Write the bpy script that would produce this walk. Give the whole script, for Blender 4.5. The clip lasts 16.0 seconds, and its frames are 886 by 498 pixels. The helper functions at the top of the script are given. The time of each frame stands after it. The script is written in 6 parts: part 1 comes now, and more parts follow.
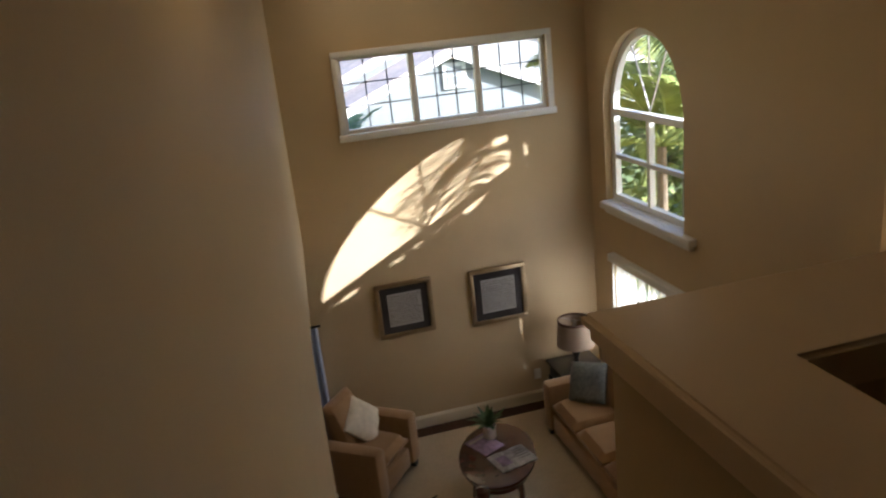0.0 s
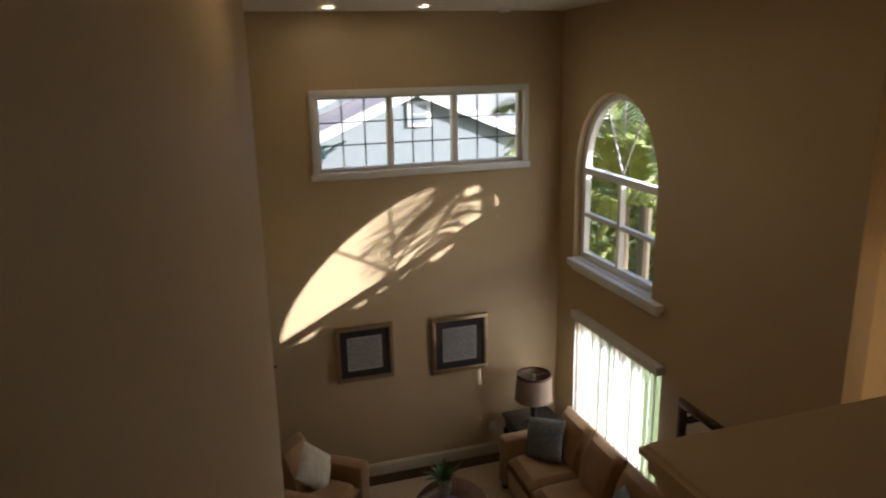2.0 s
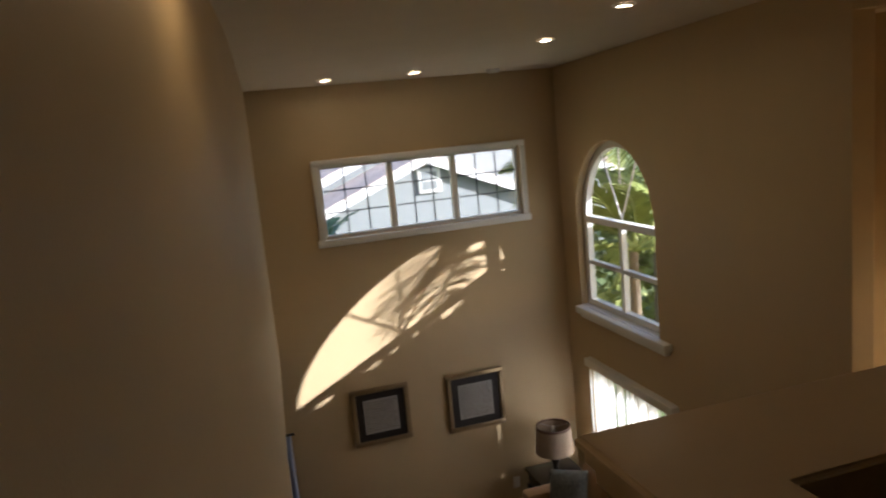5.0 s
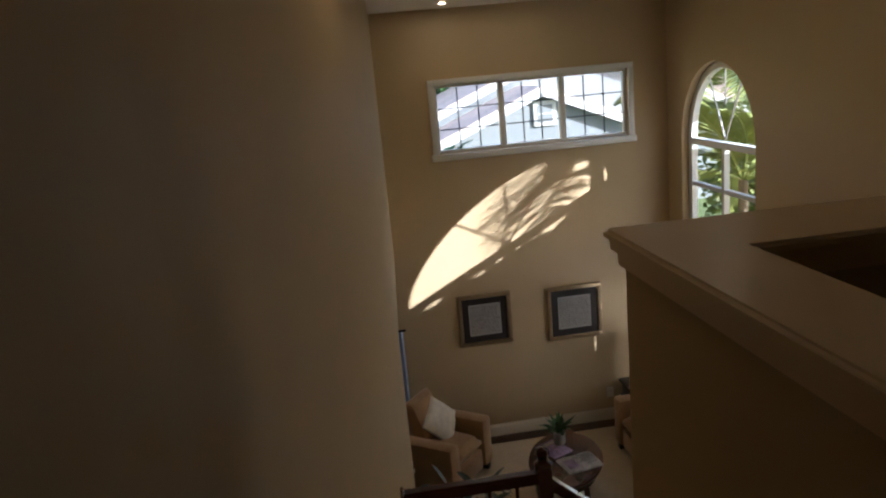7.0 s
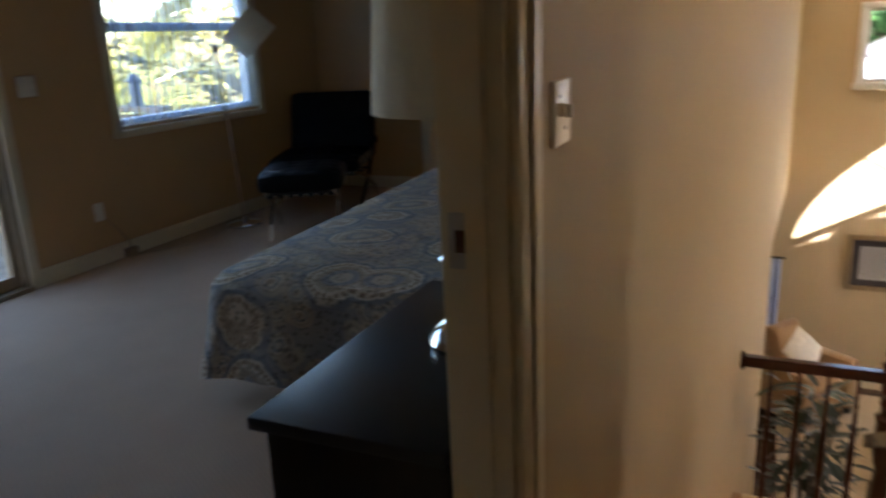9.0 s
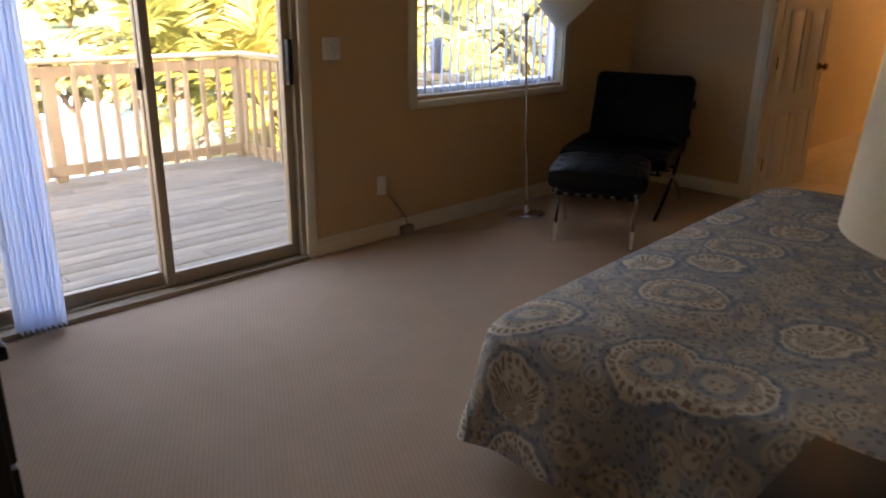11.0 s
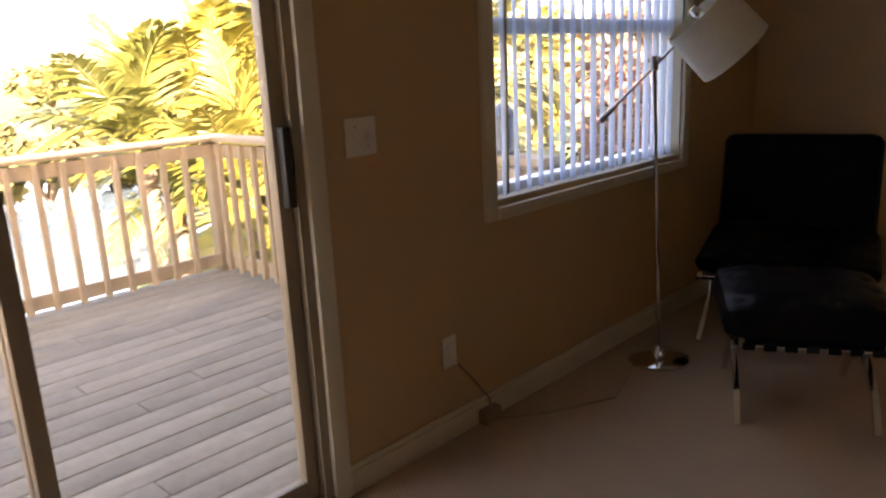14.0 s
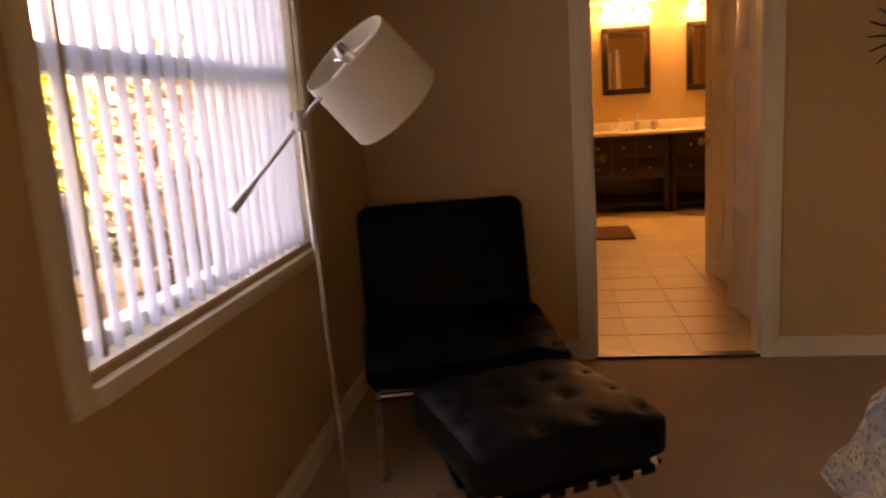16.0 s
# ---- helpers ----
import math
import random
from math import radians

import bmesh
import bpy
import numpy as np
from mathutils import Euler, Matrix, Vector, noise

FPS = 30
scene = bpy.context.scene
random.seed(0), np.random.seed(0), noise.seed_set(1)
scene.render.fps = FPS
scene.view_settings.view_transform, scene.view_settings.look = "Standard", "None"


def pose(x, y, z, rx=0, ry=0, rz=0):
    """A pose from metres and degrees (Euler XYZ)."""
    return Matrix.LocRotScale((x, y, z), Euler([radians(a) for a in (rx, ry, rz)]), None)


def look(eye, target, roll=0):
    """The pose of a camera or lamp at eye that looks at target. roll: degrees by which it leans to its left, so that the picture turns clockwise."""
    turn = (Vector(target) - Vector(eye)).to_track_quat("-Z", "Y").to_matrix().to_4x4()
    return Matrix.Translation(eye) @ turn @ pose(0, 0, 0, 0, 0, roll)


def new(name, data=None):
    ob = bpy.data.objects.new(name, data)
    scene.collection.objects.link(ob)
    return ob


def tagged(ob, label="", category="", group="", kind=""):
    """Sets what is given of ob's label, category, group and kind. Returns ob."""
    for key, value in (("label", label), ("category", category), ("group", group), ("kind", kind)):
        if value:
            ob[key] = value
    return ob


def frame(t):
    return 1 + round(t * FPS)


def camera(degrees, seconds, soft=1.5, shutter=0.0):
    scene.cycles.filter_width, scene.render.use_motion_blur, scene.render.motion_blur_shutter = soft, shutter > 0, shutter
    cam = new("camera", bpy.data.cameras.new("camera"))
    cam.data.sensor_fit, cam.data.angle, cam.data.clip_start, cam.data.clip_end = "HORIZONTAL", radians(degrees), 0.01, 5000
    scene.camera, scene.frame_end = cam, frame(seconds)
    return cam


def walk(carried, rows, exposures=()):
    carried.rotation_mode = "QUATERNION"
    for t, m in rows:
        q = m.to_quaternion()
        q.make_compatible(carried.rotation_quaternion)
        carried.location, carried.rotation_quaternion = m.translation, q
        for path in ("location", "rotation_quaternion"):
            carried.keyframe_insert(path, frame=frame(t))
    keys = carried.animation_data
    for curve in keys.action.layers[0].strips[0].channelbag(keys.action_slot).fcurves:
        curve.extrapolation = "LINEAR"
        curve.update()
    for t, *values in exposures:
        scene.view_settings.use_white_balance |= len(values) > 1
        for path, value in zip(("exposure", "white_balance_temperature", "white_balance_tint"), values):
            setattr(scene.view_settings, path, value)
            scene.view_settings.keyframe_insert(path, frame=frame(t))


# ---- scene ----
cam = camera(62.0, 16.0, soft=2.1, shutter=0.4)
PATH = [
    (0, (0.339, 1.307, 1.656), (0.772, 3.166, 1.059), -6.2),
    (0.5, (0.289, 1.395, 1.672), (0.813, 3.242, 1.111), -2.3),
    (1, (0.300, 1.379, 1.710), (0.731, 3.260, 1.186), -2.7),
    (1.5, (0.250, 1.407, 1.756), (0.673, 3.296, 1.250), -0.2),
    (2, (0.181, 1.466, 1.787), (0.768, 3.305, 1.264), -1.1),
    (2.5, (0.130, 1.484, 1.818), (0.864, 3.269, 1.308), -2.6),
    (3, (0.090, 1.430, 1.835), (0.988, 3.131, 1.406), -4.2),
    (3.5, (0.060, 1.330, 1.850), (1.166, 2.864, 1.452), -4.2),
    (4, (0.070, 1.330, 1.840), (1.186, 2.886, 1.480), -6.4),
    (4.5, (0.177, 1.330, 1.800), (1.033, 3.089, 1.430), -7.3),
    (5, (0.297, 1.290, 1.711), (0.842, 3.183, 1.369), -5.5),
    (5.2, (0.312, 1.251, 1.698), (0.789, 3.165, 1.368), -5.3),
    (7.5, (0.245, 0.538, 1.468), (0.417, 2.471, 0.983), -4.8),
    (8, (0.322, 0.333, 1.420), (0.357, 2.274, 0.939), -3.9),
    (8.5, (0.357, 0.160, 1.399), (-0.013, 2.041, 0.828), -3.9),
    (9, (0.345, -0.079, 1.300), (-0.436, 1.673, 0.755), -2.6),
    (9.5, (0.181, -0.062, 1.292), (-0.948, 1.499, 0.755), 1.4),
    (9.7, (0.120, -0.038, 1.291), (-1.077, 1.468, 0.746), -0.2),
    (11.8, (-0.474, 0.805, 1.447), (-1.887, 2.070, 0.812), 0.7),
    (12, (-0.571, 0.881, 1.440), (-1.969, 2.192, 0.867), -1.4),
    (12.5, (-0.848, 1.052, 1.404), (-2.206, 2.386, 0.791), -0.8),
    (13, (-1.181, 1.220, 1.390), (-2.600, 2.484, 0.767), -2.5),
    (13.5, (-1.539, 1.350, 1.352), (-2.870, 2.729, 0.783), -0.6),
    (14, (-1.787, 1.463, 1.356), (-3.141, 2.849, 0.861), -2.7),
    (14.5, (-1.994, 1.658, 1.354), (-3.221, 3.182, 0.936), -3.1),
    (15, (-2.221, 1.800, 1.367), (-3.111, 3.546, 0.968), 0.0),
    (15.5, (-2.459, 1.908, 1.327), (-2.999, 3.802, 0.982), -5.5),
    (16, (-2.597, 2.259, 1.322), (-2.892, 4.200, 0.941), -3.8),
]
EXPOSURES = [(0, 2.3, 5700, 13), (1, 1.82, 5800, 14), (5.2, 1.75, 5900, 15), (7.5, 2.1, 5500, 13), (8.5, 2.95, 5500, 15), (9.0, 3.75, 5900, 17), (9.5, 4.6, 6700, 23), (12, 4.25, 8300, 34), (13.4, 4.15, 8700, 37), (14, 4.05, 8800, 38), (14.6, 4.05, 9000, 40), (15.2, 4.35, 11000, 46), (16, 4.65, 15500, 56)]
walk(cam, [(t, look(eye, target, roll)) for t, eye, target, roll in PATH], EXPOSURES)

# ---- world, sun and large lights ----
SUN_TO = Vector((1.86, -1.0, 0.965)).normalized()
world = bpy.data.worlds.new("world")
scene.world = world
world.use_nodes = True
wn = world.node_tree
sky = wn.nodes.new("ShaderNodeTexSky")
sky.sky_type = "NISHITA"
sky.sun_disc = False
sky.sun_elevation = math.asin(SUN_TO.z)
sky.sun_rotation = math.atan2(SUN_TO.x, SUN_TO.y)
sky.dust_density = 1.5
wn.links.new(sky.outputs[0], wn.nodes["Background"].inputs[0])
wn.nodes["Background"].inputs[1].default_value = 0.10

sun_data = bpy.data.lights.new("sun", "SUN")
sun_data.energy, sun_data.angle, sun_data.color = 5.0, radians(0.5), (1.0, 0.96, 0.90)
sun = new("sun", sun_data)
sun.matrix_world = look(SUN_TO * 30, (0, 0, 0))

ZL = -2.37          # lower floor


def ceil_z(y):
    return 2.115 + 0.04 * (8 - y)


def spot(name, at, energy, colour, size_deg=110, radius=0.04):
    d = bpy.data.lights.new(name, "SPOT")
    d.energy, d.color, d.spot_size, d.spot_blend, d.shadow_soft_size = energy, colour, radians(size_deg), 0.7, radius
    ob = new(name, d)
    ob.matrix_world = Matrix.Translation(at)
    return ob


def bulb(name, at, energy, colour, radius=0.05):
    d = bpy.data.lights.new(name, "POINT")
    d.energy, d.color, d.shadow_soft_size = energy, colour, radius
    ob = new(name, d)
    ob.location = at
    return ob


CANS = [(1.22, 7.58), (1.98, 7.50), (2.55, 6.08), (2.50, 4.96)]
WARM = (1.0, 0.62, 0.28)
for cx, cy in CANS:
    spot("can_lamp", (cx, cy, ceil_z(cy) - 0.03), 0.4, WARM)
bulb("hall_lamp", (0.42, 3.35, ceil_z(3.35) - 0.20), 0.055, WARM, 0.08)
bulb("chandelier_lamp", (4.16, 3.95, 0.25), 0.5, (1.0, 0.52, 0.18), 0.1)
for vx in (-1.72, -0.71):
    bulb("vanity_lamp", (vx, 10.95, 2.16), 0.10, (1.0, 0.62, 0.3), 0.08)

# ---- materials ----
MATS = {}


def mat(name, colour, rough=0.6, metal=0.0, scale=8.0, vary=0.12, bump=0.0, bump_scale=60.0, per_object=0.0, coat=0.0, sheen=0.0):
    m = bpy.data.materials.new(name)
    m.use_nodes = True
    nt = m.node_tree
    b = nt.nodes["Principled BSDF"]
    b.inputs["Roughness"].default_value = rough
    b.inputs["Metallic"].default_value = metal
    b.inputs["Coat Weight"].default_value = coat
    b.inputs["Sheen Weight"].default_value = sheen
    tc = nt.nodes.new("ShaderNodeTexCoord")
    n1 = nt.nodes.new("ShaderNodeTexNoise")
    n1.inputs["Scale"].default_value = scale
    n1.inputs["Detail"].default_value = 6
    nt.links.new(tc.outputs["Object"], n1.inputs["Vector"])
    n2 = nt.nodes.new("ShaderNodeTexNoise")
    n2.inputs["Scale"].default_value = scale * 0.12
    nt.links.new(tc.outputs["Object"], n2.inputs["Vector"])
    add = nt.nodes.new("ShaderNodeMath")
    add.operation = "ADD"
    nt.links.new(n1.outputs["Fac"], add.inputs[0])
    nt.links.new(n2.outputs["Fac"], add.inputs[1])
    rng = nt.nodes.new("ShaderNodeMapRange")
    rng.inputs["From Min"].default_value, rng.inputs["From Max"].default_value = 0.6, 1.4
    rng.inputs["To Min"].default_value, rng.inputs["To Max"].default_value = 1 - vary, 1 + vary
    nt.links.new(add.outputs[0], rng.inputs["Value"])
    last = rng.outputs[0]
    if per_object:
        oi = nt.nodes.new("ShaderNodeObjectInfo")
        r2 = nt.nodes.new("ShaderNodeMapRange")
        r2.inputs["To Min"].default_value, r2.inputs["To Max"].default_value = 1 - per_object, 1 + per_object
        nt.links.new(oi.outputs["Random"], r2.inputs["Value"])
        mu = nt.nodes.new("ShaderNodeMath")
        mu.operation = "MULTIPLY"
        nt.links.new(last, mu.inputs[0])
        nt.links.new(r2.outputs[0], mu.inputs[1])
        last = mu.outputs[0]
    mix = nt.nodes.new("ShaderNodeVectorMath")
    mix.operation = "SCALE"
    mix.inputs[0].default_value = colour
    nt.links.new(last, mix.inputs["Scale"])
    nt.links.new(mix.outputs[0], b.inputs["Base Color"])
    if bump:
        n3 = nt.nodes.new("ShaderNodeTexNoise")
        n3.inputs["Scale"].default_value = bump_scale
        n3.inputs["Detail"].default_value = 4
        nt.links.new(tc.outputs["Object"], n3.inputs["Vector"])
        bp = nt.nodes.new("ShaderNodeBump")
        bp.inputs["Strength"].default_value = bump
        bp.inputs["Distance"].default_value = 0.01
        nt.links.new(n3.outputs["Fac"], bp.inputs["Height"])
        nt.links.new(bp.outputs[0], b.inputs["Normal"])
    MATS[name] = m
    return m


def glow(name, colour, strength):
    m = bpy.data.materials.new(name)
    m.use_nodes = True
    b = m.node_tree.nodes["Principled BSDF"]
    b.inputs["Base Color"].default_value = (0.8, 0.75, 0.65, 1)
    b.inputs["Emission Color"].default_value = (*colour, 1)
    b.inputs["Emission Strength"].default_value = strength
    return m


WALL = mat("wall_paint", (0.54, 0.41, 0.235), 0.62, scale=3, vary=0.04, bump=0.12, bump_scale=140)
BEDWALL = mat("bedroom_wall_paint", (0.61, 0.39, 0.195), 0.62, scale=3, vary=0.05, bump=0.12, bump_scale=140)
CEIL = mat("ceiling_paint", (0.72, 0.65, 0.53), 0.85, scale=4, vary=0.04, bump=0.35, bump_scale=70)
TRIM = mat("trim_paint", (0.76, 0.67, 0.50), 0.4, scale=5, vary=0.05, bump=0.03)
CAPPAINT = mat("cap_paint", (0.80, 0.63, 0.43), 0.30, scale=4, vary=0.05, bump=0.05)
WHITE = mat("white_frame", (0.80, 0.80, 0.78), 0.35, scale=6, vary=0.04)
DOORWHITE = mat("door_paint", (0.76, 0.73, 0.66), 0.38, scale=5, vary=0.04, bump=0.03)
ALU = mat("window_metal", (0.42, 0.40, 0.37), 0.4, 0.6, scale=9, vary=0.1)
DARKBAR = mat("dark_muntin", (0.05, 0.05, 0.05), 0.5)
PLASTIC = mat("switch_plastic", (0.80, 0.76, 0.68), 0.30, vary=0.03, coat=0.15)
DARKWOOD = mat("dark_wood", (0.030, 0.016, 0.011), 0.32, scale=14, vary=0.35, bump=0.05, coat=0.25)
MAHOG = mat("mahogany", (0.070, 0.022, 0.013), 0.25, scale=14, vary=0.35, coat=0.4)
BLACKWOOD = mat("black_wood", (0.012, 0.010, 0.010), 0.36, scale=20, vary=0.3, coat=0.15)
LEATHER = mat("black_leather", (0.005, 0.005, 0.006), 0.40, scale=30, vary=0.3, bump=0.25, bump_scale=220)
LEATHER.node_tree.nodes["Principled BSDF"].inputs["Specular IOR Level"].default_value = 0.07
CHROME = mat("chrome", (0.72, 0.72, 0.73), 0.08, 1.0, vary=0.03)
LANTERN_GREY = mat("weathered_grey_metal", (0.16, 0.17, 0.19), 0.5, 0.6, vary=0.15)
TANMETAL = mat("tan_metal", (0.38, 0.29, 0.19), 0.45, vary=0.1)
STEEL = mat("brushed_steel", (0.50, 0.49, 0.48), 0.28, 1.0, vary=0.06)
BRASS = mat("aged_brass", (0.24, 0.15, 0.06), 0.4, 1.0)
BLACKMETAL = mat("black_metal", (0.016, 0.015, 0.014), 0.6)
SOFA = mat("sofa_fabric", (0.34, 0.20, 0.085), 0.85, scale=12, vary=0.12, bump=0.25, bump_scale=260, sheen=0.3)
PILLOWW = mat("pillow_cream", (0.68, 0.62, 0.50), 0.9, scale=16, vary=0.2, bump=0.3, bump_scale=90)
PILLOWB = mat("pillow_grey_blue", (0.16, 0.175, 0.175), 0.9, scale=34, vary=0.5, bump=0.3, bump_scale=120)
SHADE = mat("lamp_shade_fabric", (0.72, 0.66, 0.54), 0.9, scale=60, vary=0.06, bump=0.2, bump_scale=300)
LIVSHADE = mat("tan_shade_fabric", (0.29, 0.215, 0.155), 0.9, scale=60, vary=0.08, bump=0.2, bump_scale=300)
SHADEIN = mat("lamp_shade_inner", (0.62, 0.62, 0.60), 0.8, vary=0.03)
SHADEBR = mat("brown_shade_band", (0.10, 0.05, 0.03), 0.8)
RUG = mat("area_rug", (0.56, 0.46, 0.32), 0.95, scale=40, vary=0.1, bump=0.5, bump_scale=180)
FRAMEGOLD = mat("frame_champagne", (0.34, 0.25, 0.14), 0.35, 0.6, scale=18, vary=0.2)
MATBOARD = mat("frame_mat", (0.025, 0.018, 0.016), 0.7)
PAPER = mat("art_paper", (0.40, 0.385, 0.36), 0.8, scale=20, vary=0.08)
INK = mat("art_ink", (0.16, 0.14, 0.13), 0.8)
HOUSELEAF = mat("house_plant_leaf", (0.022, 0.034, 0.012), 0.4, scale=20, vary=0.4)
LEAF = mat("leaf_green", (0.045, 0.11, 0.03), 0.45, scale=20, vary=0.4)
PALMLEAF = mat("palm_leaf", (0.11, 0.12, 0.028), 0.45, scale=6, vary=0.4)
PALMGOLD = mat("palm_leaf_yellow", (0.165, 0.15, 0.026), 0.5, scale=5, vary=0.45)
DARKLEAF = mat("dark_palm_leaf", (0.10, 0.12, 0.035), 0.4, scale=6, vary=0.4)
BUSH = mat("hedge_leaf", (0.12, 0.115, 0.038), 0.6, scale=5, vary=0.5)
BUSHRED = mat("reddish_shrub_leaf", (0.24, 0.12, 0.07), 0.6, scale=5, vary=0.5)
# leaf green brightened in the colour, in place of sun glowing through leaves
SUNLITLEAF = mat("sunlit_garden_leaf", (0.20, 0.23, 0.055), 0.5, scale=6, vary=0.45)
BARK = mat("palm_bark", (0.16, 0.12, 0.08), 0.9, scale=12, vary=0.4, bump=0.6, bump_scale=30)
GRASS = mat("lawn", (0.10, 0.14, 0.04), 0.9, scale=2.5, vary=0.35, bump=0.5, bump_scale=40)
STUCCO = mat("neighbour_stucco", (0.25, 0.27, 0.28), 0.85, scale=3, vary=0.06, bump=0.3)
ROOFTILE = mat("roof_tile_clay", (0.66, 0.52, 0.46), 0.8, scale=6, vary=0.3, per_object=0.15)
FASCIA = mat("white_fascia", (0.78, 0.78, 0.76), 0.5)
PORCH = mat("porch_stucco", (0.56, 0.44, 0.30), 0.85, scale=4, vary=0.06, bump=0.3)
DECKWOOD = mat("weathered_deck", (0.25, 0.215, 0.155), 0.8, scale=20, vary=0.3, bump=0.4, bump_scale=50, per_object=0.18)
RAILWOOD = mat("deck_rail_wood", (0.34, 0.26, 0.16), 0.7, scale=18, vary=0.2, per_object=0.1)
TILE = mat("bath_tile", (0.60, 0.48, 0.32), 0.42, scale=5, vary=0.08, per_object=0.04)
GROUT = mat("tile_grout", (0.56, 0.45, 0.30), 0.9)
STONETOP = mat("vanity_stone", (0.70, 0.64, 0.54), 0.2, scale=40, vary=0.15)
MATBROWN = mat("bath_mat", (0.13, 0.06, 0.035), 0.95, bump=0.5, bump_scale=200)
CERAMIC = mat("cream_ceramic", (0.55, 0.52, 0.44), 0.25, coat=0.4)
MAGA = mat("magazine_print", (0.34, 0.33, 0.33), 0.35, scale=26, vary=0.9)
MAGB = mat("magazine_cover", (0.22, 0.16, 0.26), 0.3, scale=22, vary=0.9)
CONCRETE = mat("walkway", (0.42, 0.38, 0.31), 0.9, scale=4, vary=0.15)
CORDPLASTIC = mat("tan_cord_plastic", (0.34, 0.24, 0.16), 0.5, vary=0.1)
CURTAIN = mat("blue_drape", (0.42, 0.50, 0.72), 0.8, scale=10, vary=0.1)
BULBGLOW = glow("bulb_glow", (1.0, 0.72, 0.38), 2.5)
CANGLOW = glow("can_glow", (1.0, 0.80, 0.52), 16)
DOMEGLOW = glow("dome_glow", (1.0, 0.74, 0.40), 1.2)
CUPGLOW = glow("chandelier_glow", (1.0, 0.66, 0.30), 1.2)


def mix_over(m, build):
    """Adds a further layer to a material's colour: build(nodes, links, colour_socket) returns the new socket."""
    nt = m.node_tree
    b = nt.nodes["Principled BSDF"]
    old = b.inputs["Base Color"].links[0].from_socket
    nt.links.new(build(nt.nodes, nt.links, old), b.inputs["Base Color"])


# ribbed loop carpet
CARPET = mat("ribbed_carpet", (0.49, 0.335, 0.215), 0.95, scale=5, vary=0.07, bump=0.0)
nt = CARPET.node_tree
tc = nt.nodes.new("ShaderNodeTexCoord")
mp = nt.nodes.new("ShaderNodeMapping")
mp.inputs["Rotation"].default_value = (0, 0, radians(-60))
wv = nt.nodes.new("ShaderNodeTexWave")
wv.bands_direction = "X"
wv.inputs["Scale"].default_value = 19.6
wv.inputs["Distortion"].default_value = 0.8
wv.inputs["Detail"].default_value = 1
wv.inputs["Detail Scale"].default_value = 6
nz = nt.nodes.new("ShaderNodeTexNoise")
nz.inputs["Scale"].default_value = 240
ad = nt.nodes.new("ShaderNodeMath")
ad.operation = "MULTIPLY_ADD"
ad.inputs[1].default_value = 0.6
bp = nt.nodes.new("ShaderNodeBump")
bp.inputs["Strength"].default_value = 0.2
bp.inputs["Distance"].default_value = 0.002
nt.links.new(tc.outputs["Object"], mp.inputs["Vector"])
nt.links.new(mp.outputs[0], wv.inputs["Vector"])
nt.links.new(tc.outputs["Object"], nz.inputs["Vector"])
nt.links.new(nz.outputs["Fac"], ad.inputs[0])
nt.links.new(wv.outputs["Fac"], ad.inputs[2])
nt.links.new(ad.outputs[0], bp.inputs["Height"])
nt.links.new(bp.outputs[0], nt.nodes["Principled BSDF"].inputs["Normal"])


def rib_tint(nodes, links, old):
    mx = nodes.new("ShaderNodeMix")
    mx.data_type = "RGBA"
    mx.blend_type = "MULTIPLY"
    mx.inputs[0].default_value = 0.11
    links.new(old, mx.inputs[6])
    links.new(wv.outputs["Color"], mx.inputs[7])
    return mx.outputs[2]


mix_over(CARPET, rib_tint)

# medallion bedspread
SPREAD = mat("medallion_bedspread", (0.40, 0.35, 0.28), 0.9, scale=30, vary=0.18, bump=0.25, bump_scale=150)


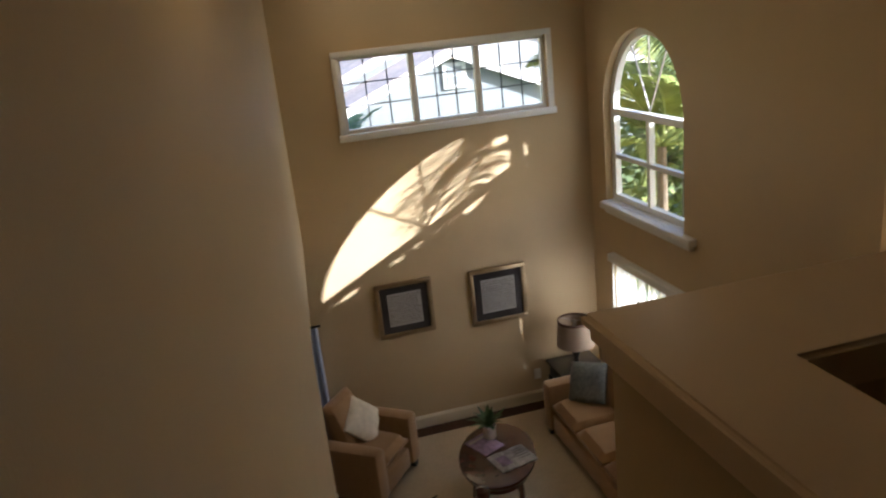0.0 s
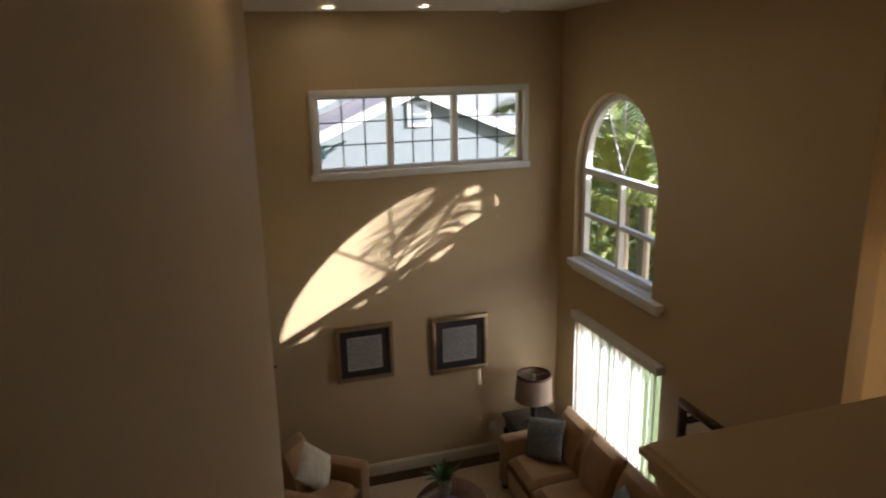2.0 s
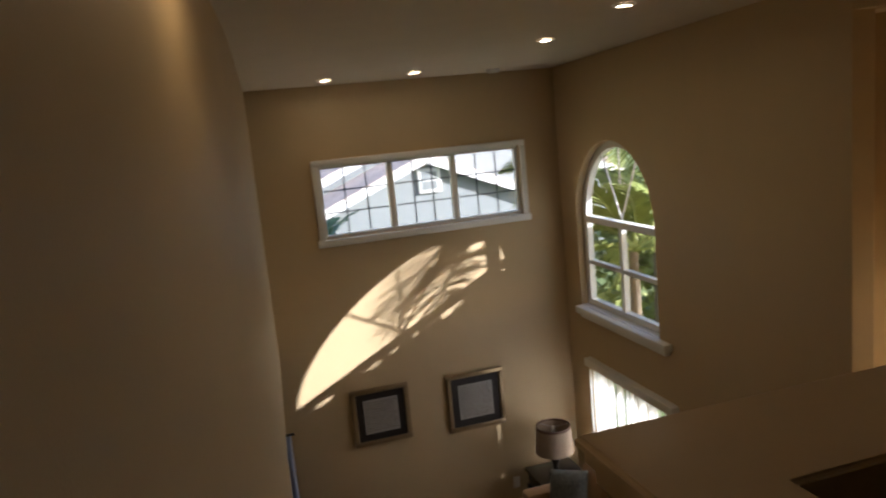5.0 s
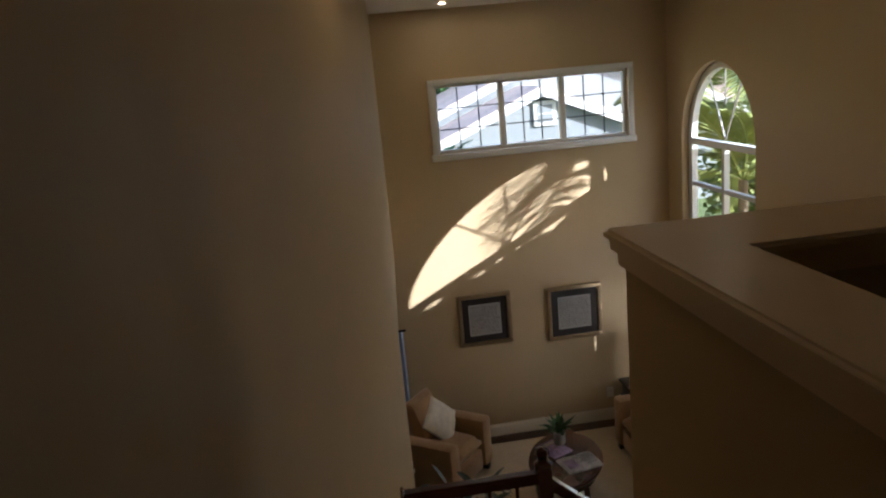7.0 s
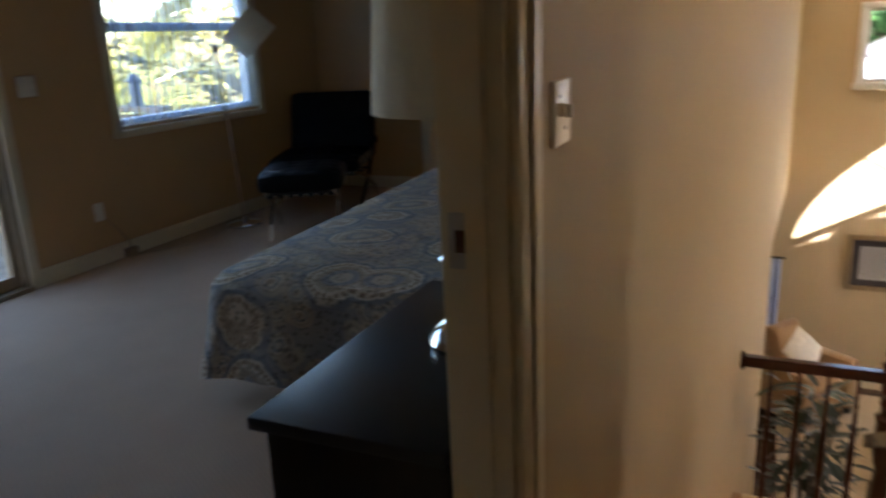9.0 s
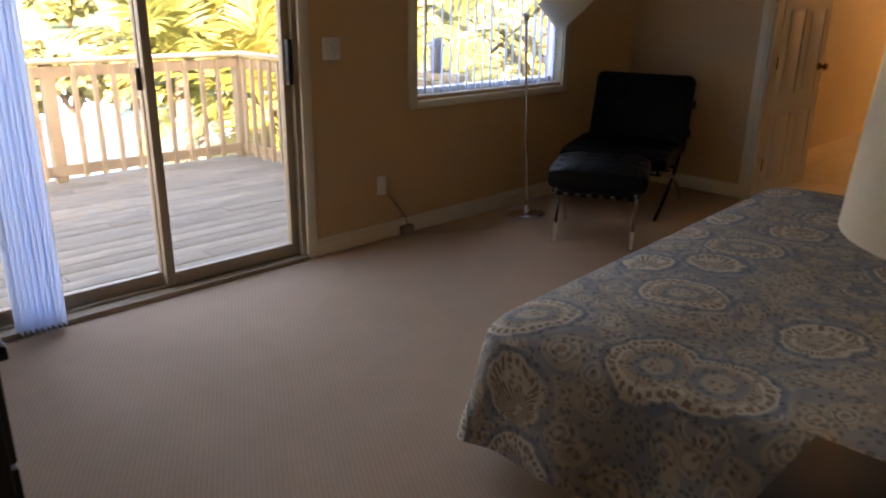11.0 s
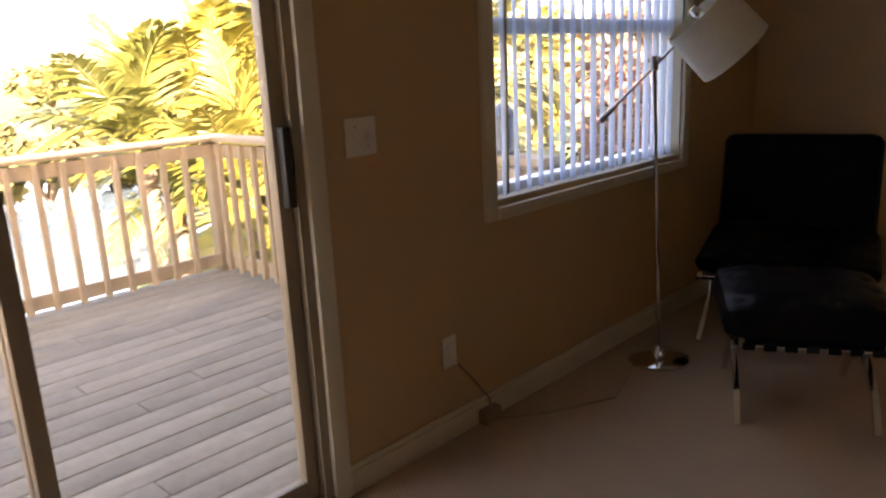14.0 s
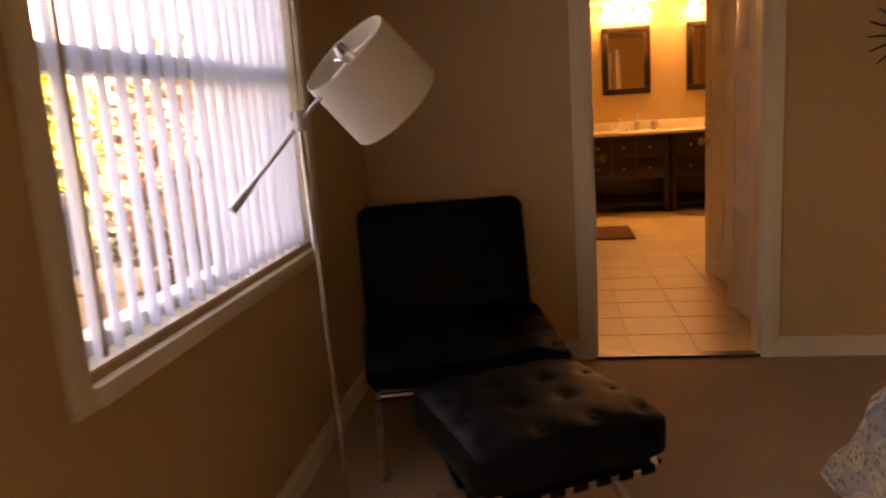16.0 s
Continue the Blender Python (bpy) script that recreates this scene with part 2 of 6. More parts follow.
def medallions(nodes, links, old):
    tcs = nodes.new("ShaderNodeTexCoord")
    warp = nodes.new("ShaderNodeTexNoise")
    warp.inputs["Scale"].default_value = 5
    vm = nodes.new("ShaderNodeVectorMath")
    vm.operation = "MULTIPLY_ADD"
    vm.inputs[1].default_value = (0.08, 0.08, 0.08)
    links.new(tcs.outputs["Object"], warp.inputs["Vector"])
    links.new(warp.outputs["Color"], vm.inputs[0])
    links.new(tcs.outputs["Object"], vm.inputs[2])
    vo = nodes.new("ShaderNodeTexVoronoi")
    vo.voronoi_dimensions = "3D"
    vo.inputs["Scale"].default_value = 2.9
    vo.inputs["Randomness"].default_value = 0.7
    links.new(vm.outputs[0], vo.inputs["Vector"])
    # teardrop rings: the radius swells on one side of each ring, and rows of beads run round it
    off = nodes.new("ShaderNodeVectorMath")
    off.operation = "SUBTRACT"
    links.new(vm.outputs[0], off.inputs[0])
    links.new(vo.outputs["Position"], off.inputs[1])
    xyz = nodes.new("ShaderNodeSeparateXYZ")
    links.new(off.outputs[0], xyz.inputs[0])
    turn = nodes.new("ShaderNodeMath")
    turn.operation = "ARCTAN2"
    flat = nodes.new("ShaderNodeMath")
    flat.operation = "ADD"
    links.new(xyz.outputs["Y"], flat.inputs[0])
    links.new(xyz.outputs["Z"], flat.inputs[1])
    links.new(flat.outputs[0], turn.inputs[0])
    links.new(xyz.outputs["X"], turn.inputs[1])
    bead = nodes.new("ShaderNodeMath")
    bead.operation = "MULTIPLY"
    bead.inputs[1].default_value = 32.0
    links.new(turn.outputs[0], bead.inputs[0])
    beads = nodes.new("ShaderNodeMath")
    beads.operation = "SINE"
    links.new(bead.outputs[0], beads.inputs[0])
    lobe = nodes.new("ShaderNodeMath")
    lobe.operation = "SINE"
    links.new(turn.outputs[0], lobe.inputs[0])
    fine = nodes.new("ShaderNodeTexNoise")
    fine.inputs["Scale"].default_value = 22
    fine.inputs["Detail"].default_value = 4
    links.new(tcs.outputs["Object"], fine.inputs["Vector"])
    ramp = nodes.new("ShaderNodeValToRGB")
    bands = ((0.0, (0.36, 0.30, 0.22)), (0.10, (0.38, 0.32, 0.24)), (0.13, (0.16, 0.175, 0.185)), (0.18, (0.20, 0.205, 0.205)), (0.21, (0.34, 0.28, 0.20)), (0.27, (0.34, 0.28, 0.20)),
             (0.285, (0.52, 0.46, 0.36)), (0.30, (0.44, 0.37, 0.27)), (0.355, (0.44, 0.37, 0.27)), (0.37, (0.52, 0.46, 0.36)), (0.39, (0.13, 0.15, 0.17)), (0.43, (0.15, 0.17, 0.19)), (0.46, (0.34, 0.31, 0.26)), (0.52, (0.18, 0.19, 0.195)), (0.60, (0.33, 0.27, 0.19)))
    ramp.color_ramp.elements[0].color = (*bands[0][1], 1)
    ramp.color_ramp.elements[1].position, ramp.color_ramp.elements[1].color = bands[-1][0], (*bands[-1][1], 1)
    for pos, col in bands[1:-1]:
        el = ramp.color_ramp.elements.new(pos)
        el.color = (*col, 1)
    wob = nodes.new("ShaderNodeMath")
    wob.operation = "MULTIPLY_ADD"
    wob.inputs[1].default_value = 0.09
    shift = nodes.new("ShaderNodeMath")
    shift.inputs[1].default_value = -0.06
    links.new(vo.outputs["Distance"], shift.inputs[0])
    links.new(fine.outputs["Fac"], wob.inputs[0])
    swell = nodes.new("ShaderNodeMath")
    swell.operation = "MULTIPLY_ADD"
    swell.inputs[1].default_value = 0.07
    links.new(lobe.outputs[0], swell.inputs[0])
    links.new(shift.outputs[0], swell.inputs[2])
    links.new(swell.outputs[0], wob.inputs[2])
    links.new(wob.outputs[0], ramp.inputs["Fac"])
    # small sprigs between the rings
    v2 = nodes.new("ShaderNodeTexVoronoi")
    v2.inputs["Scale"].default_value = 44
    links.new(vm.outputs[0], v2.inputs["Vector"])
    r2 = nodes.new("ShaderNodeValToRGB")
    r2.color_ramp.elements[0].position, r2.color_ramp.elements[0].color = 0.24, (0.22, 0.24, 0.25, 1)
    r2.color_ramp.elements[1].position, r2.color_ramp.elements[1].color = 0.40, (1, 1, 1, 1)
    links.new(v2.outputs["Distance"], r2.inputs["Fac"])
    nfac = nodes.new("ShaderNodeTexNoise")
    nfac.inputs["Scale"].default_value = 4
    links.new(tcs.outputs["Object"], nfac.inputs["Vector"])
    cut = nodes.new("ShaderNodeMapRange")
    cut.inputs["From Min"].default_value, cut.inputs["From Max"].default_value = 0.66, 0.80
    links.new(nfac.outputs["Fac"], cut.inputs["Value"])
    small = nodes.new("ShaderNodeTexVoronoi")
    small.inputs["Scale"].default_value = 10
    links.new(vm.outputs[0], small.inputs["Vector"])
    r3 = nodes.new("ShaderNodeValToRGB")
    r3.color_ramp.interpolation = "CONSTANT"
    r3.color_ramp.elements[0].color = (0.16, 0.10, 0.06, 1)
    r3.color_ramp.elements[1].position, r3.color_ramp.elements[1].color = 0.56, (0.15, 0.17, 0.19, 1)
    for pos, col in ((0.13, (0.48, 0.41, 0.31, 1)), (0.22, (0.17, 0.19, 0.21, 1)), (0.31, (0.46, 0.39, 0.29, 1)), (0.38, (0.24, 0.20, 0.15, 1)), (0.45, (0.36, 0.30, 0.22, 1))):
        r3.color_ramp.elements.new(pos).color = col
    links.new(small.outputs["Distance"], r3.inputs["Fac"])
    outer = nodes.new("ShaderNodeMapRange")
    outer.inputs["From Min"].default_value, outer.inputs["From Max"].default_value = 0.42, 0.46
    outer.inputs["To Max"].default_value = 0.55
    links.new(wob.outputs[0], outer.inputs["Value"])
    m0 = nodes.new("ShaderNodeMix")
    m0.data_type = "RGBA"
    links.new(outer.outputs[0], m0.inputs[0])
    links.new(ramp.outputs[0], m0.inputs[6])
    links.new(r3.outputs[0], m0.inputs[7])
    m1 = nodes.new("ShaderNodeMix")
    m1.data_type = "RGBA"
    links.new(cut.outputs[0], m1.inputs[0])
    links.new(m0.outputs[2], m1.inputs[6])
    m1.inputs[7].default_value = (0.36, 0.30, 0.215, 1)
    m2 = nodes.new("ShaderNodeMix")
    m2.data_type = "RGBA"
    m2.blend_type = "MULTIPLY"
    m2.inputs[0].default_value = 0.75
    links.new(m1.outputs[2], m2.inputs[6])
    links.new(r2.outputs[0], m2.inputs[7])
    belt = nodes.new("ShaderNodeMath")
    belt.operation = "COMPARE"
    belt.inputs[1].default_value, belt.inputs[2].default_value = 0.328, 0.022
    links.new(wob.outputs[0], belt.inputs[0])
    belt2 = nodes.new("ShaderNodeMath")
    belt2.operation = "COMPARE"
    belt2.inputs[1].default_value, belt2.inputs[2].default_value = 0.215, 0.014
    links.new(wob.outputs[0], belt2.inputs[0])
    either = nodes.new("ShaderNodeMath")
    either.operation = "MAXIMUM"
    links.new(belt.outputs[0], either.inputs[0])
    links.new(belt2.outputs[0], either.inputs[1])
    on = nodes.new("ShaderNodeMath")
    on.operation = "GREATER_THAN"
    on.inputs[1].default_value = 0.0
    links.new(beads.outputs[0], on.inputs[0])
    dots = nodes.new("ShaderNodeMath")
    dots.operation = "MULTIPLY"
    links.new(either.outputs[0], dots.inputs[0])
    links.new(on.outputs[0], dots.inputs[1])
    beaded = nodes.new("ShaderNodeMix")
    beaded.data_type = "RGBA"
    links.new(dots.outputs[0], beaded.inputs[0])
    links.new(m2.outputs[2], beaded.inputs[6])
    beaded.inputs[7].default_value = (0.17, 0.115, 0.075, 1)
    m3 = nodes.new("ShaderNodeMix")
    m3.data_type = "RGBA"
    m3.inputs[0].default_value = 0.12
    links.new(beaded.outputs[2], m3.inputs[6])
    links.new(old, m3.inputs[7])
    lift = nodes.new("ShaderNodeVectorMath")
    lift.operation = "SCALE"
    lift.inputs["Scale"].default_value = 1.3
    links.new(m3.outputs[2], lift.inputs[0])
    return lift.outputs[0]


mix_over(SPREAD, medallions)


def clear_glass(name, tint=(0.97, 0.98, 0.97), gloss=0.06):
    m = bpy.data.materials.new(name)
    m.use_nodes = True
    n = m.node_tree
    n.nodes.clear()
    out = n.nodes.new("ShaderNodeOutputMaterial")
    mx = n.nodes.new("ShaderNodeMixShader")
    tr = n.nodes.new("ShaderNodeBsdfTransparent")
    tr.inputs[0].default_value = (*tint, 1)
    gl = n.nodes.new("ShaderNodeBsdfGlossy")
    gl.inputs["Roughness"].default_value = 0.02
    mx.inputs[0].default_value = gloss
    n.links.new(tr.outputs[0], mx.inputs[1])
    n.links.new(gl.outputs[0], mx.inputs[2])
    n.links.new(mx.outputs[0], out.inputs[0])
    return m


GLASS = clear_glass("clear_glass", gloss=0.05)
SCREENGLASS = clear_glass("door_glass", (0.90, 0.91, 0.90), 0.05)
MIRROR = mat("mirror_silver", (0.85, 0.86, 0.86), 0.02, 1.0, vary=0.01)


def translucent(name, colour, back):
    m = bpy.data.materials.new(name)
    m.use_nodes = True
    n = m.node_tree
    b = n.nodes["Principled BSDF"]
    b.inputs["Base Color"].default_value = (*colour, 1)
    b.inputs["Roughness"].default_value = 0.7
    t = n.nodes.new("ShaderNodeBsdfTranslucent")
    t.inputs[0].default_value = (*colour, 1)
    mx = n.nodes.new("ShaderNodeMixShader")
    mx.inputs[0].default_value = back
    n.links.new(b.outputs[0], mx.inputs[1])
    n.links.new(t.outputs[0], mx.inputs[2])
    n.links.new(mx.outputs[0], n.nodes["Material Output"].inputs[0])
    return m


# white vinyl; its blue stands in for skylight coming through the slats
BLIND = translucent("vinyl_blind_sky_tint", (0.66, 0.77, 0.92), 0.45)
SHEER = translucent("sheer_blind", (0.90, 0.90, 0.88), 0.62)

WATER = mat("lake_water", (0.10, 0.16, 0.20), 0.06, scale=0.6, vary=0.15, bump=0.15, bump_scale=2)


# ---- mesh helpers ----
def box(bm, x0, x1, y0, y1, z0, z1, bevel=0.0):
    r = bmesh.ops.create_cube(bm, size=1.0, matrix=Matrix.Translation(((x0 + x1) / 2, (y0 + y1) / 2, (z0 + z1) / 2)) @ Matrix.Diagonal((abs(x1 - x0), abs(y1 - y0), abs(z1 - z0), 1)))
    if bevel:
        vs = set(r["verts"])
        es = [e for e in bm.edges if e.verts[0] in vs and e.verts[1] in vs]
        bmesh.ops.bevel(bm, geom=es, offset=bevel, segments=2, affect="EDGES", profile=0.5)
    return r["verts"]


def quick_box(bm, x0, x1, y0, y1, z0, z1):
    v = [bm.verts.new(p) for p in ((x0, y0, z0), (x1, y0, z0), (x1, y1, z0), (x0, y1, z0), (x0, y0, z1), (x1, y0, z1), (x1, y1, z1), (x0, y1, z1))]
    for f in ((0, 3, 2, 1), (4, 5, 6, 7), (0, 1, 5, 4), (1, 2, 6, 5), (2, 3, 7, 6), (3, 0, 4, 7)):
        bm.faces.new([v[i] for i in f])


def prism(bm, poly, z0, z1):
    lo = [bm.verts.new((x, y, z0(x, y) if callable(z0) else z0)) for x, y in poly]
    hi = [bm.verts.new((x, y, z1(x, y) if callable(z1) else z1)) for x, y in poly]
    bm.faces.new(lo[::-1])
    bm.faces.new(hi)
    n = len(poly)
    for i in range(n):
        bm.faces.new((lo[i], lo[(i + 1) % n], hi[(i + 1) % n], hi[i]))
    bmesh.ops.recalc_face_normals(bm, faces=bm.faces[:])


def cyl(bm, p0, p1, r0, r1=None, seg=16):
    p0, p1 = Vector(p0), Vector(p1)
    d = p1 - p0
    m = Matrix.Translation((p0 + p1) / 2) @ d.to_track_quat("Z", "Y").to_matrix().to_4x4()
    return bmesh.ops.create_cone(bm, cap_ends=True, segments=seg, radius1=r0, radius2=r0 if r1 is None else r1, depth=d.length, matrix=m)["verts"]


def lathe(bm, profile, seg=28, cx=0.0, cy=0.0):
    rings = []
    for r, z in profile:
        rings.append([bm.verts.new((cx + r * math.cos(2 * math.pi * i / seg), cy + r * math.sin(2 * math.pi * i / seg), z)) for i in range(seg)])
    for a, b in zip(rings, rings[1:]):
        for i in range(seg):
            bm.faces.new((a[i], a[(i + 1) % seg], b[(i + 1) % seg], b[i]))


def tube(bm, pts, r, seg=8):
    pts = [Vector(p) for p in pts]
    rings = []
    for i, p in enumerate(pts):
        d = (pts[min(i + 1, len(pts) - 1)] - pts[max(i - 1, 0)]).normalized()
        q = d.to_track_quat("Z", "Y")
        rr = r[i] if isinstance(r, (list, tuple)) else r
        rings.append([bm.verts.new(p + q @ Vector((rr * math.cos(2 * math.pi * k / seg), rr * math.sin(2 * math.pi * k / seg), 0))) for k in range(seg)])
    for a, b in zip(rings, rings[1:]):
        for k in range(seg):
            bm.faces.new((a[k], a[(k + 1) % seg], b[(k + 1) % seg], b[k]))
    bm.faces.new(rings[0][::-1])
    bm.faces.new(rings[-1])


def flatbar(bm, pts, width, thick, side):
    """A flat bar swept along pts; side is the direction of its width."""
    s = Vector(side).normalized()
    pts = [Vector(p) for p in pts]
    rings = []
    for i, p in enumerate(pts):
        d = (pts[min(i + 1, len(pts) - 1)] - pts[max(i - 1, 0)]).normalized()
        n = d.cross(s).normalized()
        rings.append([bm.verts.new(p + s * a * width / 2 + n * b * thick / 2) for a, b in ((-1, -1), (1, -1), (1, 1), (-1, 1))])
    for a, b in zip(rings, rings[1:]):
        for k in range(4):
            bm.faces.new((a[k], a[(k + 1) % 4], b[(k + 1) % 4], b[k]))
    bm.faces.new(rings[0][::-1])
    bm.faces.new(rings[-1])
    bmesh.ops.recalc_face_normals(bm, faces=bm.faces[:])


def puff(bm, w, d, h, m=None, n=10, power=3.2, tufts=(), corner=0.0):
    """A soft cushion, w by d by h about its centre, with optional button dents (x, y, depth, radius)."""
    m = m or Matrix()
    grid = {}
    for s in (1, -1):
        for i in range(n + 1):
            for j in range(n + 1):
                u, v = 2 * i / n - 1, 2 * j / n - 1
                edge = max(0.0, 1 - abs(u) ** power) ** 0.5 * max(0.0, 1 - abs(v) ** power) ** 0.5
                x = u * w / 2 * (1 - 0.05 * (1 - edge))
                y = v * d / 2 * (1 - 0.05 * (1 - edge))
                ax, ay = abs(x) - (w / 2 - corner), abs(y) - (d / 2 - corner)
                reach = math.hypot(ax, ay)
                if corner and ax > 0 and ay > 0 and reach > corner:
                    x -= math.copysign(ax * (1 - corner / reach), x)
                    y -= math.copysign(ay * (1 - corner / reach), y)
                z = s * h / 2 * (0.18 + 0.82 * edge) if edge > 0 else s * h / 2 * 0.18
                if s > 0:
                    for tx, ty, td, tr in tufts:
                        q = ((x - tx) ** 2 + (y - ty) ** 2) / (tr * tr)
                        z -= td * math.exp(-q)
                grid[s, i, j] = bm.verts.new(m @ Vector((x, y, z)))
    for i in range(n):
        for j in range(n):
            bm.faces.new((grid[1, i, j], grid[1, i + 1, j], grid[1, i + 1, j + 1], grid[1, i, j + 1]))
            bm.faces.new((grid[-1, i, j], grid[-1, i, j + 1], grid[-1, i + 1, j + 1], grid[-1, i + 1, j]))
    for k in range(n):
        for a, b in (((k, 0), (k + 1, 0)), ((n, k), (n, k + 1)), ((k + 1, n), (k, n)), ((0, k + 1), (0, k))):
            bm.faces.new((grid[1, a[0], a[1]], grid[-1, a[0], a[1]], grid[-1, b[0], b[1]], grid[1, b[0], b[1]]))


def finish(bm, name, material, smooth=True):
    me = bpy.data.meshes.new(name)
    bmesh.ops.recalc_face_normals(bm, faces=bm.faces[:])
    bm.to_mesh(me)
    bm.free()
    me.materials.append(material)
    if smooth:
        me.polygons.foreach_set("use_smooth", [True] * len(me.polygons))
        me.set_sharp_from_angle(angle=radians(35))
    return me


def part(name, bm, material, parent, label="", smooth=True):
    ob = new(name, finish(bm, name, material, smooth))
    ob.parent = parent
    if label:
        ob["label"] = label
    return ob


def thing(name, label, category, at=(0, 0, 0), rz=0.0, group=""):
    e = new(name)
    e.matrix_basis = pose(*at, 0, 0, rz)
    return tagged(e, label, category, group)


def structure(name, bm, material, label="", category="", smooth=False):
    return tagged(new(name, finish(bm, name, material, smooth)), label, category, kind="structure")


def simple(name, bm, material, label, category, at=(0, 0, 0), rz=0.0, group="", smooth=True):
    ob = new(name, finish(bm, name, material, smooth))
    ob.matrix_basis = pose(*at, 0, 0, rz)
    return tagged(ob, label, category, group)


def bx(*a, bevel=0.0):
    bm = bmesh.new()
    box(bm, *a, bevel=bevel)
    return bm


def holed_wall(bm, origin, along, thick, u0, u1, z0, z1, holes):
    """A wall from origin along a direction in plan, thick to the left of it, with holes (u0, u1, sill, spring, rise); rise 0: square head."""
    o, a = Vector((*origin, 0)), Vector((*along, 0)).normalized()
    nrm = Vector((-a.y, a.x, 0)) * thick
    cuts = {u0, u1}
    for h0, h1, s, sp, rise in holes:
        cuts |= {h0, h1}
        if rise:
            k = 28
            cuts |= {(h0 + h1) / 2 - math.cos(math.pi * i / k) * (h1 - h0) / 2 for i in range(k + 1)}
    cuts = sorted(cuts)
    merged = [cuts[0]]
    for c in cuts[1:]:
        if c - merged[-1] > 1e-5:
            merged.append(c)

    def head(h, u):
        h0, h1, s, sp, rise = h
        if not rise:
            return sp
        q = max(-1.0, min(1.0, (u - (h0 + h1) / 2) / ((h1 - h0) / 2)))
        return sp + rise * math.sqrt(max(0.0, 1 - q * q))

    def cell(ua, ub, za0, za1, zb0, zb1):
        vs = []
        for off in (Vector(), nrm):
            for u, z in ((ua, za0), (ub, zb0), (ub, zb1), (ua, za1)):
                vs.append(bm.verts.new(o + a * u + off + Vector((0, 0, z))))
        for f in ((0, 1, 2, 3), (7, 6, 5, 4), (0, 4, 5, 1), (2, 6, 7, 3)):
            bm.faces.new([vs[i] for i in f])
        return vs

    for ua, ub in zip(merged, merged[1:]):
        mid = (ua + ub) / 2
        inside = sorted([h for h in holes if h[0] < mid < h[1]], key=lambda h: h[2])
        low_a = low_b = z0
        edges = [h[0] for h in inside]
        for h in inside:
            if h[2] > low_a + 1e-4:
                cell(ua, ub, low_a, h[2], low_b, h[2])
            low_a, low_b = head(h, ua), head(h, ub)
        if z1 - max(low_a, low_b) > 1e-4:
            cell(ua, ub, low_a, z1, low_b, z1)
    # ends and hole sides
    for u, lo, hi in [(u0, z0, z1), (u1, z0, z1)] + [(h[k], h[2], h[3]) for h in holes for k in (0, 1)]:
        p = o + a * u
        bm.faces.new([bm.verts.new(v) for v in (p + Vector((0, 0, lo)), p + nrm + Vector((0, 0, lo)), p + nrm + Vector((0, 0, hi)), p + Vector((0, 0, hi)))])
    bmesh.ops.remove_doubles(bm, verts=bm.verts[:], dist=1e-4)


# ---- the large structure ----
ZT = 2.62
BT = 2.37          # top of the bedroom and bathroom walls
bm = bmesh.new()
holed_wall(bm, (0, 0), (0, 1), 0.1, -1.4, 1.7, ZL, ZT, [(-0.03, 0.95, 0.0, 2.03, 0)])
structure("wall_hall", bm, WALL, "tan painted hall wall beside the stairs", "wall")
# the stair wall bends gently into the living room
BEND = [(0.0, 1.7), (0.015, 2.0), (0.05, 2.3), (0.105, 2.65), (0.17, 3.0), (0.235, 3.4), (0.29, 3.85), (0.345, 4.4), (0.40, 5.0), (0.443, 5.65)]
bm = bmesh.new()
outer = [(x - 0.1, y) for x, y in BEND]
prism(bm, BEND + outer[::-1], ZL, ZT)
structure("wall_stair", bm, WALL, "tan stair wall bending gently into the living room", "wall", smooth=True)
bm = bmesh.new()
prism(bm, [(0.443, 5.65), (0.575, 8.0), (0.475, 8.0), (0.343, 5.65)], -0.255, ZT)
structure("wall_living_west", bm, WALL, "tan wall above the open side of the living room", "wall")
bm = bmesh.new()
holed_wall(bm, (0, 8.0), (1, 0), 0.15, 0.475, 3.65, ZL - 0.2, ZT, [(1.13, 3.09, 0.735, 1.405, 0)])
holed_wall(bm, (0, 8.0), (1, 0), 0.15, -3.4, 0.475, ZL - 0.2, -0.255, [(-0.75, 0.40, -2.05, -0.55, 0)])
structure("wall_far", bm, WALL, "two-storey tan living room wall", "wall")
bm = bmesh.new()
holed_wall(bm, (3.65, 0), (0, 1), 0.15, 4.43, 8.0, ZL - 0.2, ZT, [(6.14, 7.54, -2.05, -0.74, 0), (6.34, 7.68, -0.225, 0.68, 0.73)])
structure("wall_window", bm, WALL, "tan wall with an arched window", "wall")

FN = Vector((0.7986, 0.6018, 0))
FU = Vector((0.6018, -0.7986, 0))
FO = Vector((4.403, 4.429, 0))
FB = FO + FU * 0.86
FA = FO - FU * 0.8
bm = bmesh.new()
holed_wall(bm, (FO.x, FO.y), (FU.x, FU.y), 0.15, -0.8, 0.86, ZL, ZT, [(-0.23, 0.625, ZL, 0.46, 0.43)])
structure("wall_entry", bm, WALL, "warm tan entry wall with an arched opening", "wall")
bm = bmesh.new()
prism(bm, [(3.65, 4.43), (FA.x, FA.y), (FA.x - 0.02, FA.y + 0.12), (3.65, 4.6)], ZL, ZT)
structure("wall_entry_side", bm, WALL, "tan side wall of the entry", "wall")
bm = bmesh.new()
prism(bm, [(FB.x, FB.y), (4.36, 3.15), (4.45, 3.04), (FB.x + 0.1, FB.y - 0.1)], ZL, ZT)
structure("wall_entry_east", bm, WALL, "tan side wall of the entry", "wall")
bm = bmesh.new()
prism(bm, [(4.36, 3.15), (4.36, -1.5), (4.5, -1.5), (4.5, 3.1)], ZL, ZT)
structure("wall_hall_east", bm, WALL, "tan wall closing the upper hall", "wall")
bm = bmesh.new()
box(bm, 0, 4.5, -1.5, -1.4, ZL, ZT)
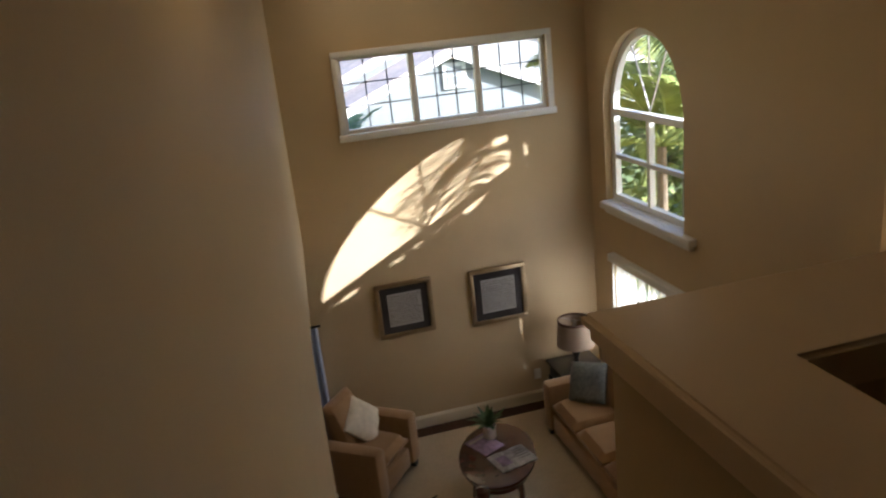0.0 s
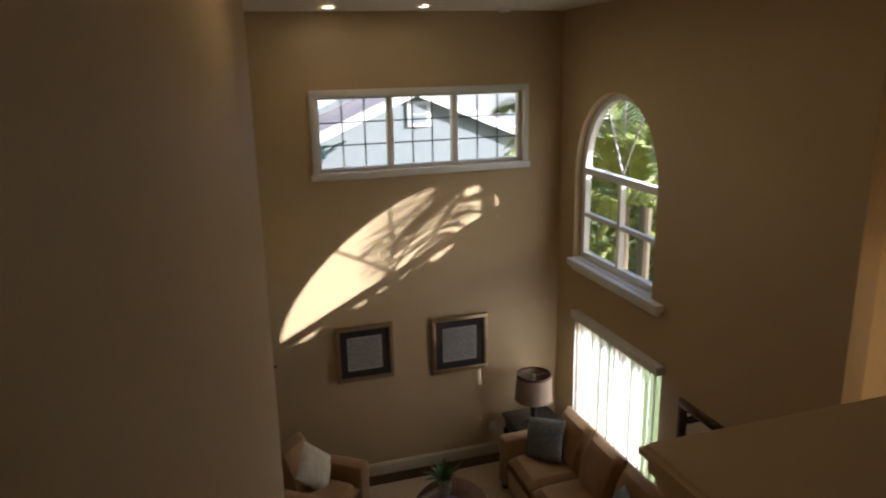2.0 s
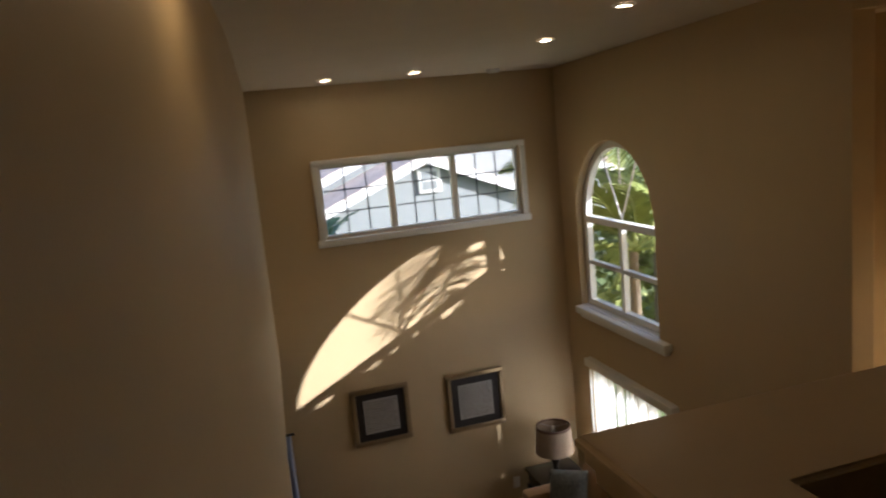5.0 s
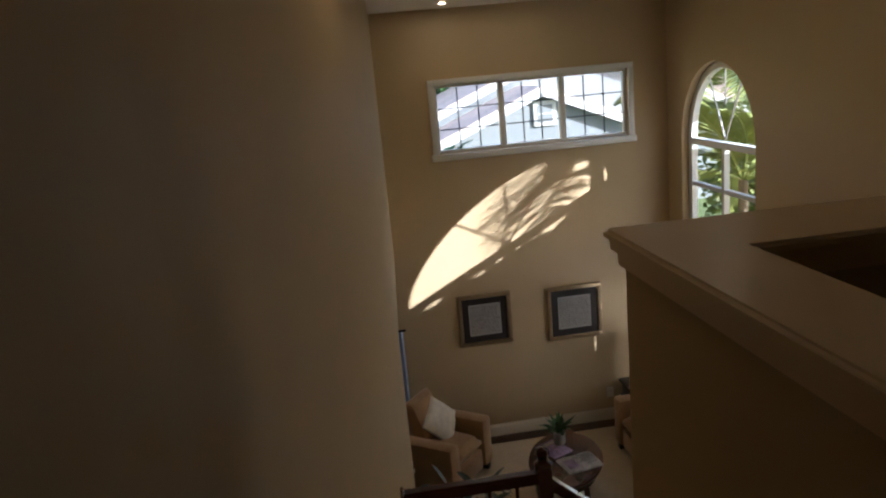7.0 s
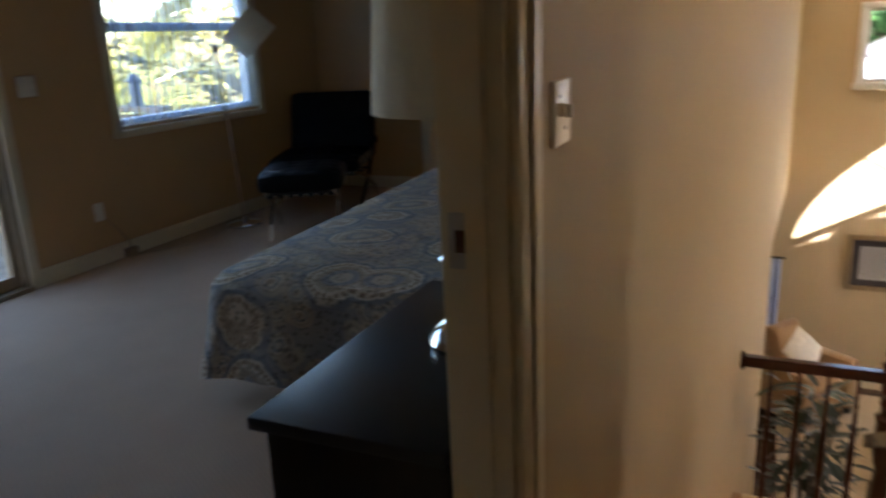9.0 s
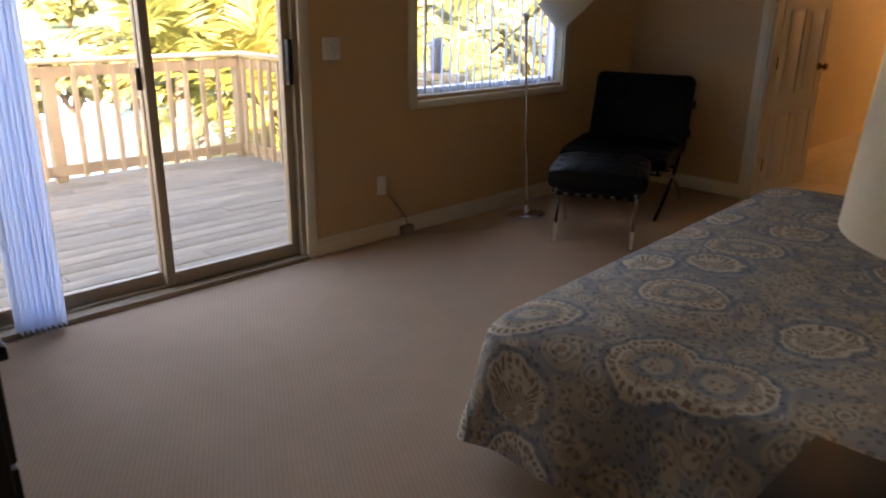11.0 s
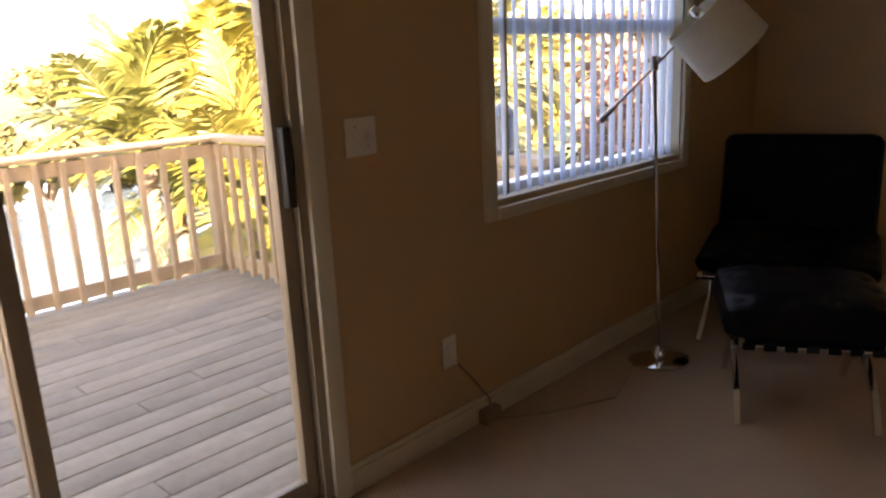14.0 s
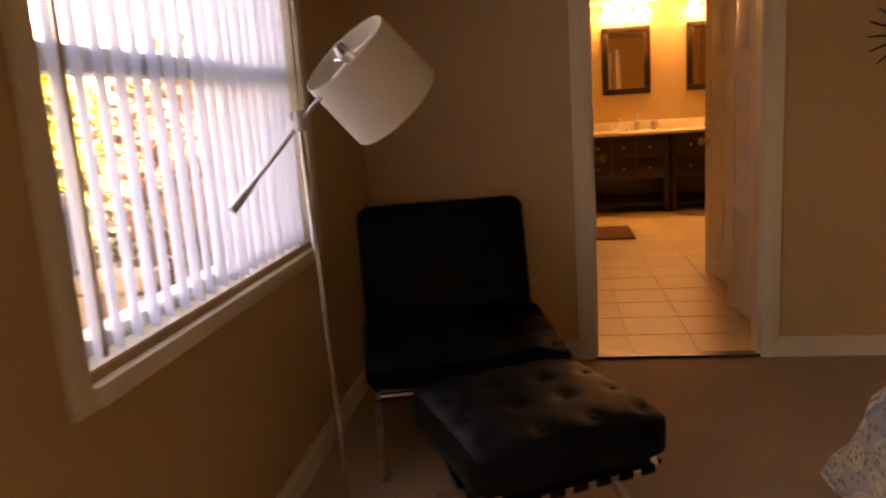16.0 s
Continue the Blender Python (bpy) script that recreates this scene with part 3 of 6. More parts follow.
structure("wall_hall_south", bm, WALL, "tan wall closing the upper hall", "wall")
bm = bmesh.new()
prism(bm, [(3.5, 4.43), (4.36, 3.15), (4.50, 3.24), (3.66, 4.52)], 2.07, ZT)
structure("header_beam", bm, WALL, "dropped header above the entry", "beam")
bm = bmesh.new()
prism(bm, [(3.64, 4.45), (4.44, 3.2), (FB.x, FB.y), (FA.x, FA.y)], 2.09, 2.19)
structure("ceiling_entry", bm, CEIL, "textured entry ceiling", "ceiling")
bm = bmesh.new()
prism(bm, [(0, -1.4), (4.36, -1.4), (4.36, 3.15), (3.5, 4.43), (3.5, 8.0), (0.575, 8.0), (0.443, 5.65), (0.345, 4.4), (0.235, 3.4), (0.05, 2.3), (0, 1.7)], lambda x, y: ceil_z(y), lambda x, y: ceil_z(y) + 0.08)
structure("ceiling_living", bm, CEIL, "textured cream ceiling over hall and living room", "ceiling")
bm = bmesh.new()
box(bm, -0.1, 3.7, -1.6, 8.2, ZT, ZT + 0.1)
prism(bm, [(3.7, -1.6), (4.6, -1.6), (5.2, 3.6), (FA.x, FA.y + 0.2), (3.7, 5.0)], ZT, ZT + 0.1)
box(bm, -3.68, -0.1, -0.3, 11.4, BT, BT + 0.03)
box(bm, -0.1, 0.6, 8.2, 11.4, BT, BT + 0.03)
structure("roof", bm, FASCIA, "roof closing the house above", "roof")
bm = bmesh.new()
prism(bm, [(-3.4, -1.5), (4.5, -1.5), (5.1, 3.7), (FA.x, FA.y), (3.6, 4.6), (3.6, 8.0), (-3.4, 8.0)], ZL - 0.2, ZL)
structure("floor_living", bm, MAHOG, "dark hardwood floor around the rug", "floor")
bm = bmesh.new()
prism(bm, [(-3.4, -1.5), (-3.3, -1.5), (-3.3, 8), (-3.4, 8)], ZL, -0.25)
prism(bm, [(-3.4, -1.5), (0, -1.5), (0, -1.4), (-3.4, -1.4)], ZL, -0.25)
structure("wall_lower_west", bm, WALL, "tan wall of the room under the bedroom", "wall")

# upper floors
bm = bmesh.new()
prism(bm, [(0, -1.4), (0.88, -1.4), (0.88, 1.5), (0, 1.5)], -0.26, 0)
prism(bm, [(0.88, -1.4), (4.36, -1.4), (4.36, 2.2), (0.88, 2.2)], -0.26, 0)
structure("floor_hall", bm, CARPET, "beige carpet of the upper hall", "floor")
bm = bmesh.new()
prism(bm, [(-3.64, -0.25), (-0.1, -0.25), (-0.1, -0.03), (0, -0.03), (0, 0.95), (-0.1, 0.95), (-0.1, 2.3), (0.07, 3.0), (0.343, 5.66), (0.475, 8.0), (-3.64, 8.0)], -0.25, 0)
structure("floor_bedroom", bm, CARPET, "beige ribbed loop carpet", "floor")
bm = bmesh.new()
box(bm, -3.66, 0.45, -0.26, 11.4, 2.32, 2.366)
structure("ceiling_bedroom", bm, CEIL, "cream bedroom ceiling", "ceiling")
WX = -3.524
bm = bmesh.new()
holed_wall(bm, (WX, 0), (0, 1), 0.14, -0.26, 11.4, -0.25, 2.318, [(1.0, 2.69, 0.0, 2.03, 0), (3.525, 4.99, 0.837, 2.10, 0)])
structure("wall_deck_side", bm, BEDWALL, "tan bedroom wall with a window and sliding door", "wall")
bm = bmesh.new()
box(bm, WX, -0.1, -0.26, -0.14, 0, 2.318)
structure("wall_bedroom_south", bm, BEDWALL, "tan bedroom wall behind the dresser", "wall")
NY = 5.93
bm = bmesh.new()
holed_wall(bm, (0, NY), (1, 0), 0.12, WX, 0.36, 0, 2.318, [(-2.40, -1.60, 0, 2.03, 0)])
structure("wall_bath_side", bm, BEDWALL, "tan bedroom wall with the bathroom doorway", "wall")
for side, span in (("west", (-2.95, -2.85, NY + 0.12, 11.2)), ("east", (0.1, 0.2, NY + 0.12, 11.2)), ("north", (-2.95, 0.2, 11.2, 11.3))):
    bm = bmesh.new()
    box(bm, *span, 0, 2.318)
    structure("wall_bathroom_" + side, bm, WALL, "warm tan painted bathroom wall", "wall")
bm = bmesh.new()
box(bm, -2.85, 0.1, NY + 0.01, 11.2, 0.0, 0.004)
bath_floor = structure("floor_bathroom", bm, GROUT, "cream ceramic tile bathroom floor", "floor")
bm = bmesh.new()
box(bm, -2.40, -1.60, NY - 0.02, NY + 0.05, 0.0, 0.014, bevel=0.005)
structure("threshold", bm, DARKWOOD, "dark wood threshold strip", "threshold")


# baseboards and casings
def base(bm, p, q, side, h=0.10, t=0.015, z=0.0):
    p, q = Vector((*p, 0)), Vector((*q, 0))
    d = (q - p).normalized()
    n = Vector((-d.y, d.x, 0)) * side
    prism(bm, [(v.x, v.y) for v in (p, q, q + n * t, p + n * t)], z, z + h - 0.02)
    prism(bm, [(v.x, v.y) for v in (p, q, q + n * t * 0.55, p + n * t * 0.55)], z + h - 0.02, z + h)


bm = bmesh.new()
base(bm, (WX, 2.757), (WX, NY), -1)
base(bm, (WX, 0.06), (WX, 0.92), -1)
base(bm, (WX + 0.015, NY), (-2.48, NY), -1)
base(bm, (-1.52, NY), (0.3, NY), -1)
base(bm, (-0.1, 1.05), (-0.1, 2.3), 1)
structure("baseboard_bedroom", bm, TRIM, "cream painted baseboard", "baseboard")
bm = bmesh.new()
base(bm, (0.55, 8.0), (3.5, 8.0), -1, 0.13, 0.018, ZL)
base(bm, (3.5, 8.0), (3.5, 4.5), -1, 0.13, 0.018, ZL)
structure("baseboard_living", bm, TRIM, "cream painted living room baseboard", "baseboard")
bm = bmesh.new()
for y0, y1 in ((-0.12, -0.03), (0.95, 1.045)):
    box(bm, 0.0, 0.018, y0, y1, 0, 2.12, bevel=0.004)
    box(bm, 0.018, 0.026, y0 + 0.02 if y0 < 0.5 else y0 + 0.045, y1 - 0.045 if y0 < 0.5 else y1 - 0.008, 0, 2.12, bevel=0.003)
    box(bm, -0.118, -0.1, y0, y1, 0, 2.12, bevel=0.004)
box(bm, -0.1, 0.0, -0.03, -0.016, 0, 2.03)
box(bm, -0.1, 0.0, 0.935, 0.95, 0, 2.03)
box(bm, -0.065, -0.03, 0.922, 0.936, 0, 2.03, bevel=0.002)
for x0, x1 in ((0.0, 0.018), (-0.118, -0.1)):
    box(bm, x0, x1, -0.12, 1.045, 2.03, 2.12, bevel=0.004)
trim_bed = structure("trim_bedroom_door", bm, TRIM, "cream moulded casing of the bedroom doorway", "door frame")
bm = bmesh.new()
for x0, x1 in ((-2.485, -2.40), (-1.60, -1.515)):
    box(bm, x0, x1, NY - 0.018, NY, 0, 2.12, bevel=0.004)
    box(bm, x0 + 0.015, x1 - 0.03, NY - 0.026, NY - 0.018, 0, 2.12, bevel=0.003)
box(bm, -2.485, -1.515, NY - 0.018, NY, 2.03, 2.12, bevel=0.004)
box(bm, -2.40, -2.386, NY, NY + 0.12, 0, 2.03)
box(bm, -1.614, -1.60, NY, NY + 0.12, 0, 2.03)
structure("trim_bath_door", bm, TRIM, "cream moulded casing of the bathroom doorway", "door frame")

# ---- half wall and stairs ----
bm = bmesh.new()
prism(bm, [(0.89, -0.7), (1.045, -0.7), (1.045, 2.19), (4.36, 2.19), (4.36, 2.42), (0.89, 2.42)], ZL, 1.045)
structure("wall_half", bm, WALL, "tan half wall around the stairwell", "half wall")
bm = bmesh.new()
prism(bm, [(0.85, -0.72), (1.07, -0.72), (1.07, 2.15), (4.36, 2.15), (4.36, 2.46), (0.85, 2.46)], 1.09, 1.12)
bmesh.ops.bevel(bm, geom=[e for e in bm.edges if abs(e.verts[0].co.z - e.verts[1].co.z) < 1e-6], offset=0.009, segments=3, affect="EDGES")
prism(bm, [(0.862, -0.7), (1.062, -0.7), (1.062, 2.162), (4.36, 2.162), (4.36, 2.448), (0.862, 2.448)], 1.068, 1.0895)
prism(bm, [(0.876, -0.7), (1.056, -0.7), (1.056, 2.176), (4.36, 2.176), (4.36, 2.434), (0.876, 2.434)], 1.03, 1.0675)
structure("trim_half_wall_cap", bm, CAPPAINT, "painted moulded cap of the half wall", "wall cap", smooth=True)

stairs = thing("staircase", "carpeted staircase turning at a landing", "stairs")
stairs["kind"] = "structure"
RISE = 1.35 / 7
for i in range(6):
    y0 = 1.5 + 0.26 * i
    bm = bmesh.new()
    wx = 0.0 if y0 < 2.0 else 0.1
    box(bm, wx, 0.888 if y0 < 2.43 else 1.04, y0 + 0.002, y0 + 0.26, -RISE * (i + 1) - 0.25, -RISE * (i + 1), bevel=0.012)
    part("step", bm, CARPET, stairs)
bm = bmesh.new()
prism(bm, [(0.2, 3.062), (1.0, 3.062), (1.0, 4.05), (0.312, 4.05)], -1.55, -1.35)
part("landing", bm, CARPET, stairs)
for i in range(5):
    bm = bmesh.new()
    x0 = 1.002 + 0.25 * i
    box(bm, x0, x0 + 0.25, 3.1, 4.02, ZL, -1.35 - 0.204 * (i + 1) if i < 4 else ZL + 0.02, bevel=0.01)
    part("step", bm, CARPET, stairs)


def newel(parent, x, y, z0, z1):
    bm = bmesh.new()
    h = z1 - z0
    box(bm, x - 0.04, x + 0.04, y - 0.04, y + 0.04, z0, z0 + 0.25, bevel=0.006)
    lathe(bm, [(0.0, z0 + 0.25), (0.038, z0 + 0.25), (0.024, z0 + 0.30), (0.030, z0 + 0.4), (0.036, z0 + 0.55), (0.028, z1 - 0.22), (0.036, z1 - 0.2), (0.036, z1 - 0.18)], 16, x, y)
    box(bm, x - 0.038, x + 0.038, y - 0.038, y + 0.038, z1 - 0.18, z1 - 0.02, bevel=0.006)
    lathe(bm, [(0.0, z1 - 0.02), (0.044, z1 - 0.02), (0.048, z1), (0.03, z1 + 0.012), (0.024, z1 + 0.03), (0.036, z1 + 0.055), (0.03, z1 + 0.08), (0.0, z1 + 0.09)], 16, x, y)
    part("newel_post", bm, MAHOG, parent)


def baluster(parent, x, y, z0, z1):
    bm = bmesh.new()
    h = z1 - z0
    lathe(bm, [(0.0, z0), (0.016, z0), (0.016, z0 + 0.15 * h), (0.010, z0 + 0.18 * h), (0.018, z0 + 0.3 * h), (0.015, z0 + 0.5 * h), (0.010, z0 + 0.78 * h), (0.014, z0 + 0.8 * h), (0.009, z0 + 0.82 * h), (0.009, z1)], 10, x, y)
    part("baluster", bm, MAHOG, parent)


def handrail(parent, p, q):
    bm = bmesh.new()
    d = (Vector(q) - Vector(p))
    s = d.cross(Vector((0, 0, 1))).normalized()
    flatbar(bm, [p, q], 0.062, 0.05, s)
    flatbar(bm, [Vector(p) + Vector((0, 0, 0.022)), Vector(q) + Vector((0, 0, 0.022))], 0.044, 0.02, s)
    part("handrail", bm, MAHOG, parent)


rail = thing("landing_railing", "dark mahogany railing with turned balusters at the stair landing", "railing", (0, 0, -1.35))
handrail(rail, (0.31, 3.98, 0.88), (1.0, 3.98, 0.88))
bm = bmesh.new()
lathe(bm, [(0, 0), (0.05, 0), (0.055, 0.012), (0.04, 0.022), (0, 0.025)], 18)
bmesh.ops.transform(bm, matrix=pose(0.303, 3.98, 0.88, 0, 90, 0), verts=bm.verts[:])
part("rosette", bm, MAHOG, rail)
bm = bmesh.new()
box(bm, 0.36, 0.98, 3.95, 4.01, 0.002, 0.03, bevel=0.004)
part("shoe_rail", bm, TRIM, rail)
newel(rail, 1.02, 3.98, 0.002, 0.95)
for k in range(4):
    baluster(rail, 0.46 + 0.14 * k, 3.98, 0.03, 0.86)
handrail(rail, (1.05, 3.98, 0.84), (2.2, 3.98, -0.14))
for k in range(8):
    x = 1.14 + 0.13 * k
    baluster(rail, x, 3.98, -0.204 * (int((x - 1.002) / 0.25) + 1) + 0.004, 0.82 - 0.852 * (x - 1.05))
newel(rail, 2.26, 3.98, ZL + 1.35 + 0.002, -0.10)
rail2 = thing("stair_railing", "dark mahogany stair railing descending beside the half wall", "railing", (0, 0, -1.35))
newel(rail2, 1.12, 3.10, -0.202, 0.92)
handrail(rail2, (1.15, 3.10, 0.80), (2.2, 3.10, -0.10))
for k in range(7):
    x = 1.24 + 0.13 * k
    baluster(rail2, x, 3.115, -0.204 * (int((x - 1.002) / 0.25) + 1) + 0.004, 0.77 - 0.857 * (x - 1.15))
newel(rail2, 2.26, 3.10, ZL + 1.35 + 0.002, -0.06)


rail3 = thing("wall_handrail", "dark mahogany handrail on brackets along the half wall", "handrail", (0, 0, 0))
handrail(rail3, (0.81, 1.25, 0.66), (0.81, 2.92, -0.29))
for y in (1.45, 2.2):
    z = 0.66 - 0.569 * (y - 1.25)
    bm = bmesh.new()
    tube(bm, [(0.89, y, z - 0.09), (0.84, y, z - 0.08), (0.81, y, z - 0.02)], 0.008, 8)
    part("bracket", bm, BRASS, rail3)
newel(rail3, 0.86, 2.97, -1.157, -0.20)

# ---- windows ----
def pane(parent, bm, glass=None):
    ob = part("pane", bm, glass or GLASS, parent, smooth=False)
    ob.visible_shadow = False
    return ob


# high window over the living room
w = thing("window_1", "wide white-framed transom window with dark muntins", "window", (0, 8.0, 0))
w["kind"] = "structure"
bm = bmesh.new()
for a in ((1.07, 3.145, -0.022, 0.02, 1.405, 1.46), (1.055, 3.155, -0.045, 0.02, 0.672, 0.735), (1.07, 1.13, -0.022, 0.02, 0.735, 1.405), (3.09, 3.145, -0.022, 0.02, 0.735, 1.405)):
    box(bm, *a, bevel=0.006)
part("casing", bm, WHITE, w)
bm = bmesh.new()
for a in ((1.13, 3.09, 0.05, 0.11, 0.735, 0.765), (1.13, 3.09, 0.05, 0.11, 1.375, 1.405), (1.13, 1.16, 0.05, 0.11, 0.765, 1.375), (3.06, 3.09, 0.05, 0.11, 0.765, 1.375), (1.775, 1.83, 0.045, 0.115, 0.765, 1.375), (2.395, 2.45, 0.045, 0.115, 0.765, 1.375)):
    box(bm, *a, bevel=0.004)
part("window_frame", bm, WHITE, w)
for x0, x1 in ((1.16, 1.775), (1.83, 2.395), (2.45, 3.06)):
    pane(w, bx(x0, x1, 0.078, 0.082, 0.765, 1.375))
    for k in (1, 2):
        xm = x0 + (x1 - x0) * k / 3
        part("muntin", bx(xm - 0.006, xm + 0.006, 0.068, 0.077, 0.765, 1.375), DARKBAR, w)
    for k in (1, 2):
        zm = 0.765 + 0.61 * k / 3
        part("muntin", bx(x0, x1, 0.066, 0.0675, zm - 0.006, zm + 0.006), DARKBAR, w)

# arched window
w = thing("window_2", "tall arched window with white frame and deep sill", "window", (3.65, 0, 0))
w["kind"] = "structure"
AC, AR, ASP, ARISE = 7.01, 0.67, 0.68, 0.73


def arch_pts(r0, rise0, n=28):
    return [(AC + r0 * math.cos(math.pi * k / n), ASP + rise0 * math.sin(math.pi * k / n)) for k in range(n + 1)]


bm = bmesh.new()
flatbar(bm, [(-0.05, y, z) for y, z in arch_pts(AR - 0.035, ARISE - 0.03)], 0.06, 0.07, (1, 0, 0))
box(bm, -0.08, -0.02, AC - AR, AC - AR + 0.07, -0.185, ASP)
box(bm, -0.08, -0.02, AC + AR - 0.07, AC + AR, -0.185, ASP)
box(bm, -0.08, -0.02, AC - AR + 0.07, AC + AR - 0.07, -0.185, -0.13)
box(bm, -0.085, -0.015, AC - AR + 0.06, AC + AR - 0.06, 0.63, 0.69)
part("window_frame", bm, WHITE, w)
bm = bmesh.new()
box(bm, -0.078, -0.022, AC - 0.022, AC + 0.022, -0.13, 0.63)
box(bm, -0.075, -0.025, AC - AR + 0.07, AC - 0.022, 0.22, 0.26)
box(bm, -0.075, -0.025, AC + 0.022, AC + AR - 0.07, 0.22, 0.26)
part("sash", bm, WHITE, w)
for ang in (60, 120):
    bm = bmesh.new()
    c, s = math.cos(radians(ang)), math.sin(radians(ang))
    flatbar(bm, [(-0.05, AC, ASP + 0.03), (-0.05, AC + 0.6 * c, ASP + 0.685 * s)], 0.014, 0.012, (1, 0, 0))
    part("muntin", bm, ALU, w)
bm = bmesh.new()
flatbar(bm, [(-0.05, AC, ASP + 0.34), (-0.05, AC, ASP + ARISE - 0.06)], 0.012, 0.010, (1, 0, 0))
part("muntin", bm, ALU, w)
bm = bmesh.new()
box(bm, -0.052, -0.048, AC - AR + 0.03, AC + AR - 0.03, -0.12, 0.66)
ring = [bm.verts.new((-0.05, y, z)) for y, z in arch_pts(AR - 0.03, ARISE - 0.03)]
bm.faces.new(ring)
pane(w, bm)
bm = bmesh.new()
box(bm, -0.235, -0.155, AC - 0.86, AC + 0.66, -0.255, -0.187, bevel=0.012)
box(bm, -0.154, -0.005, AC - AR + 0.002, AC + AR - 0.002, -0.224, -0.188)
box(bm, -0.20, -0.152, AC - 0.82, AC + 0.62, -0.295, -0.256, bevel=0.006)
part("window_sill", bm, WHITE, w)

# lower living room window with vertical blinds
w = thing("window_3", "lower living room window behind white vertical blinds", "window", (3.65, 0, 0))
w["kind"] = "structure"
bm = bmesh.new()
for a in ((-0.07, -0.02, 6.14, 6.18, -2.05, -0.74), (-0.07, -0.02, 7.50, 7.54, -2.05, -0.74), (-0.07, -0.02, 6.18, 7.50, -2.05, -2.0), (-0.07, -0.02, 6.18, 7.50, -0.79, -0.74), (-0.07, -0.02, 6.82, 6.87, -2.0, -0.79)):
    box(bm, *a)
part("window_frame", bm, WHITE, w)
pane(w, bx(-0.047, -0.043, 6.18, 7.50, -2.0, -0.79))


def blind_slat(parent, x, y, z0, z1, width, ang, material, curl=0.01):
    bm = bmesh.new()
    d = Vector((math.cos(ang), math.sin(ang), 0))
    n = Vector((-d.y, d.x, 0))
    prev = None
    for k in range(5):
        s = k / 4 - 0.5
        p = Vector((x, y, 0)) + d * (s * width) + n * (curl * (1 - 4 * s * s))
        cur = (bm.verts.new(p + Vector((0, 0, z0))), bm.verts.new(p + Vector((0, 0, z1))))
        if prev:
            bm.faces.new((prev[0], cur[0], cur[1], prev[1]))
        prev = cur
    return part("slat", bm, material, parent)


blinds = thing("vertical_blinds", "white vertical blinds mostly closed over the lower window", "blinds", (3.47, 0, 0))
part("headrail", bx(-0.05, 0.028, 6.10, 7.56, -0.765, -0.69, bevel=0.006), WHITE, blinds)
for k in range(19):
    y = 6.16 + k * 0.0745
    blind_slat(blinds, -0.01, y, -2.2, -0.765, 0.088, radians(90 + random.choice((-25, -40, -62, -30)) + random.uniform(-8, 8)), SHEER)

# window of the room below
w = thing("window_4", "bluish daylit window with a drape in the lower room", "window", (0, 8.0, 0))
w["kind"] = "structure"
bm = bmesh.new()
for a in ((-0.75, 0.40, 0.04, 0.1, -2.05, -1.99), (-0.75, 0.40, 0.04, 0.1, -0.61, -0.55), (-0.75, -0.69, 0.04, 0.1, -1.99, -0.61), (0.34, 0.40, 0.04, 0.1, -1.99, -0.61)):
    box(bm, *a)
part("window_frame", bm, WHITE, w)
pane(w, bx(-0.69, 0.34, 0.068, 0.072, -1.99, -0.61))
drape = thing("drape", "thin blue-grey drape beside the lower window", "curtain", (0.36, 7.93, ZL))
bm = bmesh.new()
prev = None
for k in range(25):
    x = -0.22 + 0.44 * k / 24
    yy = 0.03 * math.sin(k * 1.6)
    cur = (bm.verts.new((x, yy, 0.02)), bm.verts.new((x, yy * 0.7, 1.35)))
    if prev:
        bm.faces.new((prev[0], cur[0], cur[1], prev[1]))
    prev = cur
part("fabric", bm, CURTAIN, drape)
bm = bmesh.new()
cyl(bm, (-0.7, 0.0, 1.36), (0.25, 0.0, 1.36), 0.012)
part("curtain_rod", bm, BLACKMETAL, drape)

# arched entry glazing
w = thing("window_5", "arched entry glazing with fan muntins above glass doors", "window", tuple(FO))
w["kind"] = "structure"
w.matrix_basis = Matrix.Translation(FO) @ Matrix.Rotation(math.atan2(FU.y, FU.x), 4, "Z")
EC, ES, EH, ER = 0.1975, 0.46, 0.43, 0.4275
bm = bmesh.new()
flatbar(bm, [(EC + (ER - 0.015) * math.cos(math.pi * k / 28), 0.07, ES + (EH - 0.015) * math.sin(math.pi * k / 28)) for k in range(29)], 0.06, 0.03, (0, 1, 0))
box(bm, EC - ER, EC + ER, 0.03, 0.11, ES - 0.02, ES + 0.02)
for x in (EC - ER + 0.014, EC, EC + ER - 0.014):
    box(bm, x - 0.014, x + 0.014, 0.031, 0.109, ZL, ES - 0.02)
part("window_frame", bm, TRIM, w)
for ang in (38, 90, 142):
    bm = bmesh.new()
    c, s = math.cos(radians(ang)), math.sin(radians(ang))
    flatbar(bm, [(EC + 0.125 * c, 0.07, ES + 0.125 * s), (EC + (ER - 0.02) * c, 0.07, ES + (EH - 0.02) * s)], 0.02, 0.013, (0, 1, 0))
    part("muntin", bm, TRIM, w)
bm = bmesh.new()
flatbar(bm, [(EC + 0.125 * math.cos(math.pi * k / 14), 0.07, ES + 0.125 * math.sin(math.pi * k / 14)) for k in range(15)], 0.02, 0.013, (0, 1, 0))
part("muntin", bm, TRIM, w)
for x in (EC - 0.20, EC + 0.20):
    part("muntin", bx(x - 0.006, x + 0.006, 0.055, 0.085, ZL, ES - 0.02), TRIM, w)
part("muntin", bx(EC - ER + 0.03, EC + ER - 0.03, 0.056, 0.084, -0.02, 0.0), TRIM, w)
bm = bmesh.new()
box(bm, EC - ER + 0.028, EC + ER - 0.028, 0.069, 0.071, ZL, ES - 0.02)
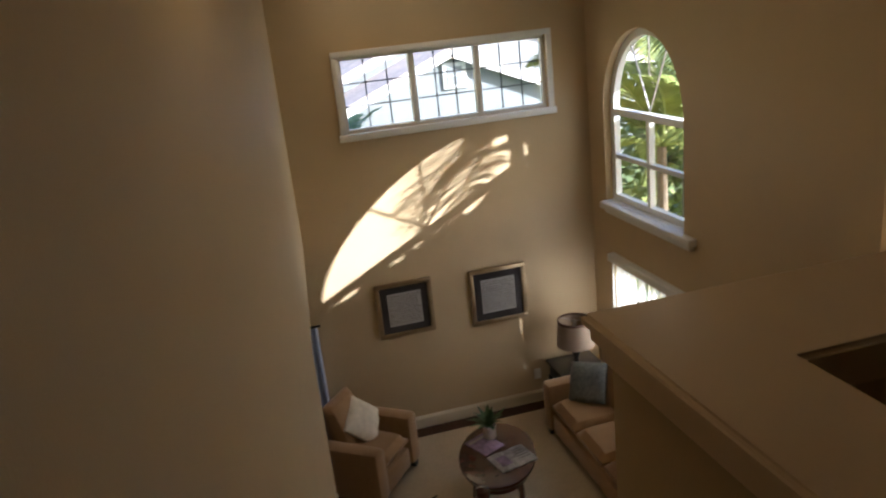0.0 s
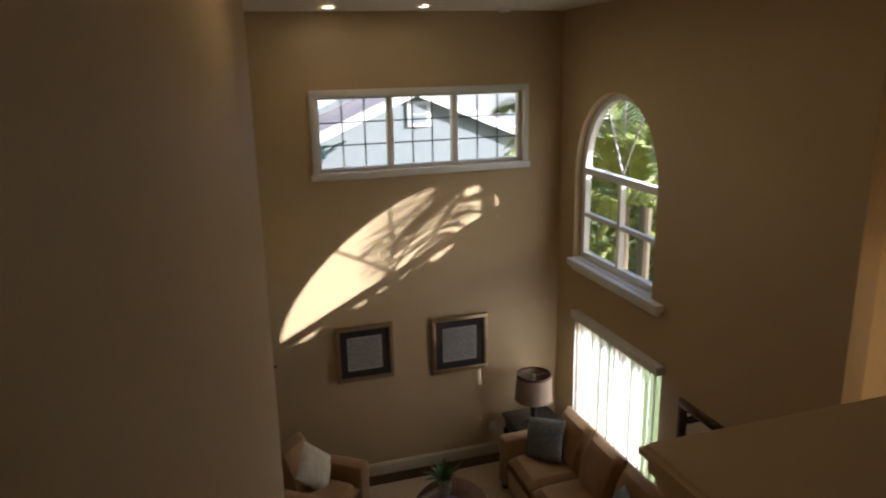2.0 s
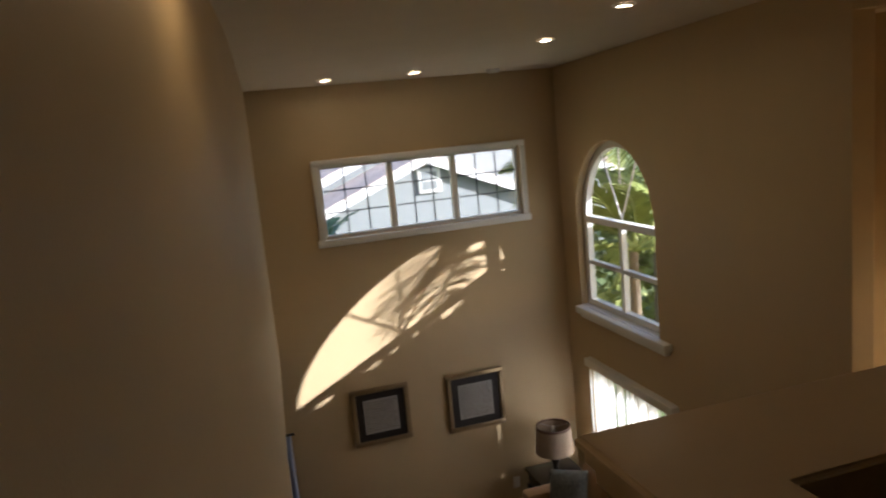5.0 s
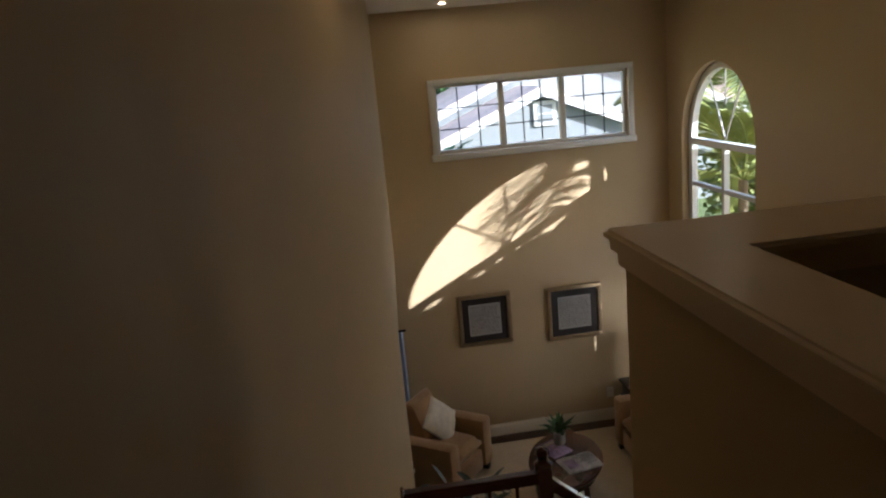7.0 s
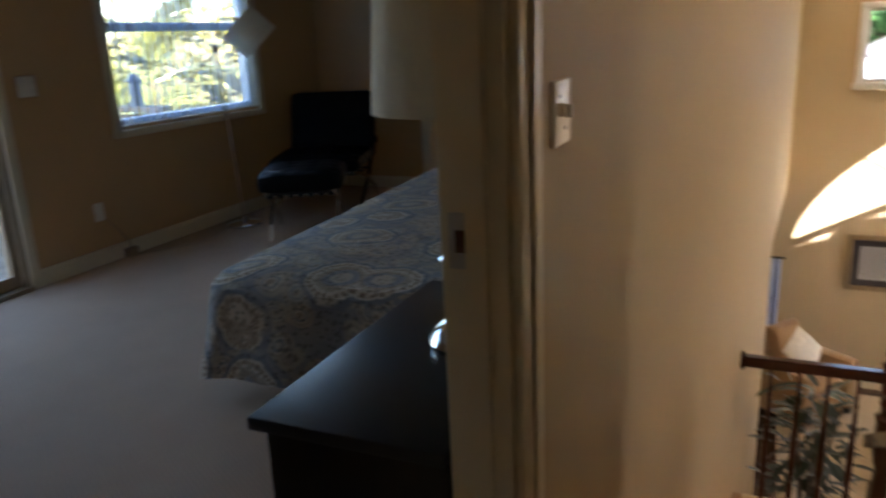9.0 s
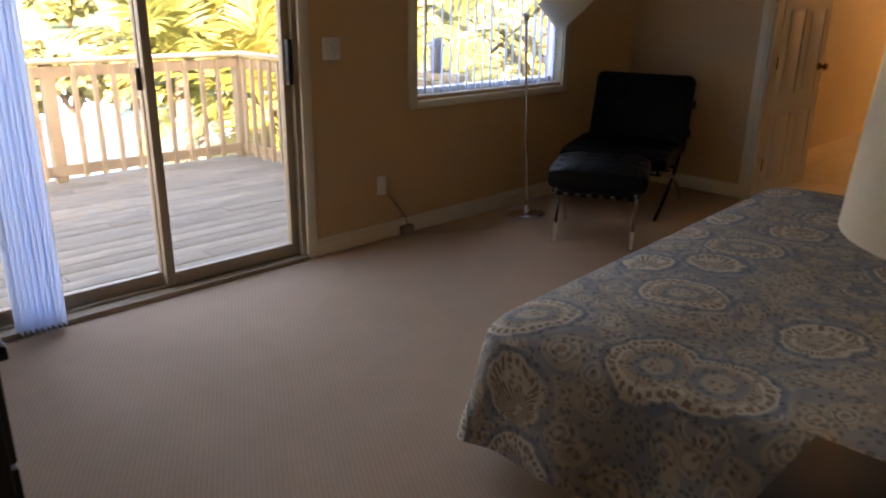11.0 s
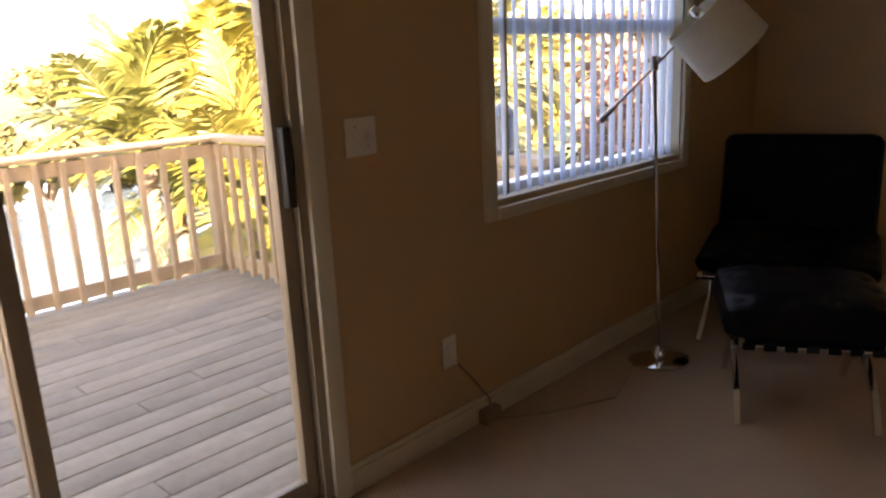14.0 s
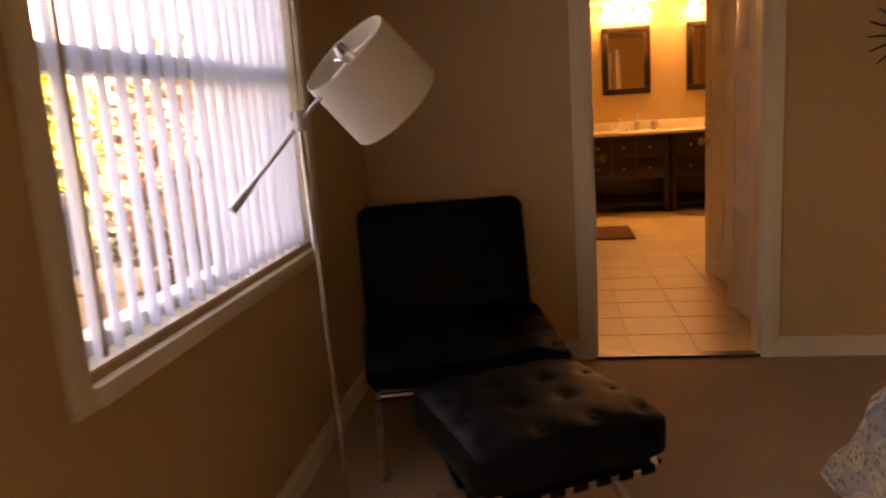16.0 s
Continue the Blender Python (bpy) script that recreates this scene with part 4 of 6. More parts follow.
bm.faces.new([bm.verts.new((EC + (ER - 0.02) * math.cos(math.pi * k / 28), 0.07, ES + (EH - 0.02) * math.sin(math.pi * k / 28))) for k in range(29)])
pane(w, bm)

# bedroom window
w = thing("window_6", "bedroom sash window with painted casing", "window", (WX, 0, 0))
w["kind"] = "structure"
bm = bmesh.new()
for a in ((0, 0.02, 3.46, 3.525, 0.772, 2.17), (0, 0.02, 4.99, 5.055, 0.772, 2.17), (0, 0.03, 3.525, 4.99, 0.772, 0.82), (0, 0.02, 3.525, 4.99, 2.10, 2.17)):
    box(bm, *a, bevel=0.005)
for a in ((-0.06, 0.0, 3.525, 3.533, 0.837, 2.10), (-0.06, 0.0, 4.982, 4.99, 0.837, 2.10), (-0.06, 0.0, 3.533, 4.982, 0.837, 0.845)):
    box(bm, *a)
part("casing", bm, TRIM, w)
bm = bmesh.new()
for a in ((-0.12, -0.06, 3.525, 3.565, 0.837, 2.10), (-0.12, -0.06, 4.95, 4.99, 0.837, 2.10), (-0.12, -0.06, 3.565, 4.95, 0.837, 0.882), (-0.12, -0.06, 3.565, 4.95, 2.055, 2.10), (-0.125, -0.055, 3.565, 4.95, 1.44, 1.50)):
    box(bm, *a, bevel=0.003)
part("window_frame", bm, WHITE, w)
pane(w, bx(-0.092, -0.088, 3.565, 4.95, 0.882, 1.44))
pane(w, bx(-0.082, -0.078, 3.565, 4.95, 1.50, 2.055))
bl2 = thing("vertical_blinds", "pale vertical blinds turned partly open in the bedroom window", "blinds", (WX, 0, 0))
part("headrail", bx(-0.055, -0.005, 3.54, 4.97, 2.05, 2.095), WHITE, bl2)
for k in range(18):
    y = 3.63 + k * 0.076
    blind_slat(bl2, -0.03, y, 0.852, 2.05, 0.089, radians(135 + random.uniform(-5, 5)), BLIND)
bm = bmesh.new()
cyl(bm, (0.005, 3.60, 0.86), (0.005, 3.615, 2.05), 0.006, seg=8)
part("wand", bm, ALU, bl2)

# sliding glass door
sd = thing("door_1", "sliding glass deck door in a bronze-grey metal frame, partly open view", "door", (WX, 0, 0))
sd["kind"] = "structure"
bm = bmesh.new()
for a in ((0, 0.02, 2.69, 2.755, 0, 2.12), (0, 0.02, 0.91, 1.0, 0, 2.12), (0, 0.02, 1.0, 2.69, 2.03, 2.12)):
    box(bm, *a, bevel=0.005)
part("casing", bm, TRIM, sd)
bm = bmesh.new()
for a in ((-0.14, 0.0, 2.662, 2.69, 0, 2.03), (-0.14, 0.0, 1.0, 1.04, 0, 2.03), (-0.14, 0.0, 1.04, 2.662, 1.98, 2.03), (-0.14, 0.03, 1.0, 2.69, 0.0, 0.025), (-0.05, -0.04, 1.0, 2.69, 0.025, 0.04), (-0.10, -0.09, 1.0, 2.69, 0.025, 0.04)):
    box(bm, *a)
part("door_frame", bm, TANMETAL, sd, "tan painted metal frame")


bm = bmesh.new()
for y0, y1, x, nm in ((1.885, 2.66, -0.045, "a"), (1.04, 1.93, -0.095, "b")):
    bm = bmesh.new()
    for a in ((x - 0.018, x + 0.018, y0, y0 + 0.045, 0.04, 1.98), (x - 0.018, x + 0.018, y1 - 0.045, y1, 0.04, 1.98), (x - 0.018, x + 0.018, y0 + 0.045, y1 - 0.045, 0.04, 0.10), (x - 0.018, x + 0.018, y0 + 0.045, y1 - 0.045, 1.93, 1.98)):
        box(bm, *a, bevel=0.003)
    leaf = part("door_leaf", bm, TANMETAL, sd, "tan metal door leaf")
    pn = part("pane", bx(x - 0.002, x + 0.002, y0 + 0.045, y1 - 0.045, 0.10, 1.93), SCREENGLASS, leaf, smooth=False)
    pn.visible_shadow = False
    bm = bmesh.new()
    if nm == "a":
        box(bm, x + 0.018, x + 0.052, y1 - 0.034, y1 - 0.006, 0.97, 1.20, bevel=0.006)
    else:
        box(bm, x + 0.018, x + 0.032, y1 - 0.068, y1 - 0.046, 0.99, 1.09, bevel=0.004)
    part("handle", bm, BLACKMETAL, leaf, "black pull handle")
stack = thing("vertical_blinds", "stack of pale vertical blinds drawn aside at the deck door", "blinds", (WX + 0.05, 0, 0))
for k in range(9):
    blind_slat(stack, 0.0, 1.19 + k * 0.022, 0.02, 2.08, 0.085, radians(8 + random.uniform(-4, 4)), BLIND, 0.008)
part("headrail", bx(-0.028, 0.03, 0.95, 2.72, 2.085, 2.11), WHITE, stack)


# ---- small wall fittings ----
def plate(name, label, m, w=0.118, h=0.116, toggles=2, kind="switch"):
    e = thing(name, label, kind)
    e.matrix_basis = m
    part("cover_plate", bx(-w / 2, w / 2, 0, 0.007, -h / 2, h / 2, bevel=0.003), PLASTIC, e)
    for k in range(toggles):
        x = (k - (toggles - 1) / 2) * 0.046
        if kind == "switch":
            part("toggle", bx(x - 0.005, x + 0.005, 0.007, 0.018, -0.012 + 0.006 * k, 0.012 + 0.006 * k, bevel=0.002), PLASTIC, e)
        else:
            bm = bmesh.new()
            cyl(bm, (0, 0.006, 0.02 - 0.04 * k), (0, 0.010, 0.02 - 0.04 * k), 0.016, seg=14)
            part("socket", bm, PLASTIC, e)
    for k in range(2):
        bm = bmesh.new()
        cyl(bm, (0.0 if toggles < 2 or kind != "switch" else (k - 0.5) * 0.046, 0.006, 0.03 if k else -0.03), (0.0 if toggles < 2 or kind != "switch" else (k - 0.5) * 0.046, 0.0085, 0.03 if k else -0.03), 0.004, seg=8)
        part("screw", bm, STEEL, e)
    return e


plate("light_switch", "double cream switch plate on the bedroom wall", pose(WX, 2.905, 1.145, 0, 0, -90))
plate("light_switch", "glossy double cream switch plate beside the bedroom doorway", pose(0, 1.235, 1.165, 0, 0, -90))
plate("wall_outlet", "cream outlet above the bedroom baseboard", pose(WX, 3.245, 0.337, 0, 0, -90), 0.072, 0.116, 2, "outlet")
plate("wall_outlet", "cream outlet on the living room wall", pose(2.78, 8.0, ZL + 0.32, 0, 0, 180), 0.072, 0.116, 2, "outlet")
plate("light_switch", "cream switch plate low on the stair wall", pose(0.425, 5.40, -1.15, 0, 0, -93.8), 0.072, 0.116, 1)
adapter = thing("cable_outlet", "small grey cable box at the baseboard", "outlet", (WX + 0.025, 3.42, 0.0))
part("body", bx(-0.01, 0.035, -0.045, 0.045, 0.003, 0.06, bevel=0.006), CORDPLASTIC, adapter)
bm = bmesh.new()
tube(bm, [(0.02, 0.0, 0.05), (0.035, -0.03, 0.12), (0.02, -0.10, 0.22), (0.01, -0.16, 0.29)], 0.004)
part("cable", bm, CORDPLASTIC, adapter)
strike = thing("strike_plate", "worn brass strike plate in the door jamb", "door hardware", (-0.05, 0.9345, 1.0))
part("plate", bx(-0.045, -0.002, -0.004, 0.0, -0.045, 0.045, bevel=0.001), STEEL, strike)
part("latch_hole", bx(-0.034, -0.012, -0.0055, -0.004, -0.018, 0.018), MAHOG, strike)


def can_light(x, y):
    e = thing("recessed_light", "lit recessed ceiling light with a white trim ring", "ceiling light", (x, y, ceil_z(y) - 0.001), group="recessed lights")
    e.scale = (0.72, 0.72, 1.0)
    bm = bmesh.new()
    lathe(bm, [(0.058, -0.004), (0.062, -0.012), (0.085, -0.010), (0.09, 0.0), (0.058, 0.0), (0.058, -0.004)], 24)
    part("trim_ring", bm, WHITE, e)
    bm = bmesh.new()
    lathe(bm, [(0.0, -0.008), (0.04, -0.007), (0.057, -0.003)], 20)
    part("lamp", bm, CANGLOW, e)
    return e


for cx, cy in CANS:
    can_light(cx, cy)
det = thing("smoke_detector", "small white smoke detector on the ceiling", "smoke detector", (2.78, 7.72, ceil_z(7.72)))
bm = bmesh.new()
lathe(bm, [(0.0, -0.035), (0.045, -0.035), (0.06, -0.02), (0.065, 0.0)], 20)
part("body", bm, WHITE, det)
dome = thing("ceiling_lamp", "lit frosted glass dome ceiling lamp with brass finial", "ceiling light", (0.42, 3.35, ceil_z(3.35)))
bm = bmesh.new()
lathe(bm, [(0.0, 0.0), (0.15, 0.0), (0.155, -0.02), (0.14, -0.03), (0.0, -0.03)], 28)
part("canopy", bm, BRASS, dome)
bm = bmesh.new()
lathe(bm, [(0.145, -0.03), (0.14, -0.06), (0.11, -0.095), (0.06, -0.115), (0.0, -0.12)], 28)
part("shade", bm, DOMEGLOW, dome)
bm = bmesh.new()
lathe(bm, [(0.0, -0.118), (0.012, -0.12), (0.016, -0.13), (0.006, -0.14), (0.009, -0.15), (0.0, -0.158)], 14)
part("finial", bm, BRASS, dome)

# chandelier in the entry
ch = thing("chandelier", "brass entry chandelier with upturned frosted glass cups", "chandelier", (4.18, 3.94, 0.28))
bm = bmesh.new()
lathe(bm, [(0.0, 1.765), (0.04, 1.77), (0.08, 1.79), (0.09, 1.81)], 22)
part("canopy", bm, BRASS, ch)
bm = bmesh.new()
cyl(bm, (0, 0, 0.24), (0, 0, 1.77), 0.003, seg=8)
part("chain", bm, BRASS, ch)
bm = bmesh.new()
lathe(bm, [(0.0, 0.26), (0.012, 0.25), (0.010, 0.05), (0.024, 0.0), (0.016, -0.08), (0.03, -0.16), (0.035, -0.22), (0.012, -0.29), (0.0, -0.32)], 18)
part("stem", bm, BRASS, ch)
for k in range(6):
    a = radians(60 * k + 15)
    c, s = math.cos(a), math.sin(a)
    bm = bmesh.new()
    tube(bm, [(0.025 * c, 0.025 * s, -0.19), (0.09 * c, 0.09 * s, -0.27), (0.17 * c, 0.17 * s, -0.26), (0.21 * c, 0.21 * s, -0.18)], 0.008)
    part("arm", bm, BRASS, ch)
    bm = bmesh.new()
    lathe(bm, [(0.0, -0.175), (0.024, -0.17), (0.04, -0.13), (0.046, -0.085), (0.06, -0.06), (0.057, -0.06), (0.04, -0.09), (0.0, -0.16)], 18, 0.21 * c, 0.21 * s)
    part("glass_cup", bm, CUPGLOW, ch)


# ---- living room ----
def cushion_part(name, parent, w, d, h, m, material=SOFA, label="", n=10, power=5.0):
    bm = bmesh.new()
    puff(bm, w, d, h, m, n, power)
    return part(name, bm, material, parent, label)


def upholstered(name, label, category, at, rz, seats, width, depth=0.86):
    """A box-armed seat facing -y, its centre at the origin."""
    e = thing(name, label, category, at, rz)
    aw = 0.17
    hw, hd = width / 2, depth / 2
    part("base", bx(-hw + aw, hw - aw, -hd + 0.03, hd - 0.02, 0.07, 0.27, bevel=0.02), SOFA, e)
    for s in (-1, 1):
        bm = bmesh.new()
        box(bm, min(s * hw, s * (hw - aw)), max(s * hw, s * (hw - aw)), -hd, hd, 0.07, 0.57, bevel=0.045)
        part("arm", bm, SOFA, e)
    bm = bmesh.new()
    box(bm, -hw + aw + 0.004, hw - aw - 0.004, hd - 0.17, hd, 0.27, 0.66, bevel=0.05)
    part("back_frame", bm, SOFA, e)
    sw = (width - 2 * aw) / seats
    for k in range(seats):
        x = -hw + aw + sw * (k + 0.5)
        cushion_part("seat_cushion", e, sw - 0.01, depth - 0.17, 0.19, pose(x, -0.075, 0.355))
        cushion_part("back_cushion", e, sw - 0.02, 0.48, 0.22, pose(x, hd - 0.28, 0.62, 72, 0, 0), power=3.4)
    for sx in (-1, 1):
        for sy in (-1, 1):
            part("foot", bx(sx * (hw - 0.06) - 0.03, sx * (hw - 0.06) + 0.03, sy * (hd - 0.06) - 0.03, sy * (hd - 0.06) + 0.03, 0, 0.068, bevel=0.006), BLACKWOOD, e)
    return e


RT = 0.012
upholstered("armchair", "tan fabric armchair with dark feet on the rug", "armchair", (0.76, 7.30, ZL + RT), 52, 1, 0.80, 0.82)
upholstered("sofa", "tan fabric three-seat sofa under the window", "sofa", (3.02, 6.42, ZL + RT), -90, 3, 1.95, 0.86)


def pillow(label, m, material):
    bm = bmesh.new()
    puff(bm, 0.40, 0.40, 0.14, None, 12, 2.4)
    ob = new("throw_pillow", finish(bm, "throw_pillow", material))
    ob.matrix_basis = m
    return tagged(ob, label, "pillow")


pillow("cream patterned throw pillow on the armchair", Matrix.Translation((0.82, 7.36, ZL + 0.60)) @ Matrix.Rotation(radians(52), 4, "Z") @ Matrix.Rotation(radians(58), 4, "X") @ Matrix.Rotation(radians(35), 4, "Z"), PILLOWW)
pillow("grey-blue patterned throw pillow at the sofa arm", Matrix.Translation((2.93, 7.06, ZL + 0.63)) @ Matrix.Rotation(radians(-60), 4, "Z") @ Matrix.Rotation(radians(62), 4, "X") @ Matrix.Rotation(radians(12), 4, "Z"), PILLOWB)
pillow("grey-blue patterned throw pillow at the sofa arm", Matrix.Translation((2.93, 5.78, ZL + 0.63)) @ Matrix.Rotation(radians(-110), 4, "Z") @ Matrix.Rotation(radians(62), 4, "X"), PILLOWB)

bm = bmesh.new()
box(bm, 0.62, 3.40, 4.7, 7.80, ZL + 0.001, ZL + RT, bevel=0.004)
simple("area_rug", bm, RUG, "large cream rug on the dark wood floor", "rug")

# oval coffee table
ct = thing("coffee_table", "oval dark mahogany coffee table on four legs", "coffee table", (1.84, 6.56, ZL + RT), -19)
bm = bmesh.new()
lathe(bm, [(0.0, 0.405), (0.95, 0.405), (0.985, 0.415), (1.0, 0.43), (0.985, 0.445), (0.95, 0.45), (0.0, 0.45)], 40)
bmesh.ops.scale(bm, vec=(0.33, 0.49, 1), verts=bm.verts[:])
part("tabletop", bm, MAHOG, ct)
bm = bmesh.new()
lathe(bm, [(0.86, 0.33), (0.9, 0.33), (0.9, 0.405), (0.86, 0.405), (0.86, 0.33)], 40)
bmesh.ops.scale(bm, vec=(0.31, 0.46, 1), verts=bm.verts[:])
part("apron", bm, MAHOG, ct)
for sx in (-1, 1):
    for sy in (-1, 1):
        bm = bmesh.new()
        tube(bm, [(sx * 0.17, sy * 0.27, 0.40), (sx * 0.19, sy * 0.30, 0.25), (sx * 0.18, sy * 0.29, 0.10), (sx * 0.21, sy * 0.33, 0.0)], [0.03, 0.026, 0.02, 0.024], 10)
        part("leg", bm, MAHOG, ct)
TT = ZL + RT + 0.45
mag = thing("magazine", "open magazine with grey printed pages on the coffee table", "magazine", (1.93, 6.42, TT + 0.001), 12)
bm = bmesh.new()
prev = None
for k in range(13):
    x = -0.17 + 0.34 * k / 12
    z = 0.012 + 0.008 * math.cos((abs(x) - 0.09) * 30) * (0.5 + abs(x) * 2) * (1 if abs(x) > 0.01 else 0.2)
    cur = [bm.verts.new((x, y, q)) for y, q in ((-0.13, z), (0.13, z), (0.13, 0.0), (-0.13, 0.0))]
    if prev:
        for j in range(4):
            bm.faces.new((prev[j], prev[(j + 1) % 4], cur[(j + 1) % 4], cur[j]))
    else:
        bm.faces.new(cur)
    prev = cur
bm.faces.new(prev[::-1])
part("pages", bm, MAGA, mag)
for k in range(5):
    part("text_line", bx(0.03, 0.14, 0.08 - 0.035 * k, 0.09 - 0.035 * k, 0.0225, 0.0235), INK, mag)
part("photo", bx(-0.14, -0.04, -0.08, 0.06, 0.0225, 0.0235), MAGB, mag)
bk = thing("magazine", "magazine with a bright cover under the plant", "magazine", (1.78, 6.72, TT + 0.001), 25)
part("cover", bx(-0.11, 0.11, -0.14, 0.14, 0, 0.008, bevel=0.002), MAGB, bk)
part("text_line", bx(-0.09, 0.09, 0.08, 0.11, 0.008, 0.009), PAPER, bk)
pl = thing("potted_plant", "small green leafy plant in a clear vase on the coffee table", "plant", (1.86, 6.80, TT + 0.010))
bm = bmesh.new()
lathe(bm, [(0.0, 0.0), (0.05, 0.0), (0.058, 0.02), (0.055, 0.08), (0.062, 0.12), (0.058, 0.12), (0.05, 0.08), (0.0, 0.07)], 20)
part("pot", bm, CERAMIC, pl)
rp = random.Random(5)


def blade(bm, p0, direction, length, width, droop, n=6, fold=0.25):
    d = Vector(direction).normalized()
    side = d.cross(Vector((0, 0, 1)))
    side = side.normalized() if side.length > 1e-3 else Vector((1, 0, 0))
    prev = None
    for k in range(n + 1):
        s = k / n
        p = Vector(p0) + d * (length * s) + Vector((0, 0, -droop * length * s * s))
        wd = width * math.sin(math.pi * min(1, 0.12 + 0.88 * s)) ** 0.8 * 0.5 if s < 1 else 0.0005
        up = Vector((0, 0, fold * wd))
        cur = (bm.verts.new(p - side * wd + up), bm.verts.new(p), bm.verts.new(p + side * wd + up))
        if prev:
            bm.faces.new((prev[0], prev[1], cur[1], cur[0]))
            bm.faces.new((prev[1], prev[2], cur[2], cur[1]))
        prev = cur


bm = bmesh.new()
for k in range(34):
    a = rp.uniform(0, 6.28)
    el = rp.uniform(0.35, 1.3)
    blade(bm, (rp.uniform(-0.02, 0.02), rp.uniform(-0.02, 0.02), 0.11), (math.cos(a) * math.cos(el), math.sin(a) * math.cos(el), math.sin(el)), rp.uniform(0.14, 0.24), 0.035, rp.uniform(0.1, 0.5))
part("foliage", bm, LEAF, pl)

# end table and lamp
et = thing("end_table", "dark wood end table in the corner beside the sofa", "side table", (3.08, 7.62, ZL))
part("tabletop", bx(-0.25, 0.25, -0.25, 0.25, 0.50, 0.53, bevel=0.006), BLACKWOOD, et)
part("apron", bx(-0.22, 0.22, -0.22, 0.22, 0.36, 0.50, bevel=0.003), BLACKWOOD, et)
part("shelf", bx(-0.215, 0.215, -0.215, 0.215, 0.14, 0.165), BLACKWOOD, et)
for sx in (-1, 1):
    for sy in (-1, 1):
        part("leg", bx(sx * 0.215 - 0.022, sx * 0.215 + 0.022, sy * 0.215 - 0.022, sy * 0.215 + 0.022, 0, 0.36, bevel=0.003), BLACKWOOD, et)


def shade_mesh(bm, r0, r1, h, t=0.003, seg=36):
    lathe(bm, [(r0, 0), (r1, h), (r1 - t, h), (r0 - t, 0), (r0, 0)], seg)


tl = thing("table_lamp", "table lamp with a tan drum shade and dark band", "lamp", (3.06, 7.60, ZL + 0.531))
bm = bmesh.new()
lathe(bm, [(0.0, 0.0), (0.075, 0.0), (0.07, 0.02), (0.03, 0.03), (0.026, 0.10), (0.045, 0.16), (0.04, 0.24), (0.012, 0.28), (0.010, 0.42), (0.0, 0.42)], 22)
part("base", bm, BLACKWOOD, tl)
bm = bmesh.new()
lathe(bm, [(0.19, 0.24), (0.17, 0.50), (0.167, 0.50), (0.187, 0.24), (0.19, 0.24)], 36)
part("shade", bm, LIVSHADE, tl, "tan fabric drum shade")
bm = bmesh.new()
lathe(bm, [(0.1715, 0.485), (0.170, 0.51), (0.160, 0.51), (0.165, 0.49)], 36)
part("shade_band", bm, SHADEBR, tl)
bm = bmesh.new()
for k in range(3):
    a = 2.1 * k
    cyl(bm, (0, 0, 0.49), (0.165 * math.cos(a), 0.165 * math.sin(a), 0.495), 0.003, seg=6)
lathe(bm, [(0, 0.42), (0.012, 0.42), (0.02, 0.45), (0.018, 0.50), (0, 0.51)], 12)
part("harp", bm, STEEL, tl)


def framed_art(cx, cz, size, seed):
    e = thing("framed_art", "square calligraphic print in black mat and champagne frame", "picture", (cx, 8.0, cz), group="framed prints")
    h = size / 2
    for nm, a in (("f", (-h, h, h - 0.045, h)), ("f", (-h, h, -h, -h + 0.045)), ("f", (-h, -h + 0.045, -h + 0.045, h - 0.045)), ("f", (h - 0.045, h, -h + 0.045, h - 0.045))):
        part("frame_bar", bx(a[0], a[1], -0.032, -0.002, a[2], a[3], bevel=0.006), FRAMEGOLD, e)
    part("mat_board", bx(-h + 0.04, h - 0.04, -0.016, -0.003, -h + 0.04, h - 0.04), MATBOARD, e)
    q = h * 0.60
    part("print", bx(-q, q, -0.020, -0.0165, -q, q), PAPER, e)
    rr = random.Random(seed)
    bm = bmesh.new()
    rows = 13
    for i in range(rows):
        z = -q + 0.03 + (2 * q - 0.06) * i / (rows - 1)
        x = -q + 0.02
        while x < q - 0.03:
            wd = rr.uniform(0.008, 0.03)
            quick_box(bm, x, min(x + wd, q - 0.01), -0.0215, -0.0201, z - 0.003, z + 0.003)
            if rr.random() < 0.8:
                quick_box(bm, x, x + 0.005, -0.0225, -0.0201, z - 0.004, z + rr.uniform(0.006, 0.024))
            x += wd + rr.uniform(0.004, 0.014)
    part("lettering", bm, INK, e, "dense dark strokes", smooth=False)
    return e


framed_art(1.452, -1.022, 0.565, 3)
framed_art(2.418, -1.066, 0.595, 8)
mr = thing("wall_mirror", "dark wood framed mirror low on the window wall", "mirror", (3.5, 5.42, -1.22), 90)
for a in ((-0.44, 0.44, 0.31, 0.38), (-0.44, 0.44, -0.38, -0.31), (-0.44, -0.37, -0.31, 0.31), (0.37, 0.44, -0.31, 0.31)):
    part("frame_bar", bx(a[0], a[1], 0.002, 0.035, a[2], a[3], bevel=0.006), MAHOG, mr)
part("glass", bx(-0.37, 0.37, 0.003, 0.012, -0.31, 0.31), MIRROR, mr)

# leafy plant beyond the stair landing
fp = thing("potted_tree", "tall dark leafy house plant beside the stair landing", "plant", (0.74, 4.62, ZL))
bm = bmesh.new()
lathe(bm, [(0.0, 0.0), (0.13, 0.0), (0.17, 0.28), (0.18, 0.30), (0.165, 0.30), (0.15, 0.26), (0.0, 0.25)], 22)
part("pot", bm, BLACKWOOD, fp)
bm = bmesh.new()
for k in range(5):
    a = k * 1.3
    tube(bm, [(0, 0, 0.25), (0.05 * math.cos(a), 0.05 * math.sin(a), 0.8), (0.14 * math.cos(a), 0.14 * math.sin(a), 1.35)], [0.014, 0.01, 0.006], 7)
part("stem", bm, BARK, fp)
bm = bmesh.new()
